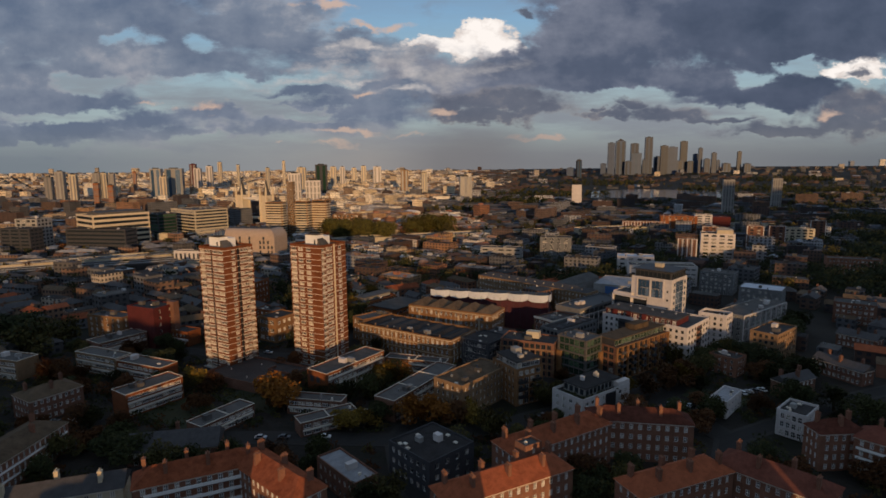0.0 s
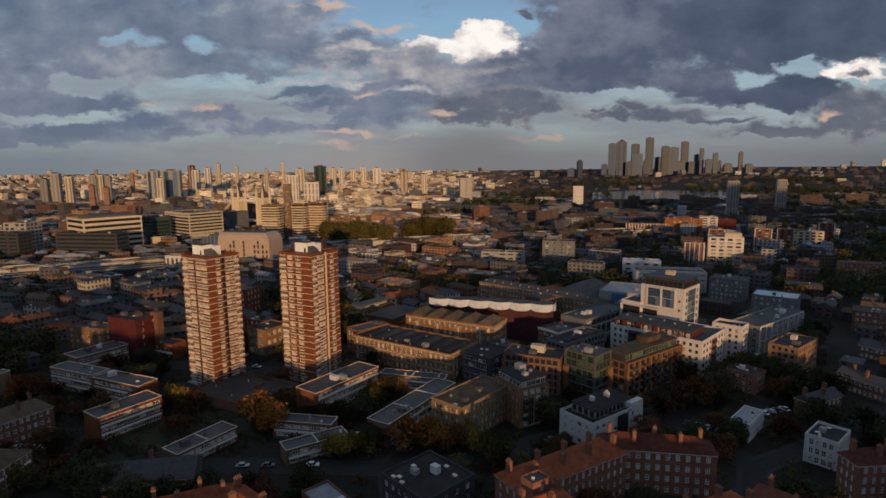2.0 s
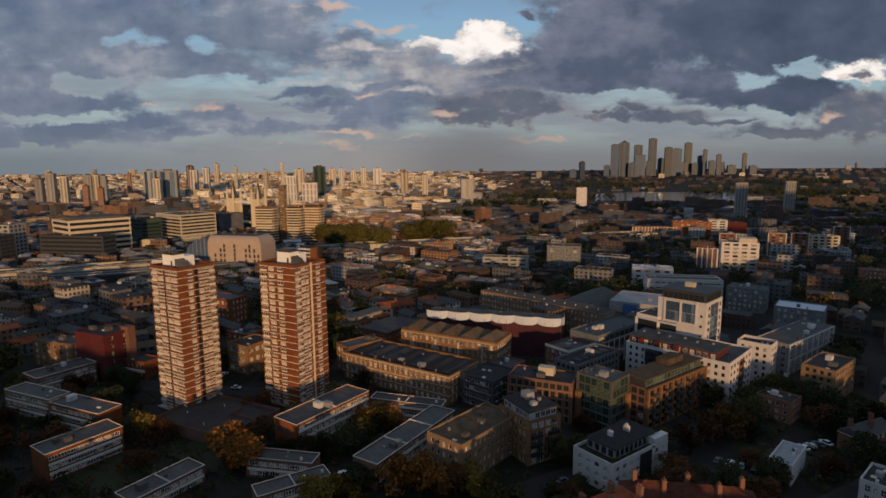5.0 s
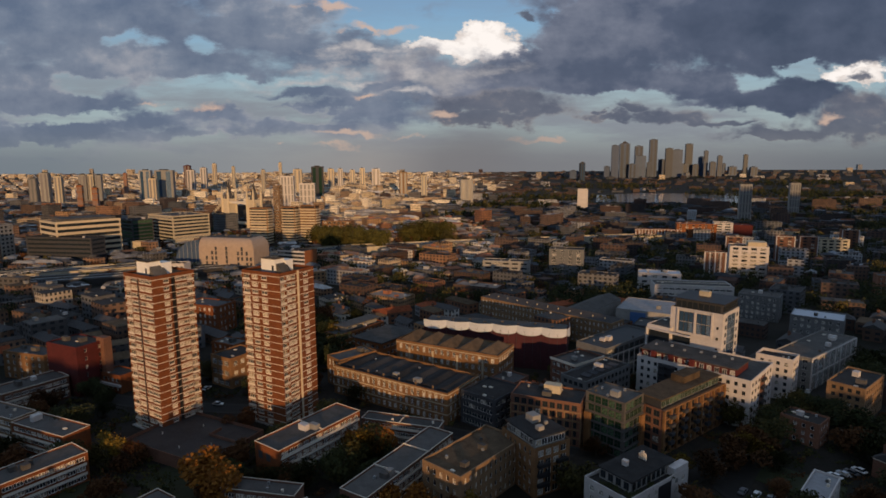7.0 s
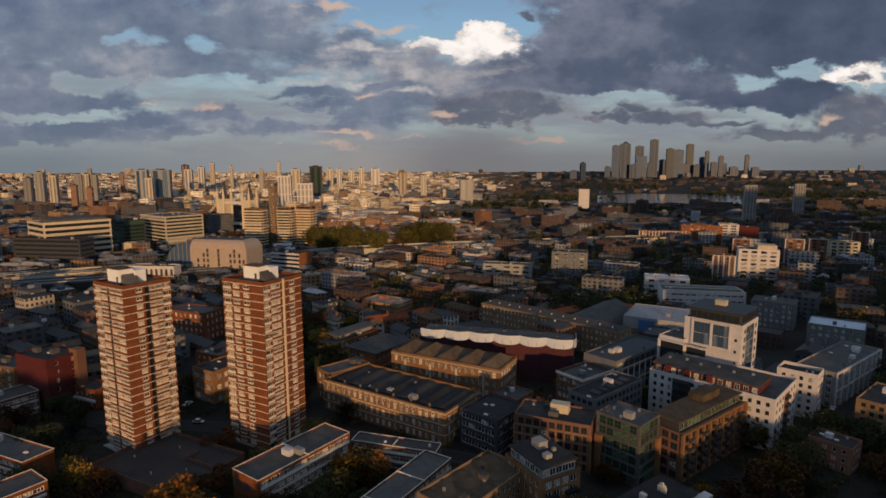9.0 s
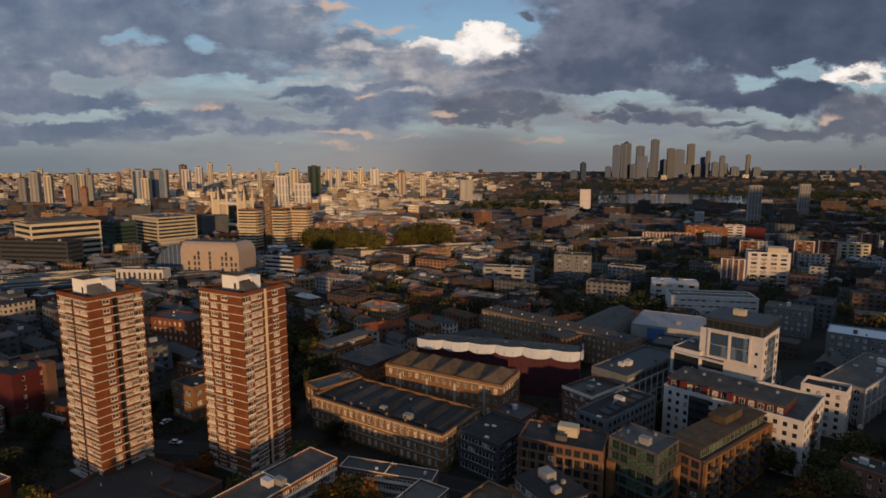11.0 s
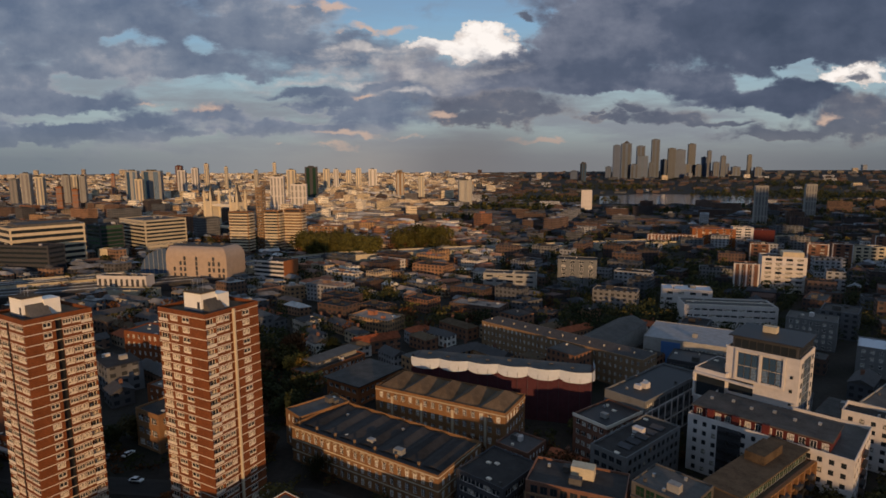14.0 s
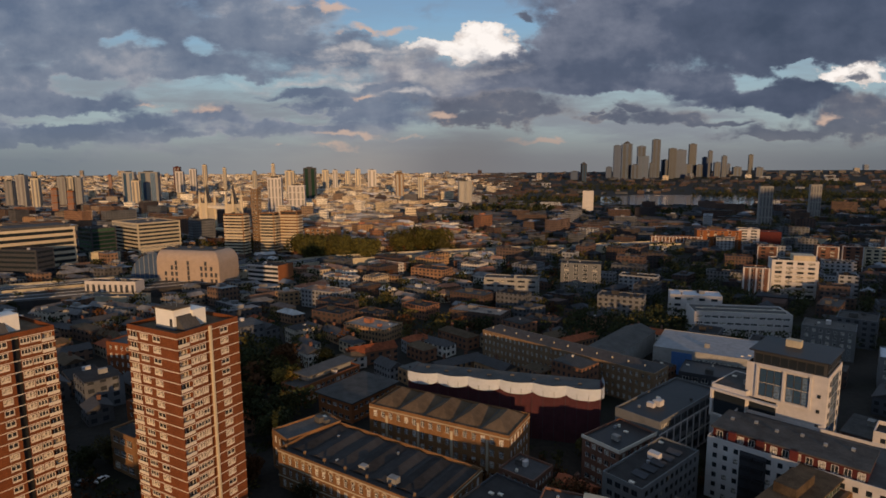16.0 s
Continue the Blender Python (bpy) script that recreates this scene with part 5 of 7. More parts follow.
bl = thing("factory_block", "long yellow-brick factory with arched upper windows", -9.9, 391.8, -40, 62, 24, "factory")
body(bl, 62, 24, 0, 11.2, "yellow", {"s": (20, 1.4, 2.2, 2, 3), "e": (7, 1.4, 2.2, 2, 3)}, 3.7, "glass", "frame", parapet=1.0)
flat_roof(bl, 62, 24, 11.2, "roof", 5, 61)
for k in range(7):
    bm = bmesh.new()
    hip_roof(bm, 19, 7.6, 0, 0.9, 0.0, True)
    placed("roof_ridge", as_mesh("roof_ridge", bm, M["roof"]), bl, pose(-26 + 8.7 * k, 1.0, 11.22, 0, 0, 90), "dark pitched roof bay")
    placed("roof_vent", box_mesh("roof_vent", 0.6, 0.6, 1.6, "brown"), bl, pose(-30 + 8.7 * k, -9.6, 11.2))
for k in range(20):
    x = rows_of(62, 20, 1.4)[k]
    bm = bmesh.new()
    for j in range(6):
        a0, a1 = math.pi * j / 6, math.pi * (j + 1) / 6
        r0, r1 = 0.72, 1.0
        quad(bm, ((r0 * math.cos(a0), -0.1, r0 * math.sin(a0)), (r1 * math.cos(a0), -0.1, r1 * math.sin(a0)), (r1 * math.cos(a1), -0.1, r1 * math.sin(a1)), (r0 * math.cos(a1), -0.1, r0 * math.sin(a1))))
        quad(bm, ((r1 * math.cos(a0), -0.1, r1 * math.sin(a0)), (r1 * math.cos(a0), 0, r1 * math.sin(a0)), (r1 * math.cos(a1), 0, r1 * math.sin(a1)), (r1 * math.cos(a1), -0.1, r1 * math.sin(a1))))
    if "arch" not in CACHE:
        CACHE["arch"] = as_mesh("window_arch", bm, M["stone"])
    else:
        bm.free()
    placed("window_arch", CACHE["arch"], bl, face_pose("s", 62, 24, x, 10.25, -0.003), "pale stone arch")
bm = bmesh.new()
for z in (3.7, 7.4, 11.3):
    box(bm, -31.12, 31.12, -12.15, -12.003, z, z + 0.3)
    box(bm, 31.003, 31.12, -12.0, 12.0, z, z + 0.3)
part("string_course", bm, M["stone"], bl, "pale stone string courses")
flats("factory_wing", "yellow-brick wing with three tall white windows", -34.5, 420.5, 10, 22, 12, -42, "yellow", "lead", {"s": (3, 1.3, 2.4, 2, 3), "e": (5, 1.0, 2.0, 1, 3)}, 4.0, seed=62)
flats("factory_house", "dark brick house at the factory's foot", 33, 391, 12, 12, 9, -40, "darkbrick", "slate", {"s": (5, 1.2, 1.6, 2, 2), "e": (5, 1.2, 1.6, 2, 2)}, seed=63)
mo = flats("modern_pavilion", "low modern building with wide overhanging roof", -42, 503, 11, 42, 7, -30, "orange", "lead", {"e": (12, 2.4, 1.6, 2, 1), "s": (3, 2.4, 1.6, 2, 1)}, 3.3, seed=64, clutter=3)
placed("upper_storey", box_mesh("upper_storey", 6, 30, 2.6, "concrete"), mo, pose(-1.5, 4, 7))
placed("upper_roof", box_mesh("upper_roof", 9, 34, 0.4, "lead"), mo, pose(-1.0, 4, 9.6))
m3 = flats("modern_pavilion", "low orange-walled building under a broad grey roof", -24, 479, 18, 30, 7.5, -32, "orange", "lead", {"s": (5, 2.2, 1.5, 2, 1), "e": (8, 2.2, 1.5, 2, 1)}, 3.5, seed=65, clutter=2)
placed("roof_slab", box_mesh("roof_slab", 20.5, 32.5, 0.5, "lead"), m3, pose(0, 0, 8.15))

# ---- long brick range and its neighbours ----
cv = thing("brick_range", "long brown brick range with rows of small windows", 66, 522, -54, 106, 13, "building")
body(cv, 106, 13, 0, 14, "brown", {"s": (34, 1.3, 1.7, 2, 2), "e": (4, 1.3, 1.7, 2, 2)}, 3.5, "glass", "frame", parapet=0.4)
bm = bmesh.new()
hip_roof(bm, 106, 13, 14.4, 2.2, -0.3)
part("roof", bm, M["slate"], cv)
for k in range(12):
    placed("roof_vent", box_mesh("roof_vent", 0.6, 0.6, 1.1, "stone"), cv, pose(-48 + 8.6 * k, -3.4, 15.0))
gr = thing("grey_shed", "long shed with a grey pitched roof", 94, 545, 57, 74, 15, "shed")
body(gr, 74, 15, 0, 10.5, "concrete", {}, 3.5, parapet=0.0)
bm = bmesh.new()
hip_roof(bm, 74, 15, 10.5, 3.0, 0.5, True)
part("roof", bm, M["lead"], gr)
bb = flats("sports_hall", "white-roofed hall with a bright blue wall", 136.8, 533, 50, 36, 11.7, -33, "concrete", "palegrey", {}, 3.5, seed=66, clutter=3, parapet=0.3)
placed("blue_panel", box_mesh("blue_panel", 9, 0.4, 10.5, "blue"), bb, face_pose("s", 50, 36, -12, 0.2, -0.21), "bright blue wall panel")
placed("glazed_band", box_mesh("glazed_band", 26, 0.2, 4.5, "dimglass"), bb, face_pose("s", 50, 36, 7, 4, -0.11), "dark glazed band")
flats("office_block", "dark flat-roofed hall with a white edge", 130, 491, 42, 18, 9, -38, "dark", "black", {"s": (10, 2.6, 1.8, 2, 1)}, 4.0, "dimglass", "frame", 6, 67, 0.4)
dk = flats("parking_building", "pale parking building with long open decks", 176, 606, 50, 26, 14.5, -14, "white", "lead", {"s": (12, 3.2, 1.3, 3, 1), "e": (5, 3.2, 1.3, 3, 1)}, 3.6, "dimglass", "frame", 3, 68, 0.8)
for z in (14.9, 16.6):
    placed("roof_rail", box_mesh("roof_rail", 47, 0.4, 0.35, "band"), dk, pose(0, -10 + z - 14.9, z))


# ---- middle distance landmarks ----
def banded(name, label, cx, cy, w, d, h, yaw, wall, roof, faces, storey, pane="dimglass", group="", bands="cream", seed=1):
    """Office block with projecting floor bands on its faces."""
    e = flats(name, label, cx, cy, w, d, h, yaw, wall, roof, faces, storey, pane, "darkframe", 6, seed, 0.6, group)
    n = int(round(h / storey))
    for f in faces:
        ln = w if f in "sn" else d
        for k in range(n):
            placed("floor_band", box_mesh("floor_band", ln + 0.6, 0.5, storey * 0.42, bands), e, face_pose(f, w, d, 0, storey * (k + 0.79), -0.254))
    return e


of = banded("office_building", "long cream office building with dark window bands", -377, 914, 46, 70, 40, -35, "cream", "lead", {"s": (1, 43, 3.0, 8, 1), "e": (1, 67, 3.0, 12, 1)}, 5.7, seed=71)
placed("upper_block", box_mesh("upper_block", 34, 58, 3, "lead"), of, pose(0, 4, 40))
flats("office_building", "black glass office block before the cream one", -372, 868, 74, 24, 26, -12, "dark", "roof", {"s": (1, 71, 2.2, 18, 1), "e": (1, 21, 2.2, 5, 1)}, 4.2, "dimglass", "darkframe", 3, 70)
flats("office_building", "dark glass office block with green panes", -356, 1012, 30, 28, 34, -35, "dark", "roof", {"s": (1, 28, 3.0, 9, 1), "e": (1, 25, 3.0, 8, 1)}, 4.0, "greenglass", "darkframe", 5, 72)
banded("office_building", "broad pale office block with ribbon windows", -322, 1062, 64, 50, 37, -40, "stone", "lead", {"s": (1, 61, 2.1, 12, 1), "e": (1, 47, 2.1, 9, 1)}, 4.1, seed=73, bands="stone")
flats("office_annex", "low pale office annex with a blank front", -332, 972, 28, 12, 11, -8, "stone", "lead", {}, 3.6, clutter=3, seed=69)
flats("office_building", "dark slab offices in shade", -440, 830, 36, 22, 30, -10, "dark", "roof", {"s": (5, 5, 2.0, 4, 1), "e": (3, 5, 2.0, 4, 1)}, 4.0, "dimglass", "darkframe", 5, 74)
flats("office_building", "grey slab offices with a dark flat roof", -452, 880, 26, 30, 37, -5, "concrete", "roof", {"s": (7, 2.2, 2.2, 2, 1), "e": (7, 2.2, 2.2, 2, 1)}, 4.0, "dimglass", "darkframe", 5, 75)


def curved_building():
    """An upright stone front with rounded shoulders, and a glazed quarter vault leaning on its end."""
    e = thing("curved_building", "pinkish stone building with a glazed vault and dark openings", -200, 815, -16, 84, 34, "building")
    n = 8
    bend = [math.pi * 0.5 * k / n for k in range(n + 1)]
    rows = [(-17, 0, 41), *[(-17 + 9 * (1 - math.cos(t)), 20 + 10 * math.sin(t), 41 - 9 * (1 - math.cos(t))) for t in bend]]
    bm = bmesh.new()
    for (y0, z0, x0), (y1, z1, x1) in zip(rows, rows[1:]):
        quad(bm, ((-16, y0, z0), (x0, y0, z0), (x1, y1, z1), (-16, y1, z1)))
        quad(bm, ((x0, y0, z0), (x0, 17, z0), (x1, 17, z1), (x1, y1, z1)))
        quad(bm, ((-16, y0, z0), (-16, y1, z1), (-16, 17, z1), (-16, 17, z0)))
    quad(bm, ((41, 17, 0), (-16, 17, 0), (-16, 17, 30), (32, 17, 30)))
    part("front_block", bm, M["pinkstone"], e)
    bm = bmesh.new()
    box(bm, -16, 32, -8, 17, 29.9, 30.3)
    part("roof", bm, M["lead"], e)
    # dark sheets on the front, in place of the shade inside openings
    for x, zs in ((-8, (7, 12)), (-2, (7, 12, 17)), (2, (7, 12, 17, 21)), (13, (5, 9, 13, 17, 21)), (25, (7, 12, 17)), (29, (12, 17, 21)), (34, (7, 12, 17)), (38, (7, 12))):
        for z in zs:
            placed("opening", box_mesh("opening", 2.0, 0.3, 3.4, "dark"), e, pose(x, -17.16, z - 2), "dark sheet standing for a shaded opening")
    arc = [(-43 + 27 * (1 - math.cos(t)), 7 + 21 * math.sin(t)) for t in bend]
    bm = bmesh.new()
    for (x0, z0), (x1, z1) in zip(arc, arc[1:]):
        quad(bm, ((x0, 15, z0), (x0, -15, z0), (x1, -15, z1), (x1, 15, z1)))
    quad(bm, ((-43, 15, 0), (-43, -15, 0), (-43, -15, 7), (-43, 15, 7)))
    part("vault_roof", bm, M["lead"], e, "grey metal vault roof")
    bm = bmesh.new()
    for (x0, z0), (x1, z1) in zip(arc, arc[1:]):
        quad(bm, ((x0, -15, 0), (x1, -15, 0), (x1, -15, z1), (x0, -15, z0)))
    part("vault_glazing", bm, M["slateglass"], e, "dark glazed vault end")
    for k in range(1, 6):
        x = -43 + 4.5 * k
        placed("glazing_bar", box_mesh("glazing_bar", 0.4, 0.3, 7 + 21 * math.sin(math.acos(1 - 4.5 * k / 27)), "concrete"), e, pose(x, -15.16, 0))
    for k in range(4):
        placed("roof_vent", box_mesh("roof_vent", 3, 3, 1.8, "lead"), e, pose(-10 + 12 * k, 6, 30.3))


curved_building()
pv = flats("pavilion", "white pavilion with a row of dark openings", -232, 752, 40, 14, 13, -8, "white", "roof", {"s": (3, 1.8, 6.0, 1, 1)}, 13, "dimglass", "darkframe", 5, 76, 0.6)
# the openings' inner shade is a row of dark sheets on the wall
for k in range(9):
    placed("opening", box_mesh("opening", 2.0, 0.1, 7.0, "dark"), pv, face_pose("s", 40, 14, -17.5 + 4.4 * k, 4, -0.06), "tall dark sheet standing for a shaded opening")
flats("low_depot", "low beige depot with a curved ramp wall", -222, 727, 46, 16, 6, -4, "stone", "lead", {}, 3.0, clutter=4, seed=77)
oe = banded("office_building", "dark offices with white bands and an orange end", -128, 806, 30, 22, 18, -24, "dark", "roof", {"s": (7, 3.6, 1.6, 3, 1)}, 3.6, seed=78, bands="white")
placed("end_wall", box_mesh("end_wall", 22.4, 0.5, 19, "orange"), oe, face_pose("e", 30, 22, 0, 0, -0.254), "orange rendered end wall")
bt = flats("residential_tower", "slender brown residential tower", -197, 1060, 9, 8, 72, -20, "brown", "roof", {"s": (2, 2.2, 2.0, 2, 1), "e": (2, 2.0, 2.0, 2, 1)}, 4.0, "dimglass", "frame", 2, 79)
for x, y, w_, hh in ((-212, 1030, 23, 46), (-177, 1035, 17, 47), (-155, 1045, 20, 48)):
    e = flats("balcony_flats", "yellow-brick flats ringed with pale balconies", x, y, w_, 16, hh, -12, "yellow", "roof", {"s": (1, w_ - 2.5, 2.0, 10, 1), "e": (1, 13.5, 2.0, 5, 1)}, 3.3, "dimglass", "darkframe", 4, int(-x), 0.6, "balcony flats")
    for k in range(1, 14):
        for f, ln in (("s", w_), ("e", 16)):
            placed("balcony", box_mesh("balcony", ln - 1, 1.6, 1.5, "cream"), e, face_pose(f, w_, 16, 0, 3.3 * k - 0.3, -0.81), "pale balcony front")
flats("school_hall", "low yellow hall with a flat roof", -118, 1030, 36, 20, 30, -10, "yellow", "lead", {"s": (12, 2, 2, 2, 1)}, 4.0, seed=81)


def bridge_tower(e, x, y):
    bm = bmesh.new()
    box(bm, x - 8, x + 8, y - 8, y + 8, 0, 47)
    for sx in (-1, 1):
        for sy in (-1, 1):
            tube(bm, x + sx * 7.6, y + sy * 7.6, 0, 53, 2.2, 2.0, 8)
            tube(bm, x + sx * 7.6, y + sy * 7.6, 53, 66, 2.0, 0.15, 8)
    part("bridge_tower", bm, M["cream"], e, "pale gothic stone tower with corner turrets")
    bm = bmesh.new()
    tube(bm, x, y, 47, 73, 8.0, 0.4, 4)
    part("spire", bm, M["slate"], e, "steep slate spire")


tb = thing("bascule_bridge", "twin-towered stone bridge with high walkways", -298, 1279, -39, 130, 24, "bridge")
bridge_tower(tb, -31, 0)
bridge_tower(tb, 31, 0)
for y in (-5, 5):
    placed("walkway", box_mesh("walkway", 46, 3.0, 3.2, "band"), tb, pose(0, y, 40), "pale high-level walkway")
placed("bridge_deck", box_mesh("bridge_deck", 220, 14, 2.5, "stone"), tb, pose(0, 0, 9))
for s in (-1, 1):
    bm = bmesh.new()
    old = None
    for k in range(13):
        t = k / 12
        x = s * (40 + 62 * t)
        z = 30 * (1 - t) ** 1.7 + 12
        now = ((x, -6, z), (x, -6, z + 2.2))
        if old:
            box(bm, min(x, old[0][0]), max(x, old[0][0]), -6.4, -5.6, min(z, old[0][2]), max(z, old[0][2]) + 0.5)
        old = now
    part("chain", bm, M["stone"], tb, "pale suspension chain")
    placed("abutment", box_mesh("abutment", 10, 18, 26, "cream"), tb, pose(s * 104, 0, 0))


def far_tower(x, y, w, d, h, wall="stone", yaw=0, name="far_tower", label="pale high-rise tower far off", storey=3.2, pane="skypane", bays=4):
    e = thing(name, label, x, y, yaw, w, d, "tower", "far towers")
    e.location.z = ground_height(x, y)
    b2 = max(2, int(bays * d / w))
    body(e, w, d, 0, h, wall, {"s": (bays, (w - 2) / bays * 0.55, 1.7, 1, 1), "e": (b2, (w - 2) / bays * 0.55, 1.7, 1, 1)} if h < 32 else {}, storey * 1.6, pane, "darkframe", parapet=0.8)
    if h >= 32:
        for f, ln, nb in (("s", w, bays if y < 2000 else 2), ("e", d, b2 if y < 2000 else 1)):
            for k in range(nb):
                placed("window_strip", box_mesh("window_strip", ln / nb * 0.5, 0.2, h - 5, pane), e, face_pose(f, w, d, -ln / 2 + ln * (k + 0.5) / nb, 2.5, -0.104), "dark window strip")
            for k in range(1, 4 if y < 2000 else 1):
                placed("floor_band", box_mesh("floor_band", ln, 0.3, 2.0, wall), e, face_pose(f, w, d, 0, h * k / 4, -0.16))
    bm = bmesh.new()
    box(bm, -w / 2 + 0.31, w / 2 - 0.31, -d / 2 + 0.31, d / 2 - 0.31, h - 0.2, h)
    box(bm, -w / 4, w / 5, -d / 4, d / 5, h, h + 3.5)
    part("roof", bm, M["roof"], e)
    return e


far_tower(-984, 2060, 20, 20, 83, "concrete", 5)
far_tower(-941, 2040, 17, 17, 75, "stone", 5)
far_tower(-902, 2090, 18, 18, 78, "concrete", 5)
far_tower(-887, 2100, 16, 16, 78, "stone", 5)
far_tower(-867, 2100, 14, 14, 76, "concrete", 5)
far_tower(-1024, 2080, 18, 18, 69, "greywall", 5, label="grey tower far off")
far_tower(-757, 1750, 11, 11, 58, "orange", 5, label="orange-clad tower far off")
far_tower(-725, 1750, 11, 11, 53, "orange", 5, label="orange-clad tower far off")
far_tower(-793, 2225, 30, 24, 88, "concrete", 5, label="grey office tower far off", pane="blueglass")
far_tower(-754, 2260, 49, 24, 88, "concrete", 5, label="wide grey office tower far off", pane="blueglass")
far_tower(-747, 2150, 18, 18, 67, "cream", 5)
far_tower(-998, 2600, 10, 10, 78, "orange", 5, label="orange-clad tower far off")
far_tower(-867, 3000, 22, 22, 91, "white", 5)
far_tower(-855, 3100, 15, 15, 104, "cream", 5)
far_tower(-882, 2900, 25, 24, 85, "white", 5)
far_tower(-1022, 3300, 25, 24, 92, "red", 5, label="red crane-topped tower far off")
far_tower(-809, 3200, 12, 12, 91, "stone", 5)
far_tower(-625, 2900, 14, 14, 86, "stone", 5)
far_tower(-644, 3300, 12, 12, 105, "cream", 5)
far_tower(-310, 1714, 26, 24, 77, "white", 5, label="white high-rise slab far off")
far_tower(-292, 1850, 34, 24, 59, "white", 5, label="white stepped office block far off")
far_tower(-368, 2494, 36, 24, 97, "dark", 5, label="dark curved glass tower far off", pane="greenglass")
far_tower(-466, 2700, 28, 24, 88, "cream", 5)
far_tower(-437, 3300, 25, 24, 80, "cream", 5)
far_tower(-399, 3300, 20, 20, 80, "white", 5)
far_tower(-329, 3500, 22, 22, 77, "cream", 5)
far_tower(-261, 3400, 34, 24, 77, "white", 5)
far_tower(-110, 2600, 25, 24, 79, "brown", 5, label="brown slab tower far off")
far_tower(-383, 3600, 22, 22, 66, "cream", 5)
far_tower(-42, 2500, 18, 18, 69, "stone", 5)
far_tower(73, 2050, 32, 24, 63, "concrete", 5, label="low grey block far off")
far_tower(511, 1370, 18, 18, 64, "concrete", -20, label="grey council tower with a pale roof rim", pane="greywall")
far_tower(672, 1545, 17, 17, 62, "concrete", -20, label="grey council tower with a pale roof rim", pane="greywall")
far_tower(318, 1786, 21, 18, 46, "white", -20, label="white residential tower in low sun", pane="white")
far_tower(683, 3800, 24, 24, 85, "dark", 5, label="dark tower far off", pane="blueglass")


# the cluster of tall office towers by the river bend: place, width, height, tone
def wharf():
    # these walls carry the distance haze and cloud shade in their base colour
    wall = dict(a="hazeglass", b="hazeblue", c="hazeglass", d="hazedark", w="hazepale")
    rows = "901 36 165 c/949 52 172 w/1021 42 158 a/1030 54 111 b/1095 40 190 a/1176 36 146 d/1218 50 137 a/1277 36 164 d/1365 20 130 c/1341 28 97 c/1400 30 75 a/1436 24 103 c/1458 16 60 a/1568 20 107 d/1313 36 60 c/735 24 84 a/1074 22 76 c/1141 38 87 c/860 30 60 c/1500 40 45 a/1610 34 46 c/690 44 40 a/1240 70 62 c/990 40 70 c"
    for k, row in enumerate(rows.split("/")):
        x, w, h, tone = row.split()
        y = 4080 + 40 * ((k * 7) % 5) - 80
        far_tower(5 + (float(x) - 5) * (y - 84) / 3996, y, float(w) * 0.95, min(float(w), 40), float(h), wall[tone], -12, "office_skyscraper", "grey glass office tower in the far cluster" if tone != "w" else "pale stone office tower with a pointed roof", 4.0, "hazedark" if k % 3 else "hazeglass", 3)


wharf()
bm = bmesh.new()
tube(bm, 0, 0, 0, 13, 27, 4, 4)
pyr = part("pyramid_roof", bm, M["lead"], bpy.data.objects["office_skyscraper.001"], "pale pyramid roof")
pyr.matrix_basis = pose(0, 0, 172, 0, 0, 45)

# ---- right-hand middle distance ----
rw = flats("apartment_block", "orange-brick flats with a white glazed bay", 334, 1080, 48, 22, 21, -18, "orange", "lead", {"s": (12, 1.8, 1.7, 1, 1)}, 3.0, "dimglass", "frame", 5, 91)
flats("apartment_block", "white framed bay of flats beside red walls", 366, 1072, 22, 22, 23, -18, "white", "roof", {"s": (4, 3.6, 1.9, 2, 1)}, 3.2, "dimglass", "frame", 2, 92)
flats("apartment_block", "deep red rendered flats", 390, 1070, 22, 22, 20, -18, "red", "roof", {"e": (6, 1.4, 1.5, 1, 1)}, 3.2, "dimglass", "frame", 2, 93)
w2_ = flats("apartment_block", "white stepped flats with lit upper storeys", 267, 738, 30, 20, 27, -24, "white", "roof", {"s": (7, 2.4, 1.9, 2, 1), "e": (5, 2.4, 1.9, 2, 1)}, 3.4, "glass", "darkframe", 3, 94)
placed("upper_block", box_mesh("upper_block", 14, 16, 4, "cream"), w2_, pose(6, 0, 27))
for k in range(1, 7):
    placed("balcony", box_mesh("balcony", 16, 1.6, 1.0, "white"), w2_, face_pose("s", 30, 20, 5, 3.4 * k, -0.81), "white balcony front")
wc = flats("apartment_block", "white-piered flats with tall window strips", 234, 724, 16, 14, 23.5, -24, "darkbrick", "roof", {"s": (4, 1.8, 2.0, 1, 1)}, 3.3, "dimglass", "frame", 2, 95)
framed(wc, 16, 14, "s", 0, 24, 4, 24, "white", 0.4, 1.1)
rr = flats("terrace_block", "brick terrace with a ribbed white upper storey", 288, 1090, 56, 14, 13, -14, "darkbrick", "lead", {"s": (14, 1.6, 3.0, 1, 1)}, 6.0, "dimglass", "white", 3, 96)
framed(rr, 56, 14, "s", 7, 13.4, 14, 6.4, "white", 0.4, 0.9)
flats("apartment_block", "pale framed flats with deep windows", 420, 905, 34, 16, 17, -20, "stone", "roof", {"s": (9, 2.2, 1.9, 1, 1), "e": (4, 2.2, 1.9, 1, 1)}, 3.2, "dimglass", "darkframe", 3, 97)
for x, y, h in ((352, 860, 24), (385, 880, 22), (318, 905, 20), (470, 960, 22)):
    e = flats("framed_tower", "dark brick flats edged with a white frame", x, y, 16, 16, h, -22, "darkbrick", "roof", {"s": (4, 1.8, 1.7, 1, 1)}, 3.2, "dimglass", "darkframe", 2, x, 0.5, "white-framed flats")
    framed(e, 16, 16, "s", 0, h + 0.6, 1, h + 0.6, "white", 0.5, 0.8)
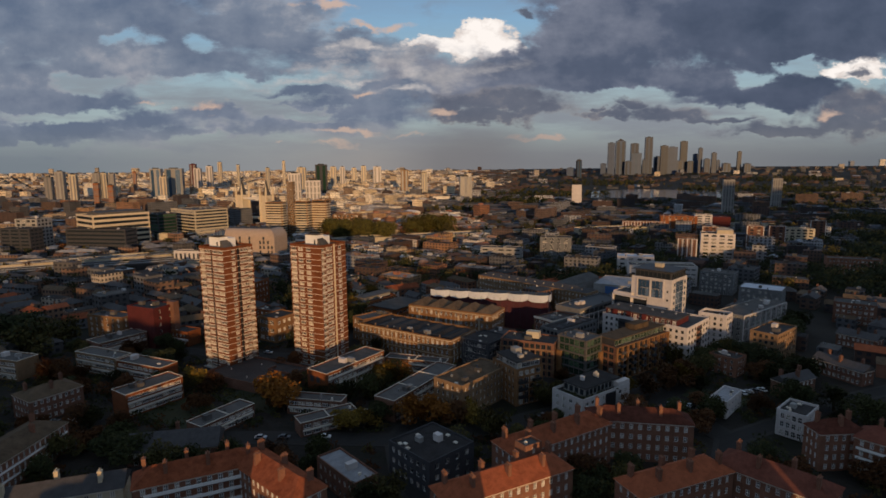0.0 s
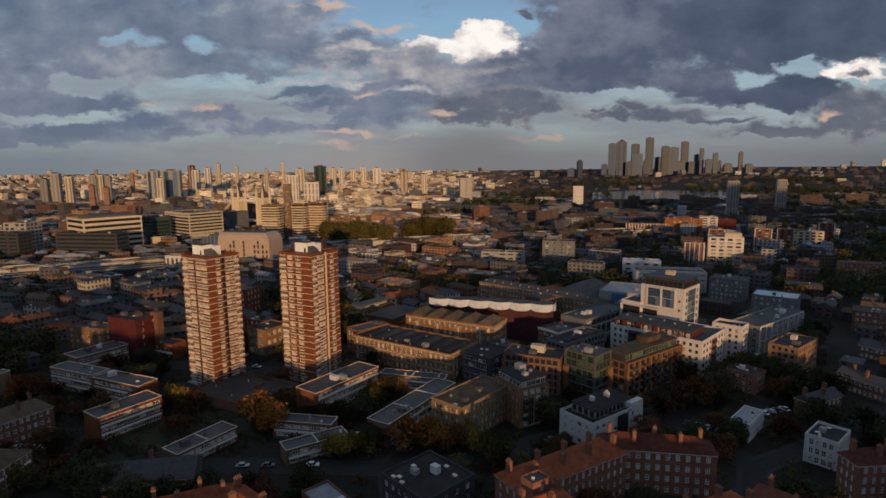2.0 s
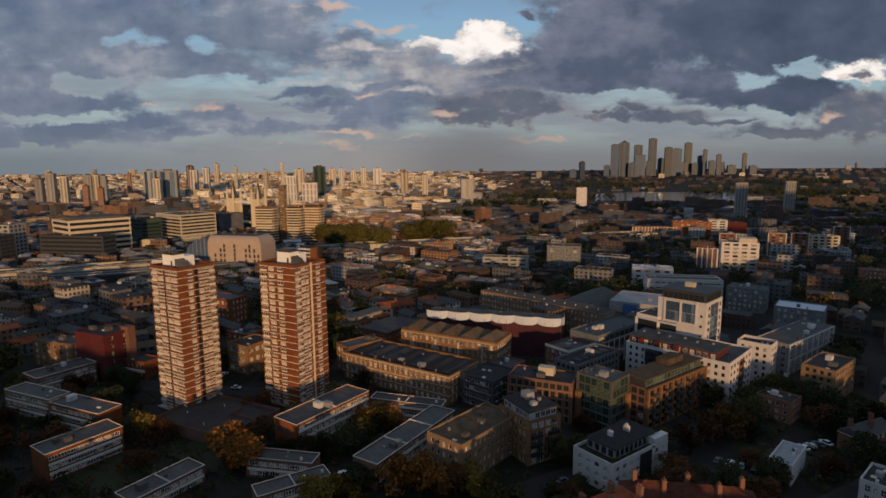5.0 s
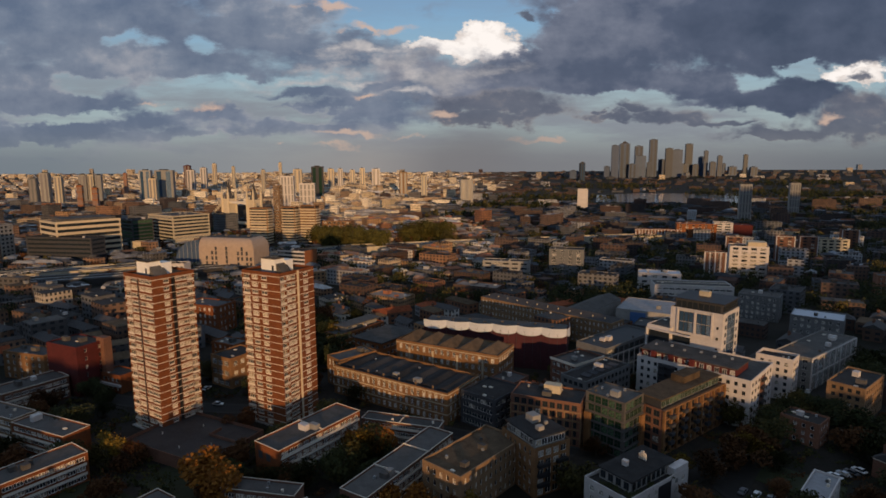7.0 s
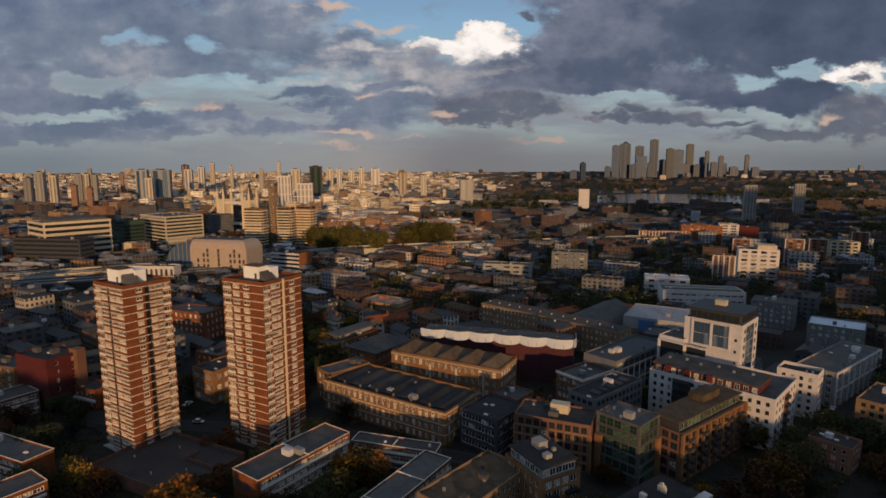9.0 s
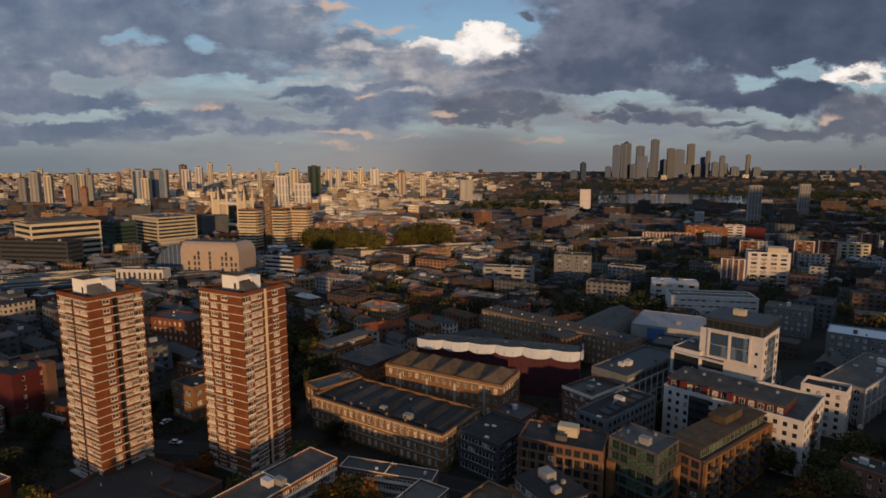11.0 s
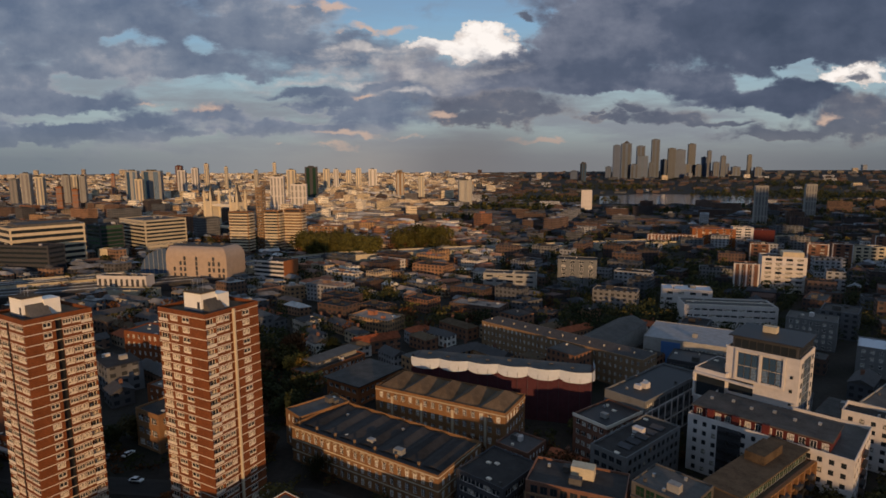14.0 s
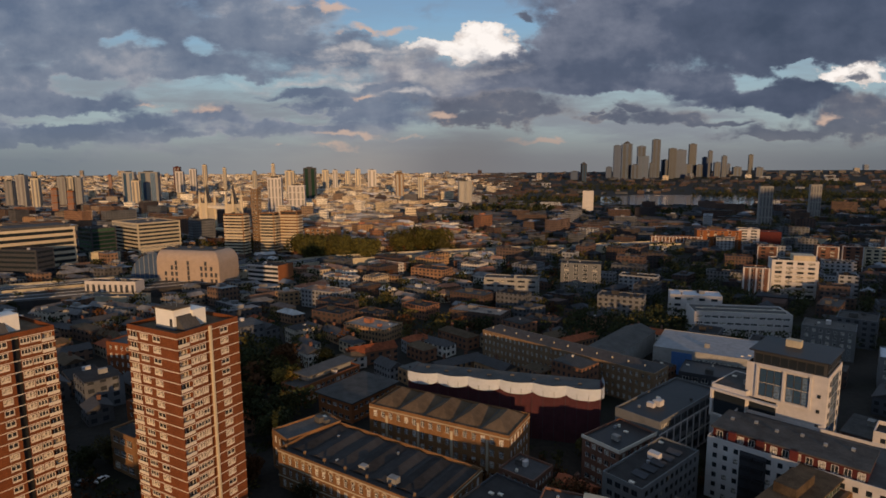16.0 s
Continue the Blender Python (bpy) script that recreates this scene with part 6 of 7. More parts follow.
flats("apartment_block", "red-brick flats with pale lintels", 345, 640, 40, 14, 14, -30, "mansion", "lead", {"s": (13, 1.3, 1.6, 2, 1), "e": (4, 1.3, 1.6, 2, 1)}, 3.4, seed=98)
flats("office_block", "pale office with stepped white roof", 168, 655, 30, 18, 16, -20, "white", "sheet", {"s": (8, 2.0, 1.6, 2, 1)}, 4.0, "dimglass", "darkframe", 4, 99)
flats("apartment_block", "grey flats with white cornices", 205, 560, 24, 18, 15, -40, "greywall", "lead", {"s": (7, 1.5, 1.6, 2, 1), "e": (5, 1.5, 1.6, 2, 1)}, 3.0, seed=100)
flats("apartment_block", "white-roofed grey flats with balconies", 212, 500, 26, 20, 13, -40, "greywall", "sheet", {"s": (7, 1.5, 1.6, 2, 1), "e": (5, 1.5, 1.6, 2, 1)}, 3.0, seed=101)
flats("apartment_block", "white flats with black window strips", 62, 742, 40, 16, 15, -16, "concrete", "lead", {"s": (9, 2.8, 1.4, 2, 1), "e": (4, 2.8, 1.4, 2, 1)}, 3.6, "dimglass", "darkframe", 4, 102)
flats("apartment_block", "dark grey flats with pale balconies", 118, 770, 30, 20, 22, -18, "greywall", "roof", {"s": (8, 1.8, 1.7, 2, 1), "e": (5, 1.8, 1.7, 2, 1)}, 3.1, "dimglass", "frame", 4, 103)

# ---- railway on its viaduct ----
RAIL = [(-560, 610), (-420, 694), (-300, 770), (-190, 850), (-92, 950), (50, 1010), (250, 1075), (480, 1130)]
strip("rail_viaduct", "long brick railway viaduct with pale parapets", RAIL, 34, 6.0, "deckgrey", category="railway", thick=6.0)
for k, off in enumerate((-15, -9.5, -4, 1.5, 7, 12.5)):
    line = []
    for a, p in enumerate(RAIL):
        q, r = Vector(RAIL[max(0, a - 1)]), Vector(RAIL[min(len(RAIL) - 1, a + 1)])
        t = (r - q).normalized()
        line.append(tuple(Vector(p) + Vector((-t.y, t.x)) * off))
    strip(f"rail_track_{k + 1}", "pair of steel rails on grey sleepers", line, 2.2, 6.25, "steel" if k % 2 else "lead", category="rail track", thick=0.2)
for k, off in enumerate((-17.2, 17.2)):
    line = []
    for a, p in enumerate(RAIL):
        q, r = Vector(RAIL[max(0, a - 1)]), Vector(RAIL[min(len(RAIL) - 1, a + 1)])
        t = (r - q).normalized()
        line.append(tuple(Vector(p) + Vector((-t.y, t.x)) * off))
    strip(f"rail_parapet_{k + 1}", "pale stone parapet along the railway", line, 0.5, 7.4, "stone", category="parapet", thick=7.4)
YARD = [(RAIL[k][0] + 24, RAIL[k][1] - 36) for k in range(4)]
strip("rail_yard", "grey ballasted rail yard beside the viaduct", YARD, 46, 5.7, "deckgrey", category="railway", thick=5.7)
for k in range(8):
    strip(f"yard_track_{k + 1}", "pair of worn rails in the yard", [(x + 0.55 * (5.4 * k - 19), y - 0.83 * (5.4 * k - 19)) for x, y in YARD], 1.8, 5.95, "steel" if k % 3 == 0 else "lead", category="rail track", thick=0.2)
for k, (x, y) in enumerate(((-405, 680), (-340, 722), (-260, 770))):
    e = thing("platform_canopy", "long grey platform canopy beside the tracks", x, y, 33, 0, 0, "canopy", "platform canopies")
    bm = bmesh.new()
    box(bm, -32, 32, -2.6, 2.6, 10.2, 10.5)
    part("canopy_roof", bm, M["lead"], e)
    for j in range(9):
        placed("post", box_mesh("post", 0.3, 0.3, 4.2, "steel"), e, pose(-28 + 7 * j, 0, 6.0))

bm = bmesh.new()
vs = [bm.verts.new((x, y, 1.0)) for x, y in ((420, 2150), (760, 2050), (900, 2350), (1020, 2700), (700, 2850), (520, 2640))]
bm.faces.new(vs)
tagged(part("water", bm, M["water"], None), "broad pale river bend reflecting the sky", "river", kind="structure")


# ---- the rest of the city ----
class House:
    """Indexed house shell, so that each house stays one island."""

    def __init__(self):
        self.wv, self.wf, self.wuv, self.rv, self.rf = [], [], [], [], []

    def add(self, x, y, z, w, d, h, yaw, roof="flat", rise=2.5, base=1.0):
        c, s = math.cos(radians(yaw)), math.sin(radians(yaw))

        def at(a, b, k):
            return (x + a * c - b * s, y + a * s + b * c, z + k)
        n = len(self.wv)
        cor = ((-w / 2, -d / 2), (w / 2, -d / 2), (w / 2, d / 2), (-w / 2, d / 2))
        self.wv += [at(*p, -base) for p in cor] + [at(*p, h) for p in cor]
        for k in range(4):
            j = (k + 1) % 4
            self.wf.append((n + k, n + j, n + 4 + j, n + 4 + k))
            ln = w if k % 2 == 0 else d
            self.wuv += [(0, -1.0), (ln, -1.0), (ln, h), (0, h)]
        self.wf.append((n + 4, n + 5, n + 6, n + 7))
        self.wuv += [(0.05, 0.02)] * 4
        m = len(self.rv)
        if roof == "flat":
            t = 0.35
            ins = ((-w / 2 + t, -d / 2 + t), (w / 2 - t, -d / 2 + t), (w / 2 - t, d / 2 - t), (-w / 2 + t, d / 2 - t))
            self.rv += [at(*p, h + 0.06) for p in ins]
            self.rf.append((m, m + 1, m + 2, m + 3))
            if w * d > 120:
                q = len(self.rv)
                a, b, u, v = -w * 0.2, w * 0.05, -d * 0.2, d * 0.15
                self.rv += [at(*p, h) for p in ((a, u), (b, u), (b, v), (a, v))] + [at(*p, h + 2.2) for p in ((a, u), (b, u), (b, v), (a, v))]
                for k in range(4):
                    j = (k + 1) % 4
                    self.rf.append((q + k, q + j, q + 4 + j, q + 4 + k))
                self.rf.append((q + 4, q + 5, q + 6, q + 7))
        else:
            e = 0.35
            a, b = w / 2 + e, d / 2 + e
            g = a if roof == "gable" else max(0.3, a - b)
            self.rv += [at(-a, -b, h), at(a, -b, h), at(a, b, h), at(-a, b, h), at(-g, 0, h + rise), at(g, 0, h + rise)]
            self.rf += [(m, m + 1, m + 5, m + 4), (m + 2, m + 3, m + 4, m + 5), (m + 1, m + 2, m + 5), (m + 3, m, m + 4)]

    def mesh(self, which):
        me = bpy.data.meshes.new("houses")
        if which == "wall":
            me.from_pydata(self.wv, [], self.wf)
            me.uv_layers.new(name="metres").data.foreach_set("uv", [c for p in self.wuv for c in p])
        else:
            me.from_pydata(self.rv, [], self.rf)
        return me


def free(x, y, r):
    """Whether a place is clear of the things that already stand."""
    for cx, cy, hw, hd, c, s in PLACED:
        dx, dy = x - cx, y - cy
        if abs(dx * c + dy * s) < hw + r and abs(-dx * s + dy * c) < hd + r:
            return False
    return True


def off_road(x, y, r):
    lines = [(pts, w / 2) for pts, w in ROADS] + [(RAIL, 18), (YARD, 25)]
    p = Vector((x, y))
    for pts, half in lines:
        for a, b in zip(pts, pts[1:]):
            a, b = Vector(a), Vector(b)
            t = max(0.0, min(1.0, (p - a).dot(b - a) / (b - a).length_squared))
            if (p - a.lerp(b, t)).length < half + r + 1.5:
                return False
    return True


def in_view(x, y, slack=60):
    return y > 175 and abs(x - 6) < 0.60 * max(0, y) + slack


WOODS = [(-100, 1000, 46, 10), (-15, 1052, 32, 10), (330, 560, 60, 13), (395, 600, 60, 13), (440, 720, 70, 13), (140, 640, 26, 10), (180, 690, 34, 12), (-75, 505, 32, 10), (-60, 470, 20, 9), (-95, 545, 36, 10), (-340, 1130, 40, 12), (-235, 1105, 40, 11), (560, 900, 80, 12), (700, 1200, 90, 12), (20, 1500, 60, 12), (150, 1900, 120, 13), (320, 2350, 200, 12), (1100, 2600, 300, 14), (1500, 3300, 200, 14), (1000, 2000, 160, 12), (1250, 2500, 200, 12), (800, 1600, 70, 11), (900, 1300, 120, 11), (430, 1750, 80, 11), (650, 1900, 90, 11), (700, 3300, 200, 12), (500, 1350, 60, 11), (650, 1450, 50, 11), (230, 830, 30, 10), (-40, 690, 26, 9), (10, 620, 24, 9), (95, 610, 22, 10)]


def in_wood(x, y):
    return any(math.hypot(x - a, (y - b) * 1.0) < r for a, b, r, _ in WOODS)


def on_water(x, y):
    return 1980 < y < 2900 and 400 + (y - 2150) * 0.15 < x < 780 + (y - 2050) * 0.38


rnd = random.Random(11)


def district_yaw(x, y):
    k = noise.noise(Vector((x * 0.0016 + 3.1, y * 0.0016, 0.4)))
    return -30 + 70 * k


def settle(x, y, cell):
    """The houses of one plot."""
    yaw = district_yaw(x, y) + rnd.choice((0, 0, 90)) + rnd.uniform(-4, 4)
    kind = rnd.random()
    dist = math.hypot(x, y)
    if dist < 1300:
        if kind < 0.66:
            return [(x + rnd.uniform(-4, 4), y + rnd.uniform(-4, 4), rnd.uniform(12, 30), rnd.uniform(7.5, 9), rnd.uniform(5.0, 7.2), yaw, rnd.choice(("gable", "gable", "hip")), rnd.uniform(2.0, 2.8))]
        if kind < 0.95:
            return [(x, y, rnd.uniform(12, 26), rnd.uniform(9, 13), rnd.uniform(5.5, 10), yaw, "flat", 0)]
        return [(x, y, rnd.uniform(15, 20), rnd.uniform(11, 15), rnd.uniform(11, 15), yaw, "flat", 0)]
    if kind < 0.5:
        return [(x, y, rnd.uniform(22, 50), rnd.uniform(9, 13), rnd.uniform(5.5, 9), yaw, rnd.choice(("gable", "hip")), 3.0)]
    if kind < 0.97:
        return [(x, y, rnd.uniform(18, 56), rnd.uniform(12, 24), rnd.uniform(6, 12) * (1.3 if -0.36 * y < x < 0.03 * y else 1.0), yaw, "flat", 0)]
    return [(x, y, rnd.uniform(16, 22), rnd.uniform(14, 20), rnd.uniform(16, 28), yaw, "flat", 0)]


def before_rail(x, y):
    """The open strip in front of the rail yard."""
    return any(min(a[0], b[0]) <= x <= max(a[0], b[0]) and -95 < y - (a[1] + (b[1] - a[1]) * (x - a[0]) / (b[0] - a[0])) < 0 for a, b in zip(RAIL[:4], RAIL[1:4]))


def scatter():
    y = 185.0
    while y < 4800:
        cell = 25 if y < 700 else 27 if y < 1300 else 44 if y < 2300 else 62
        x = -0.62 * y - 80
        while x < 0.62 * y + 90:
            px, py = x + rnd.uniform(-6, 6), y + rnd.uniform(-6, 6)
            x += cell
            if not in_view(px, py) or (py < 352 and abs(px) < 178) or (py < 425 and -190 < px < -20) or in_wood(px, py) or before_rail(px, py) or on_water(px, py) or math.hypot(px, py) > 4830 or (px > 0.1 * py and py > 800 and rnd.random() < (0.4 if py < 2400 else 0.7)):
                continue
            for row in settle(px, py, cell):
                w, d = row[2], row[3]
                if py < 1300:
                    m = 0.5 * min(w, d) + 4
                    a = radians(row[5])
                    ends = [(px + k * w / 2 * math.cos(a), py + k * w / 2 * math.sin(a)) for k in (-1, -0.5, 0, 0.5, 1)]
                    if not all(free(ex, ey, m) and off_road(ex, ey, d / 2) for ex, ey in ends):
                        w, d = 11, 9
                        row = (row[0], row[1], w, d, min(row[4], 8), row[5], row[6], row[7])
                        if rnd.random() < 0.45 or not free(px, py, 8) or not off_road(px, py, 6):
                            continue
                PLOTS.append(row)
        y += cell * 0.82 if y < 1300 else cell * 0.9


def slab_block(x, y, w, d, h, yaw, wall, roof, label, group):
    """A flat-roofed block of some storeys: walls with parapet, roof set down inside, a roof house."""
    v, f, mi, uv = [], [], [], []
    a, b, t = w / 2, d / 2, 0.45
    for z, e in ((-1.0, 0.0), (h + 0.7, 0.0), (h + 0.7, t), (h, t)):
        v += [(-a + e, -b + e, z), (a - e, -b + e, z), (a - e, b - e, z), (-a + e, b - e, z)]
    for ring in range(3):
        for k in range(4):
            j = (k + 1) % 4
            f.append((4 * ring + k, 4 * ring + j, 4 * ring + 4 + j, 4 * ring + 4 + k))
            ln = w if k % 2 == 0 else d
            uv += [(0, -1.0), (ln, -1.0), (ln, h + 0.7), (0, h + 0.7)] if ring == 0 else [(0.05, 0.02)] * 4
            mi.append(0)
    f.append((12, 13, 14, 15))
    uv += [(0.05, 0.02)] * 4
    mi.append(1)
    for px, py, sx, sy, hz in ((-0.15, 0.1, 0.16, 0.22, 2.4), (0.22, -0.12, 0.07, 0.12, 1.3), (0.34, 0.2, 0.05, 0.08, 0.9)):
        n = len(v)
        for z in (h, h + hz):
            v += [(px * w - sx * w / 2, py * d - sy * d / 2, z), (px * w + sx * w / 2, py * d - sy * d / 2, z), (px * w + sx * w / 2, py * d + sy * d / 2, z), (px * w - sx * w / 2, py * d + sy * d / 2, z)]
        for k in range(4):
            f.append((n + k, n + (k + 1) % 4, n + 4 + (k + 1) % 4, n + 4 + k))
        f.append((n + 4, n + 5, n + 6, n + 7))
        uv += [(0.05, 0.02)] * 20
        mi += [1] * 5
    me = bpy.data.meshes.new("slab_block")
    me.from_pydata(v, [], f)
    me.uv_layers.new(name="metres").data.foreach_set("uv", [c for p in uv for c in p])
    me.materials.append(M[wall])
    me.materials.append(M[roof])
    me.polygons.foreach_set("material_index", mi)
    ob = tagged(new("slab_block", me), label, "building", group)
    FOOTPRINT[ob.name] = (w, d)
    ob.matrix_basis = pose(x, y, 0, 0, 0, yaw)
    PLACED.append((x, y, a, b, math.cos(radians(yaw)), math.sin(radians(yaw))))


def midtown(seed, count, u0, u1, y0, y1, widths, heights, walls, roofs, label, group):
    """Bigger blocks strewn among the houses of a district."""
    r = random.Random(seed)
    made = tries = 0
    while made < count and tries < count * 12:
        tries += 1
        y = y0 * (y1 / y0) ** r.random()
        x = 5 + r.uniform(u0, u1) * (y - 84)
        w, d, h = r.uniform(*widths), r.uniform(11, 19), r.uniform(*heights)
        if free(x, y, w * 0.5 + 4) and off_road(x, y, d * 0.6) and not in_wood(x, y) and not before_rail(x, y) and not on_water(x, y):
            slab_block(x, y, w, d, h, district_yaw(x, y) * 0.4 - 18 + r.choice((0, 0, 90)) + r.uniform(-5, 5), r.choice(walls), r.choice(roofs), label, group)
            made += 1


midtown(31, 46, -0.60, -0.22, 1120, 1800, (26, 62), (16, 34), ("westwall", "westwall", "darkcity", "city"), ("lead", "roof", "cityroof"), "broad brown and grey city block", "western city blocks")
midtown(32, 58, 0.08, 0.58, 520, 1250, (16, 34), (8, 15), ("eastwall", "darkcity"), ("lead", "roof", "roof", "lead"), "grey and white flats with a flat roof", "eastern flats")
midtown(33, 26, 0.10, 0.60, 1250, 2100, (24, 60), (12, 26), ("eastwall", "darkcity"), ("lead", "roof", "palegrey"), "distant grey block of flats", "eastern flats")
midtown(34, 24, -0.12, 0.08, 600, 1100, (18, 36), (7, 12), ("city", "darkcity"), ("lead", "roof", "cityhip"), "low brick block with a flat roof", "low blocks in the middle")

PLOTS = []
scatter()
PLOTS.sort(key=lambda r: r[1])
NEAR = [r for r in PLOTS if r[1] < 640][:240]
for k, (x, y, w, d, h, yaw, roof, rise) in enumerate(NEAR):
    wall = rnd.choice(("brick", "brown", "yellow", "darkbrick", "mansion", "brown", "darkbrick", "concrete"))
    n, k2 = max(2, int(w / 3.3)), max(2, int(d / 3.6))
    faces = {"s": (n, 1.15, 1.5, 2, 1), "e": (k2, 1.15, 1.5, 2, 1)} if h < 30 else {}
    flip = 0 if math.cos(radians(yaw)) > 0 else 180
    if roof == "flat":
        e = thing("low_flats", {"white": "white rendered low flats with a flat roof", "concrete": "grey rendered low flats with a flat roof"}.get(wall, "brick low flats with a flat roof"), x, y, yaw + flip, group="low flats around")
    else:
        e = thing("terrace", {"white": "white rendered terrace with a pitched roof", "concrete": "grey rendered terrace with a pitched roof"}.get(wall, "brick terrace of houses with a pitched roof"), x, y, yaw + flip, category="houses", group="terraces around")
    FOOTPRINT[e.name] = (w, d)
    if y > 345:
        shell = House()
        shell.add(0, 0, 0, w, d, h, 0, "flat", 0)
        me = shell.mesh("wall")
        # wall set by side: cloud shade in the east's colours, less in the west's
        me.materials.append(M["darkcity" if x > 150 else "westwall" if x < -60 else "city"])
        me.name = "wall"
        new("wall", me).parent = e
        faces = {}
    else:
        body(e, w, d, 0, h, wall, {}, 3.0, parapet=0.4 if roof == "flat" else 0.0)
    for f, (nb, ww, wh, c2, r2) in faces.items():
        ln = w if f in "sn" else d
        for j in range(max(1, int(h / 3.0))):
            for xx in rows_of(ln, nb, ww):
                if len(bpy.data.objects) < 4900:
                    placed("window", window_mesh(ww, wh, c2, r2, "frame", "glass", 0.1), e, face_pose(f, w, d, xx, 3.0 * j + 0.9, -0.005))
    if roof == "flat":
        flat_roof(e, w, d, h + (0.3 if y > 345 else 0.0), rnd.choice(("roof", "lead", "roof", "moss")), 3 if y < 345 else 1, k)
    else:
        bm = bmesh.new()
        hip_roof(bm, w, d, h, rise, 0.4, roof == "gable")
        part("roof", bm, M[rnd.choice(("slate", "slate", "moss", "slate", "tile"))], e)
        for j in range(max(1, int(w / 13))):
            chimney(e, -w / 2 + w * (j + 0.5) / max(1, int(w / 13)), 0.8, h + rise * 0.6, 2.4, "darkbrick", 0.8, 1.4)

groups = {"city_houses": House(), "west_houses": House(), "east_houses": House(), "far_city": House(), "far_west_city": House(), "far_east_city": House()}
for x, y, w, d, h, yaw, roof, rise in PLOTS:
    if (x, y) in {(r[0], r[1]) for r in NEAR[-1:]} or y < 640 and (x, y, w, d, h, yaw, roof, rise) in NEAR:
        continue
    # the border between light and dark sets follows the painted cloud shadow's edge
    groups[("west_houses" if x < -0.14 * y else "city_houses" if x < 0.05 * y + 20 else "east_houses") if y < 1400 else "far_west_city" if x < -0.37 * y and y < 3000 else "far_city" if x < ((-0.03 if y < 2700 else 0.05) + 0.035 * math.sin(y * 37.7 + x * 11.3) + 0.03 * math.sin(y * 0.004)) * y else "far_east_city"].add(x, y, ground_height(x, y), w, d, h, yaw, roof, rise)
# taller blocks among the far houses, thicker towards the old centre
blocks = []
for _ in range(120):
    y = rnd.uniform(2200, 4700)
    x = rnd.uniform(-0.6, 0.6) * y
    if rnd.random() > (0.95 if x < 0.05 * y else 0.25) or not free(x, y, 20) or on_water(x, y) or in_wood(x, y):
        continue
    w = rnd.uniform(18, 36)
    blocks.append((x, y, min(ground_height(x + a, y + b) for a in (-18, 18) for b in (-13, 13)) - 1, w, rnd.uniform(14, 24), rnd.uniform(14, 34), rnd.uniform(-30, 20)))
for _ in range(85):
    y = rnd.uniform(1420, 2750)
    x = -0.24 * y + rnd.gauss(0, 0.075) * y
    u = (x - 8) / (y - 163)
    if free(x, y, 14) and not in_wood(x, y) and not (y < 1800 and -0.335 < u < -0.20):
        blocks.append((x, y, 0, rnd.uniform(11, 24), rnd.uniform(9, 16), rnd.uniform(12, 30), rnd.uniform(-30, 10)))
for x, y, z, w, d, h, yaw in blocks:
    one = House()
    one.add(0, 0, 0, w, d, h, 0, "flat", 0, 14.0)
    me = one.mesh("wall")
    # nearer blocks take the walls brightened as if in sun
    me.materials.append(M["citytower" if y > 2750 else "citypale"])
    ob = tagged(new("far_block", me), "distant slab block of pale flats", "building", "distant slab blocks")
    FOOTPRINT[ob.name] = (w, d)
    ob.matrix_basis = pose(x, y, z, 0, 0, yaw)
# sun on the centre and cloud shade on the east come from these materials
for name, hs, label in (("city_houses", groups["city_houses"], "crowded brick houses and low flats"), ("west_houses", groups["west_houses"], "brown brick houses and low flats by the railway"), ("east_houses", groups["east_houses"], "brick houses and low flats, darkened as if under cloud"), ("far_city", groups["far_city"], "distant pale rooftops of the city, brightened as if sunlit"), ("far_west_city", groups["far_west_city"], "distant brown and grey rooftops"), ("far_east_city", groups["far_east_city"], "distant rooftops among trees, darkened as if under cloud")):
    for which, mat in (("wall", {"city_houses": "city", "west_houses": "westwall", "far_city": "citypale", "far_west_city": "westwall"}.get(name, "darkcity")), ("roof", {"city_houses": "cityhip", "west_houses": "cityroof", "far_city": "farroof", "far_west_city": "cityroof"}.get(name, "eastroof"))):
        me = hs.mesh(which)
        me.materials.append(M[mat])
        ob = new(name if which == "wall" else "city_roofs", me)
        tagged(ob, label if which == "wall" else "roofs of the " + label, "buildings" if which == "wall" else "roofs", kind="stuff")

# unseen blocks added below and behind the start of the flight, to shade the view from the low sun
behind = House()
rnd = random.Random(21)
for _ in range(460):
    x, y = rnd.uniform(-460, 480), rnd.uniform(-900, 150)
    behind.add(x, y, 0, rnd.uniform(18, 44), rnd.uniform(10, 14), (rnd.uniform(22, 30) if x > 45 else rnd.uniform(19, 25)) if y > 20 else rnd.uniform(10, 24), rnd.uniform(-30, 20), "flat", 0)
# tall unseen slabs, set and sized so their shadows fall right and left
for x, y, w, h in ((265, -260, 44, 80), (320, -330, 48, 92), (385, -250, 44, 78), (450, -330, 52, 98), (520, -240, 50, 104), (600, -320, 62, 165), (690, -260, 66, 172), (780, -330, 70, 188), (870, -280, 70, 170), (960, -330, 70, 180),
                   (-95, -160, 40, 52), (-150, -120, 46, 58), (-205, -190, 44, 66), (-265, -130, 48, 60), (-330, -200, 50, 70)):
    behind.add(x, y, 0, w, 24, h, -6, "flat", 0)
for which, mat in (("wall", "city"), ("roof", "cityroof")):
    me = behind.mesh(which)
    me.materials.append(M[mat])
    tagged(new("city_behind" if which == "wall" else "roofs_behind", me), "unseen added blocks that shade the view from the low sun", "buildings", kind="stuff")


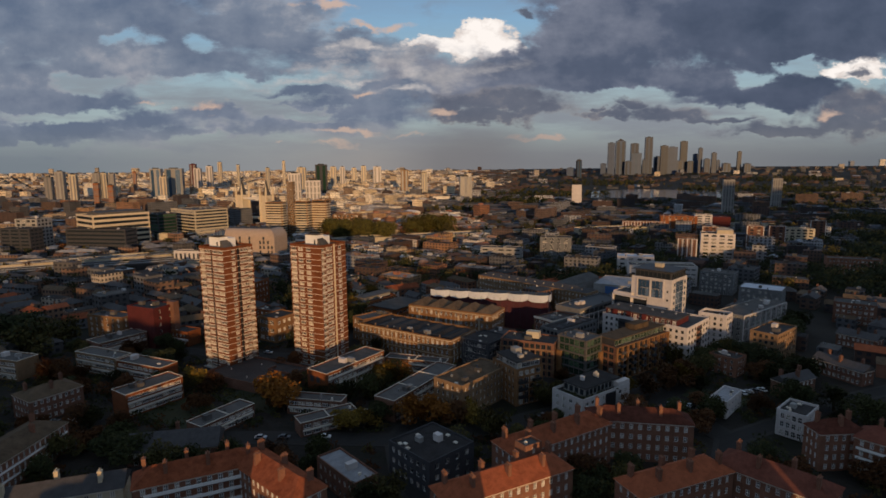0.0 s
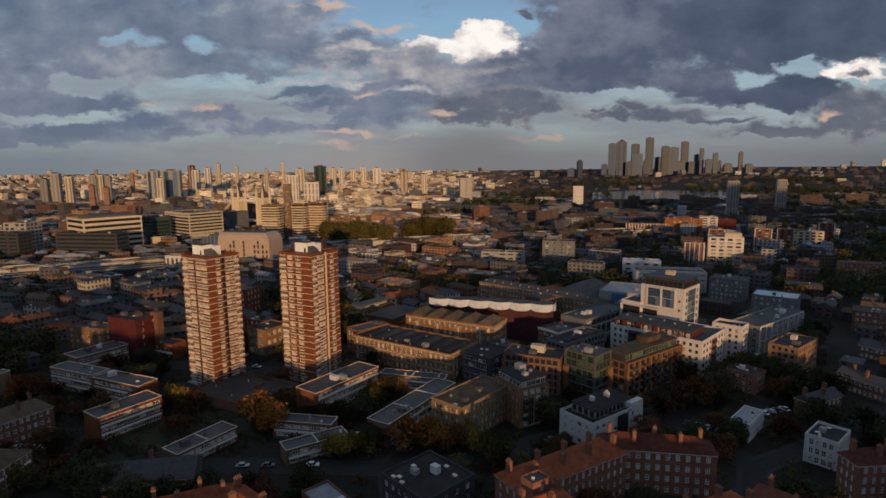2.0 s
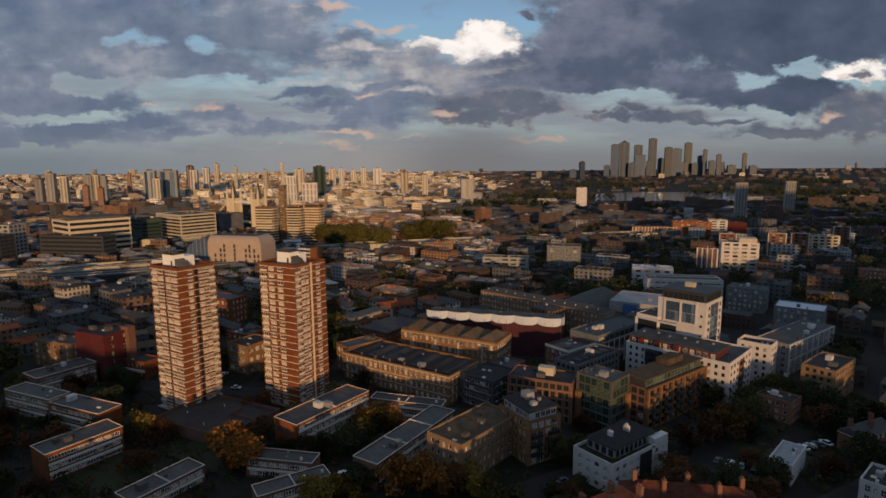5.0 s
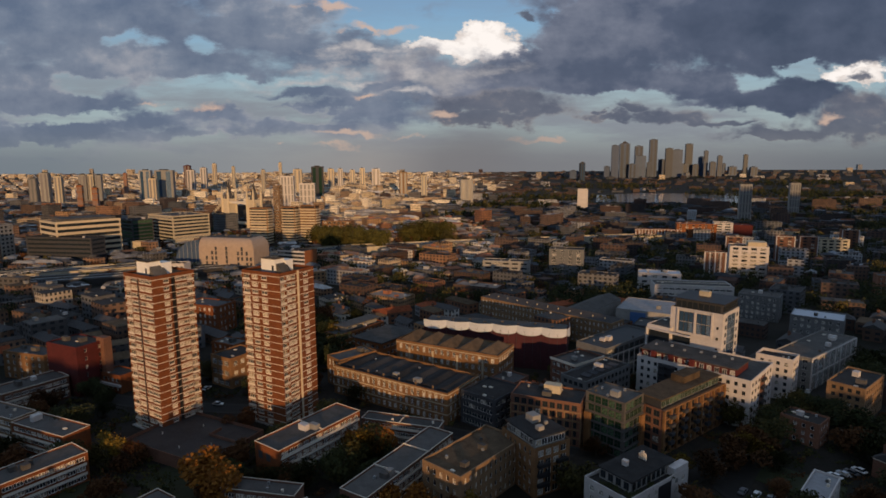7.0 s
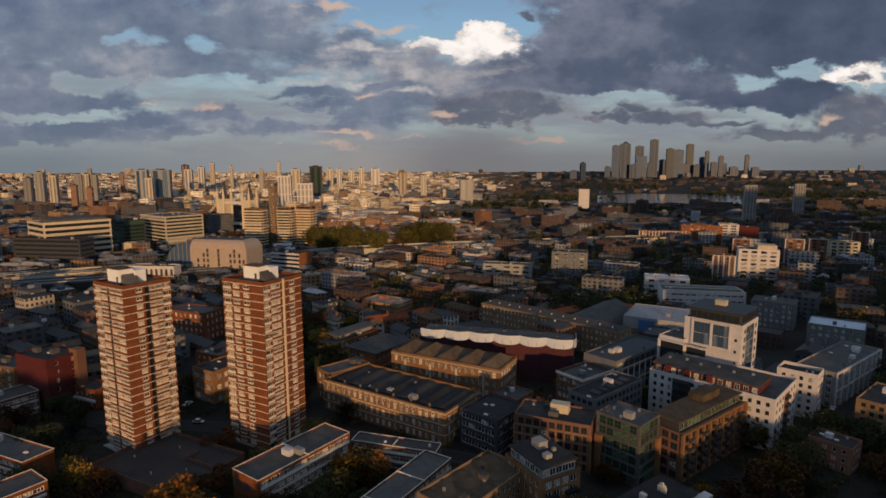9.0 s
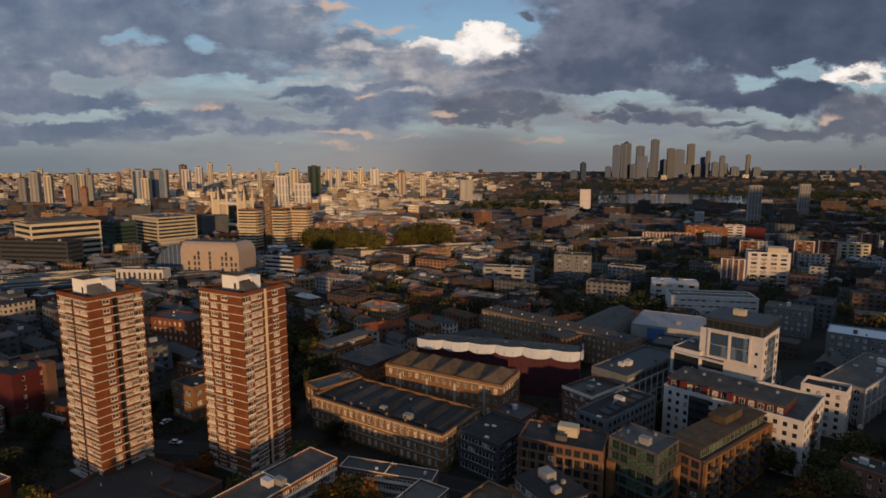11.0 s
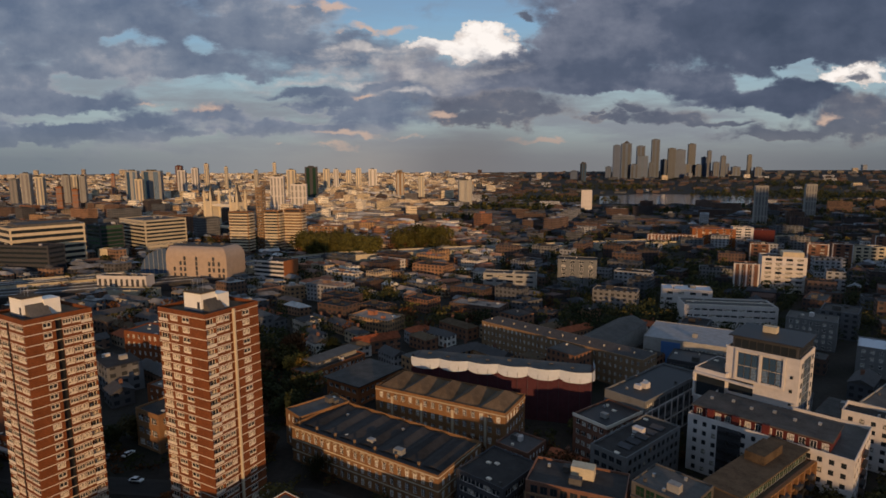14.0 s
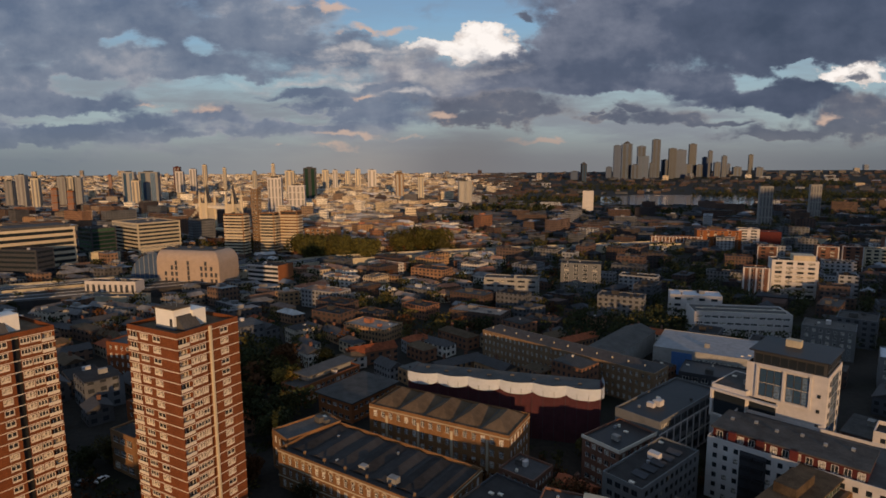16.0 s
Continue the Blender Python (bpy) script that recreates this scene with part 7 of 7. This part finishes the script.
# ---- trees ----
def crown_mesh(name, seed, leaf, mat, n=2300, lobes=11):
    r = random.Random(seed)
    cs = [(Vector((r.gauss(0, 0.22), r.gauss(0, 0.22), r.uniform(0.38, 0.82))), r.uniform(0.20, 0.32)) for _ in range(lobes)]
    v, f = [], []
    for _ in range(n):
        c, rad = r.choice(cs)
        p = Vector((r.gauss(0, 1), r.gauss(0, 1), r.gauss(0, 1))).normalized() * rad * r.uniform(0.55, 1.08)
        p = c + p
        a = Vector((r.gauss(0, 1), r.gauss(0, 1), r.gauss(0, 1))).normalized()
        b = a.orthogonal().normalized()
        s = leaf * r.uniform(0.6, 1.3)
        k = len(v)
        v += [p + a * s, p + b * s * 0.7, p - a * s, p - b * s * 0.7]
        f.append((k, k + 1, k + 2, k + 3))
    me = bpy.data.meshes.new(name)
    me.from_pydata([tuple(q) for q in v], [], f)
    me.materials.append(M[mat])
    return me


def limb(bm, p, q, r0, r1, seg=6):
    p, q = Vector(p), Vector(q)
    t = (q - p).normalized()
    a = t.orthogonal().normalized()
    b = t.cross(a)
    ra = [bm.verts.new(p + (a * math.cos(math.tau * k / seg) + b * math.sin(math.tau * k / seg)) * r0) for k in range(seg)]
    rb = [bm.verts.new(q + (a * math.cos(math.tau * k / seg) + b * math.sin(math.tau * k / seg)) * r1) for k in range(seg)]
    for k in range(seg):
        bm.faces.new((ra[k], ra[(k + 1) % seg], rb[(k + 1) % seg], rb[k]))


def trunk_mesh(seed):
    r = random.Random(seed)
    bm = bmesh.new()
    limb(bm, (0, 0, 0), (0.02, 0.01, 0.45), 0.045, 0.03)
    for k in range(6):
        a = math.tau * k / 6 + r.uniform(-0.3, 0.3)
        limb(bm, (0.01, 0, r.uniform(0.28, 0.45)), (0.34 * math.cos(a), 0.34 * math.sin(a), r.uniform(0.6, 0.9)), 0.02, 0.006, 5)
    return as_mesh("trunk", bm, M["wood"])


TRUNKS = [trunk_mesh(k) for k in range(3)]
CROWNS = {m: [crown_mesh("crown", 10 * j + k, 0.042, m) for k in range(3)] for j, m in enumerate(("amber", "gold", "green", "olive", "rust", "parkgreen"))}
WORDS = dict(parkgreen="large park tree with sunlit green leaves", amber="amber autumn tree with a broad crown", gold="golden-leaved autumn tree beside the flats", green="dark green tree with a dense crown", olive="olive-green tree turning yellow", rust="rust-brown autumn tree beside the street")
COUNT = [0]


def tree(x, y, h, mat, wide=1.0):
    k = COUNT[0]
    COUNT[0] += 1
    e = tagged(new("tree"), WORDS[mat], "tree", "trees between the blocks")
    e.matrix_basis = pose(x, y, 0, 0, 0, (k * 67) % 360)
    t = placed("trunk", TRUNKS[k % 3], e, Matrix.Diagonal((h * wide, h * wide, h, 1)))
    c = placed("crown", CROWNS[mat][k % 3], e, Matrix.Diagonal((h * wide, h * wide, h * 0.92, 1)))
    return e


for x, y, h, mat, wide in (
    (-63, 296, 13, "amber", 1.15), (-58, 291, 10, "amber", 1.0), (-30, 268, 9, "gold", 1.3), (-25, 270, 8, "gold", 1.2), (-9, 276, 11, "amber", 1.2), (0, 278, 10, "amber", 1.2), (8, 273, 9, "rust", 1.2), (14, 272, 9, "gold", 1.1), (-40, 300, 8, "rust", 1.1),
    (-20, 322, 12, "gold", 1.0), (-24, 314, 11, "olive", 1.0), (-17, 330, 11, "amber", 0.9), (-26, 306, 10, "green", 1.0), (-100, 325, 9, "gold", 1.0), (-104, 318, 8, "olive", 1.0), (-112, 268, 9, "rust", 1.0), (-106, 252, 9, "green", 1.1),
    (-96, 238, 10, "green", 1.1), (-84, 232, 9, "olive", 1.1), (-62, 232, 9, "green", 1.1), (-50, 238, 8, "rust", 1.1), (-38, 240, 8, "green", 1.0), (-206, 385, 18, "olive", 1.1), (-214, 396, 20, "green", 1.1), (-200, 402, 16, "olive", 1.1), (-226, 402, 18, "green", 1.2),
    (-138, 262, 10, "rust", 1.0), (-150, 250, 12, "green", 1.1), (-122, 242, 10, "olive", 1.0), (96, 312, 11, "rust", 1.1), (102, 319, 11, "gold", 1.0), (108, 326, 11, "rust", 1.1), (115, 333, 11, "olive", 1.1), (123, 346, 10, "green", 1.1), (131, 355, 10, "green", 1.1), (86, 303, 10, "rust", 1.1), (78, 308, 8, "gold", 0.9),
    (137, 362, 12, "olive", 1.0), (145, 353, 11, "green", 1.1), (152, 342, 10, "green", 1.1), (142, 318, 10, "green", 1.2), (155, 322, 12, "green", 1.2), (100, 275, 9, "green", 1.1), (86, 268, 10, "green", 1.1), (92, 262, 9, "rust", 1.0), (140, 292, 10, "green", 1.2), (150, 284, 10, "green", 1.2),
    (36, 208, 9, "green", 1.2), (46, 212, 8, "green", 1.1), (58, 222, 8, "green", 1.1), (28, 203, 8, "rust", 1.1), (-14, 205, 9, "olive", 1.1), (-19, 198, 10, "green", 1.1), (104, 215, 10, "rust", 1.0), (100, 225, 9, "green", 1.2), (80, 214, 8, "green", 1.1), (-20, 276, 8, "green", 1.1), (-56, 300, 8, "rust", 1.0),
    (-112, 390, 11, "green", 1.0), (-70, 398, 10, "green", 1.0), (-66, 405, 11, "rust", 1.0), (-48, 440, 11, "green", 1.1), (-58, 452, 12, "green", 1.1), (-66, 462, 12, "green", 1.1), (-52, 466, 11, "olive", 1.1), (185, 400, 12, "green", 1.1), (192, 410, 12, "green", 1.1), (180, 392, 11, "olive", 1.0), (200, 425, 12, "green", 1.1),
    (-66, 512, 13, "olive", 1.1), (-78, 520, 14, "green", 1.1), (-56, 500, 13, "gold", 1.1), (-62, 535, 14, "rust", 1.1), (-45, 532, 12, "green", 1.1), (-80, 492, 12, "green", 1.2), (-90, 505, 13, "green", 1.2), (-170, 372, 10, "olive", 1.0), (-138, 392, 9, "green", 1.0), (68, 485, 9, "green", 1.1), (50, 505, 9, "olive", 1.2), (58, 498, 9, "gold", 1.0),
):
    tree(x, y, h, mat, wide)


for k in range(26):
    a, b = (-102, 985) if k < 17 else (-14, 1040)
    r2 = random.Random(k)
    tree(a + r2.uniform(-42, 42) * (1 if k < 17 else 0.7), b + r2.uniform(-22, 22), r2.uniform(20, 30), r2.choice(("parkgreen", "parkgreen", "parkgreen", "olive")), 0.85)


def undergrowth(mat, seed, count, label):
    """Shrubs, hedges and brambles over the yards between the blocks."""
    r = random.Random(seed)
    v, f, made = [], [], 0
    while made < count:
        x, y = r.uniform(-190, 175), r.uniform(185, 440)
        if not (free(x, y, 1.6) and off_road(x, y, 1.2) and abs(x) < 0.58 * y + 20):
            continue
        made += 1
        turn, ln, h = r.uniform(0, math.tau), r.uniform(1.0, 5.0), r.uniform(1.0, 3.2)
        for _ in range(46):
            t = r.uniform(-1, 1) * ln
            p = Vector((x + t * math.cos(turn) + r.gauss(0, 0.7), y + t * math.sin(turn) + r.gauss(0, 0.7), abs(r.gauss(0.5, 0.3)) * h))
            a = Vector((r.gauss(0, 1), r.gauss(0, 1), r.gauss(0, 1))).normalized()
            b = a.orthogonal().normalized()
            s = r.uniform(0.25, 0.6)
            k = len(v)
            v += [tuple(p + a * s), tuple(p + b * s * 0.7), tuple(p - a * s), tuple(p - b * s * 0.7)]
            f.append((k, k + 1, k + 2, k + 3))
    me = bpy.data.meshes.new("shrubs")
    me.from_pydata(v, [], f)
    me.materials.append(M[mat])
    tagged(new("shrubs", me), label, "shrubs", kind="stuff")


undergrowth("green", 51, 420, "dark green shrubs and hedges in the yards")
undergrowth("rust", 52, 160, "rust-brown brambles and hedges in the yards")
undergrowth("olive", 53, 160, "olive shrubs beside the blocks")

r3 = random.Random(8)
made = 0
while made < 105:
    x, y = r3.uniform(-185, 165), r3.uniform(200, 425)
    if free(x, y, 3.5) and off_road(x, y, 2.0) and abs(x) < 0.58 * y + 20:
        tree(x, y, r3.uniform(5.5, 11), r3.choice(("green", "green", "olive", "rust", "rust")), 1.1)
        made += 1


def woods():
    """Far groves and street trees, too many to count."""
    r = random.Random(3)
    v, f, tone = [], [], []
    spots = []
    for a, b, rad, h in WOODS:
        for _ in range(int(min(150, 6 + rad * rad / (60 if b < 1300 else 420)))):
            t, k = r.uniform(0, math.tau), rad * math.sqrt(r.random())
            spots.append((a + k * math.cos(t), b + k * math.sin(t), h * r.uniform(0.7, 1.25)))
    for k in range(4200):
        y = 560 * (7.6 ** r.random())
        x = (r.uniform(-0.6, 0.6) if k < 2300 else r.uniform(0.05, 0.62)) * y
        if free(x, y, 3.5) and not on_water(x, y):
            spots.append((x, y, r.uniform(6, 11)))
    sets = {"green": ([], []), "olive": ([], []), "rust": ([], [])}
    for x, y, h in spots:
        if not free(x, y, 2.5):
            continue
        z = ground_height(x, y)
        # mostly the darkest leaves in the east, in place of cloud shade
        mat = r.choice(("green", "green", "green", "olive", "olive", "rust") if y < 1600 and x < 0.15 * y else ("green", "green", "green", "green", "green", "olive"))
        v, f = sets[mat]
        n = 90 if y < 800 else 46 if y < 1500 else 20
        big = 0.075 if y < 800 else 0.11 if y < 1500 else 0.2
        for _ in range(n):
            c = Vector((r.gauss(0, 0.23), r.gauss(0, 0.23), r.uniform(0.15, 1.0)))
            a = Vector((r.gauss(0, 1), r.gauss(0, 1), r.gauss(0, 1))).normalized()
            b = a.orthogonal().normalized()
            s = big * r.uniform(0.7, 1.4) * h
            p = Vector((x, y, z)) + c * h
            k = len(v)
            v += [tuple(p + a * s), tuple(p + b * s * 0.8), tuple(p - a * s), tuple(p - b * s * 0.8)]
            f.append((k, k + 1, k + 2, k + 3))
    for mat, (v, f) in sets.items():
        me = bpy.data.meshes.new("grove")
        me.from_pydata(v, [], f)
        me.materials.append(M[mat])
        tagged(new("grove", me), {"green": "dark green groves among the houses", "olive": "olive groves turning yellow", "rust": "rusty autumn groves"}[mat], "trees", kind="stuff")


woods()


# ---- parked cars ----
def car_model(paint, label):
    e = tagged(new("car"), label, "car", "parked cars")
    bm = bmesh.new()
    box(bm, -2.1, 2.1, -0.88, 0.88, 0.35, 0.85)
    bmesh.ops.bevel(bm, geom=bm.edges[:], offset=0.14, segments=2, affect="EDGES")
    part("car_body", bm, M[paint], e)
    bm = bmesh.new()
    lo = [(-1.5, -0.8), (1.1, -0.8), (1.1, 0.8), (-1.5, 0.8)]
    hi = [(-1.1, -0.66), (0.45, -0.66), (0.45, 0.66), (-1.1, 0.66)]
    a = [bm.verts.new((*p, 0.84)) for p in lo]
    b = [bm.verts.new((*p, 1.42)) for p in hi]
    for k in range(4):
        bm.faces.new((a[k], a[(k + 1) % 4], b[(k + 1) % 4], b[k])).material_index = 1
    bm.faces.new(b)
    part("cabin", bm, [M[paint], M["dimglass"]], e)
    for x in (-1.3, 1.3):
        for y in (-0.8, 0.8):
            bm = bmesh.new()
            tube(bm, 0, 0, -0.1, 0.1, 0.32, 0.32, 10)
            w = part("wheel", bm, M["rubber"], e)
            w.matrix_basis = pose(x, y, 0.32, 90, 0, 0)
    return e


CARS = [car_model("whitepaint", "small white car parked by the kerb"), car_model("silver", "silver car parked by the kerb"), car_model("greypaint", "dark grey car parked by the kerb"), car_model("bluepaint", "dark blue car parked by the kerb")]
spots = []
for k in range(7):
    spots.append((-27 + 3.0 * k, 287.5 - 1.6 * k, 62))
for k in range(6):
    spots.append((118 + 3.2 * k, 304 + 1.4 * k, 112))
for k in range(4):
    spots.append((-141 + 3.2 * k, 279 + 0.6 * k, 95))
for k in range(5):
    spots.append((92 + 3.0 * k, 296 - 2.4 * k, 45))
spots += [(-60, 260.5, 0), (-52, 260.5, 2), (-38, 260.5, 0), (24, 270, 38), (40, 281, 36), (52, 292, 36), (64, 300, 37), (-100, 391, 8), (-84, 384, -10), (-105, 402, 70), (-100, 404, 70), (-95, 406, 70), (76, 250, 60), (-88, 240, 80), (150, 388, 50), (158, 396, 50)]
for k, (x, y, yaw) in enumerate(spots):
    src = CARS[(k * 5 + k // 3) % 4]
    if k < 4:
        CARS[k].matrix_basis = pose(x, y, 0.18, 0, 0, yaw)
    else:
        copy_thing(src, pose(x, y, 0.18, 0, 0, yaw))


# ---- the plan to scale ----
# the plan above is drawn long in the direction of flight; here its depth is brought to scale, and blocks keep square corners
SIDE, DEPTH, LEAN = 1.0049, 0.7313, 0.0683


def height_of(ob):
    return max([0.0] + [(o.matrix_basis @ Vector(c)).z for o in ob.children for c in (o.bound_box[1], o.bound_box[6])]) if ob.type == "EMPTY" else ob.bound_box[1][2]


def to_scale(ob):
    m = ob.matrix_basis
    x, y, z = m.translation
    spot = (x * SIDE, y * DEPTH + (z + height_of(ob) * 0.9) * LEAN, z)
    if ob.name in FOOTPRINT:
        w, d = FOOTPRINT[ob.name]
        c, s = m[0][0], m[1][0]
        along = Vector((c, s * DEPTH)).normalized() * w * w
        across = Vector((c * DEPTH, s)).normalized() * d * d
        mean = (along + across).normalized()
        c2, s2 = mean.x, mean.y
        kw = (SIDE * c * c2 + 0.3 * DEPTH * s * s2) / (c2 * c2 + 0.3 * s2 * s2)
        kd = (SIDE * s * s2 + 0.3 * DEPTH * c * c2) / (s2 * s2 + 0.3 * c2 * c2)
        ob.matrix_basis = Matrix.Translation(spot) @ Matrix.Rotation(math.atan2(s2, c2), 4, "Z") @ Matrix.Diagonal((kw, kd, 1, 1))
    elif ob.type == "EMPTY":
        ob.matrix_basis = Matrix.Translation(spot) @ m.to_3x3().to_4x4()
    else:
        ob.matrix_basis = Matrix.Diagonal((SIDE, DEPTH, 1, 1)) @ m


for ob in [o for o in scene.objects if o.parent is None and o.type in ("MESH", "EMPTY")]:
    to_scale(ob)
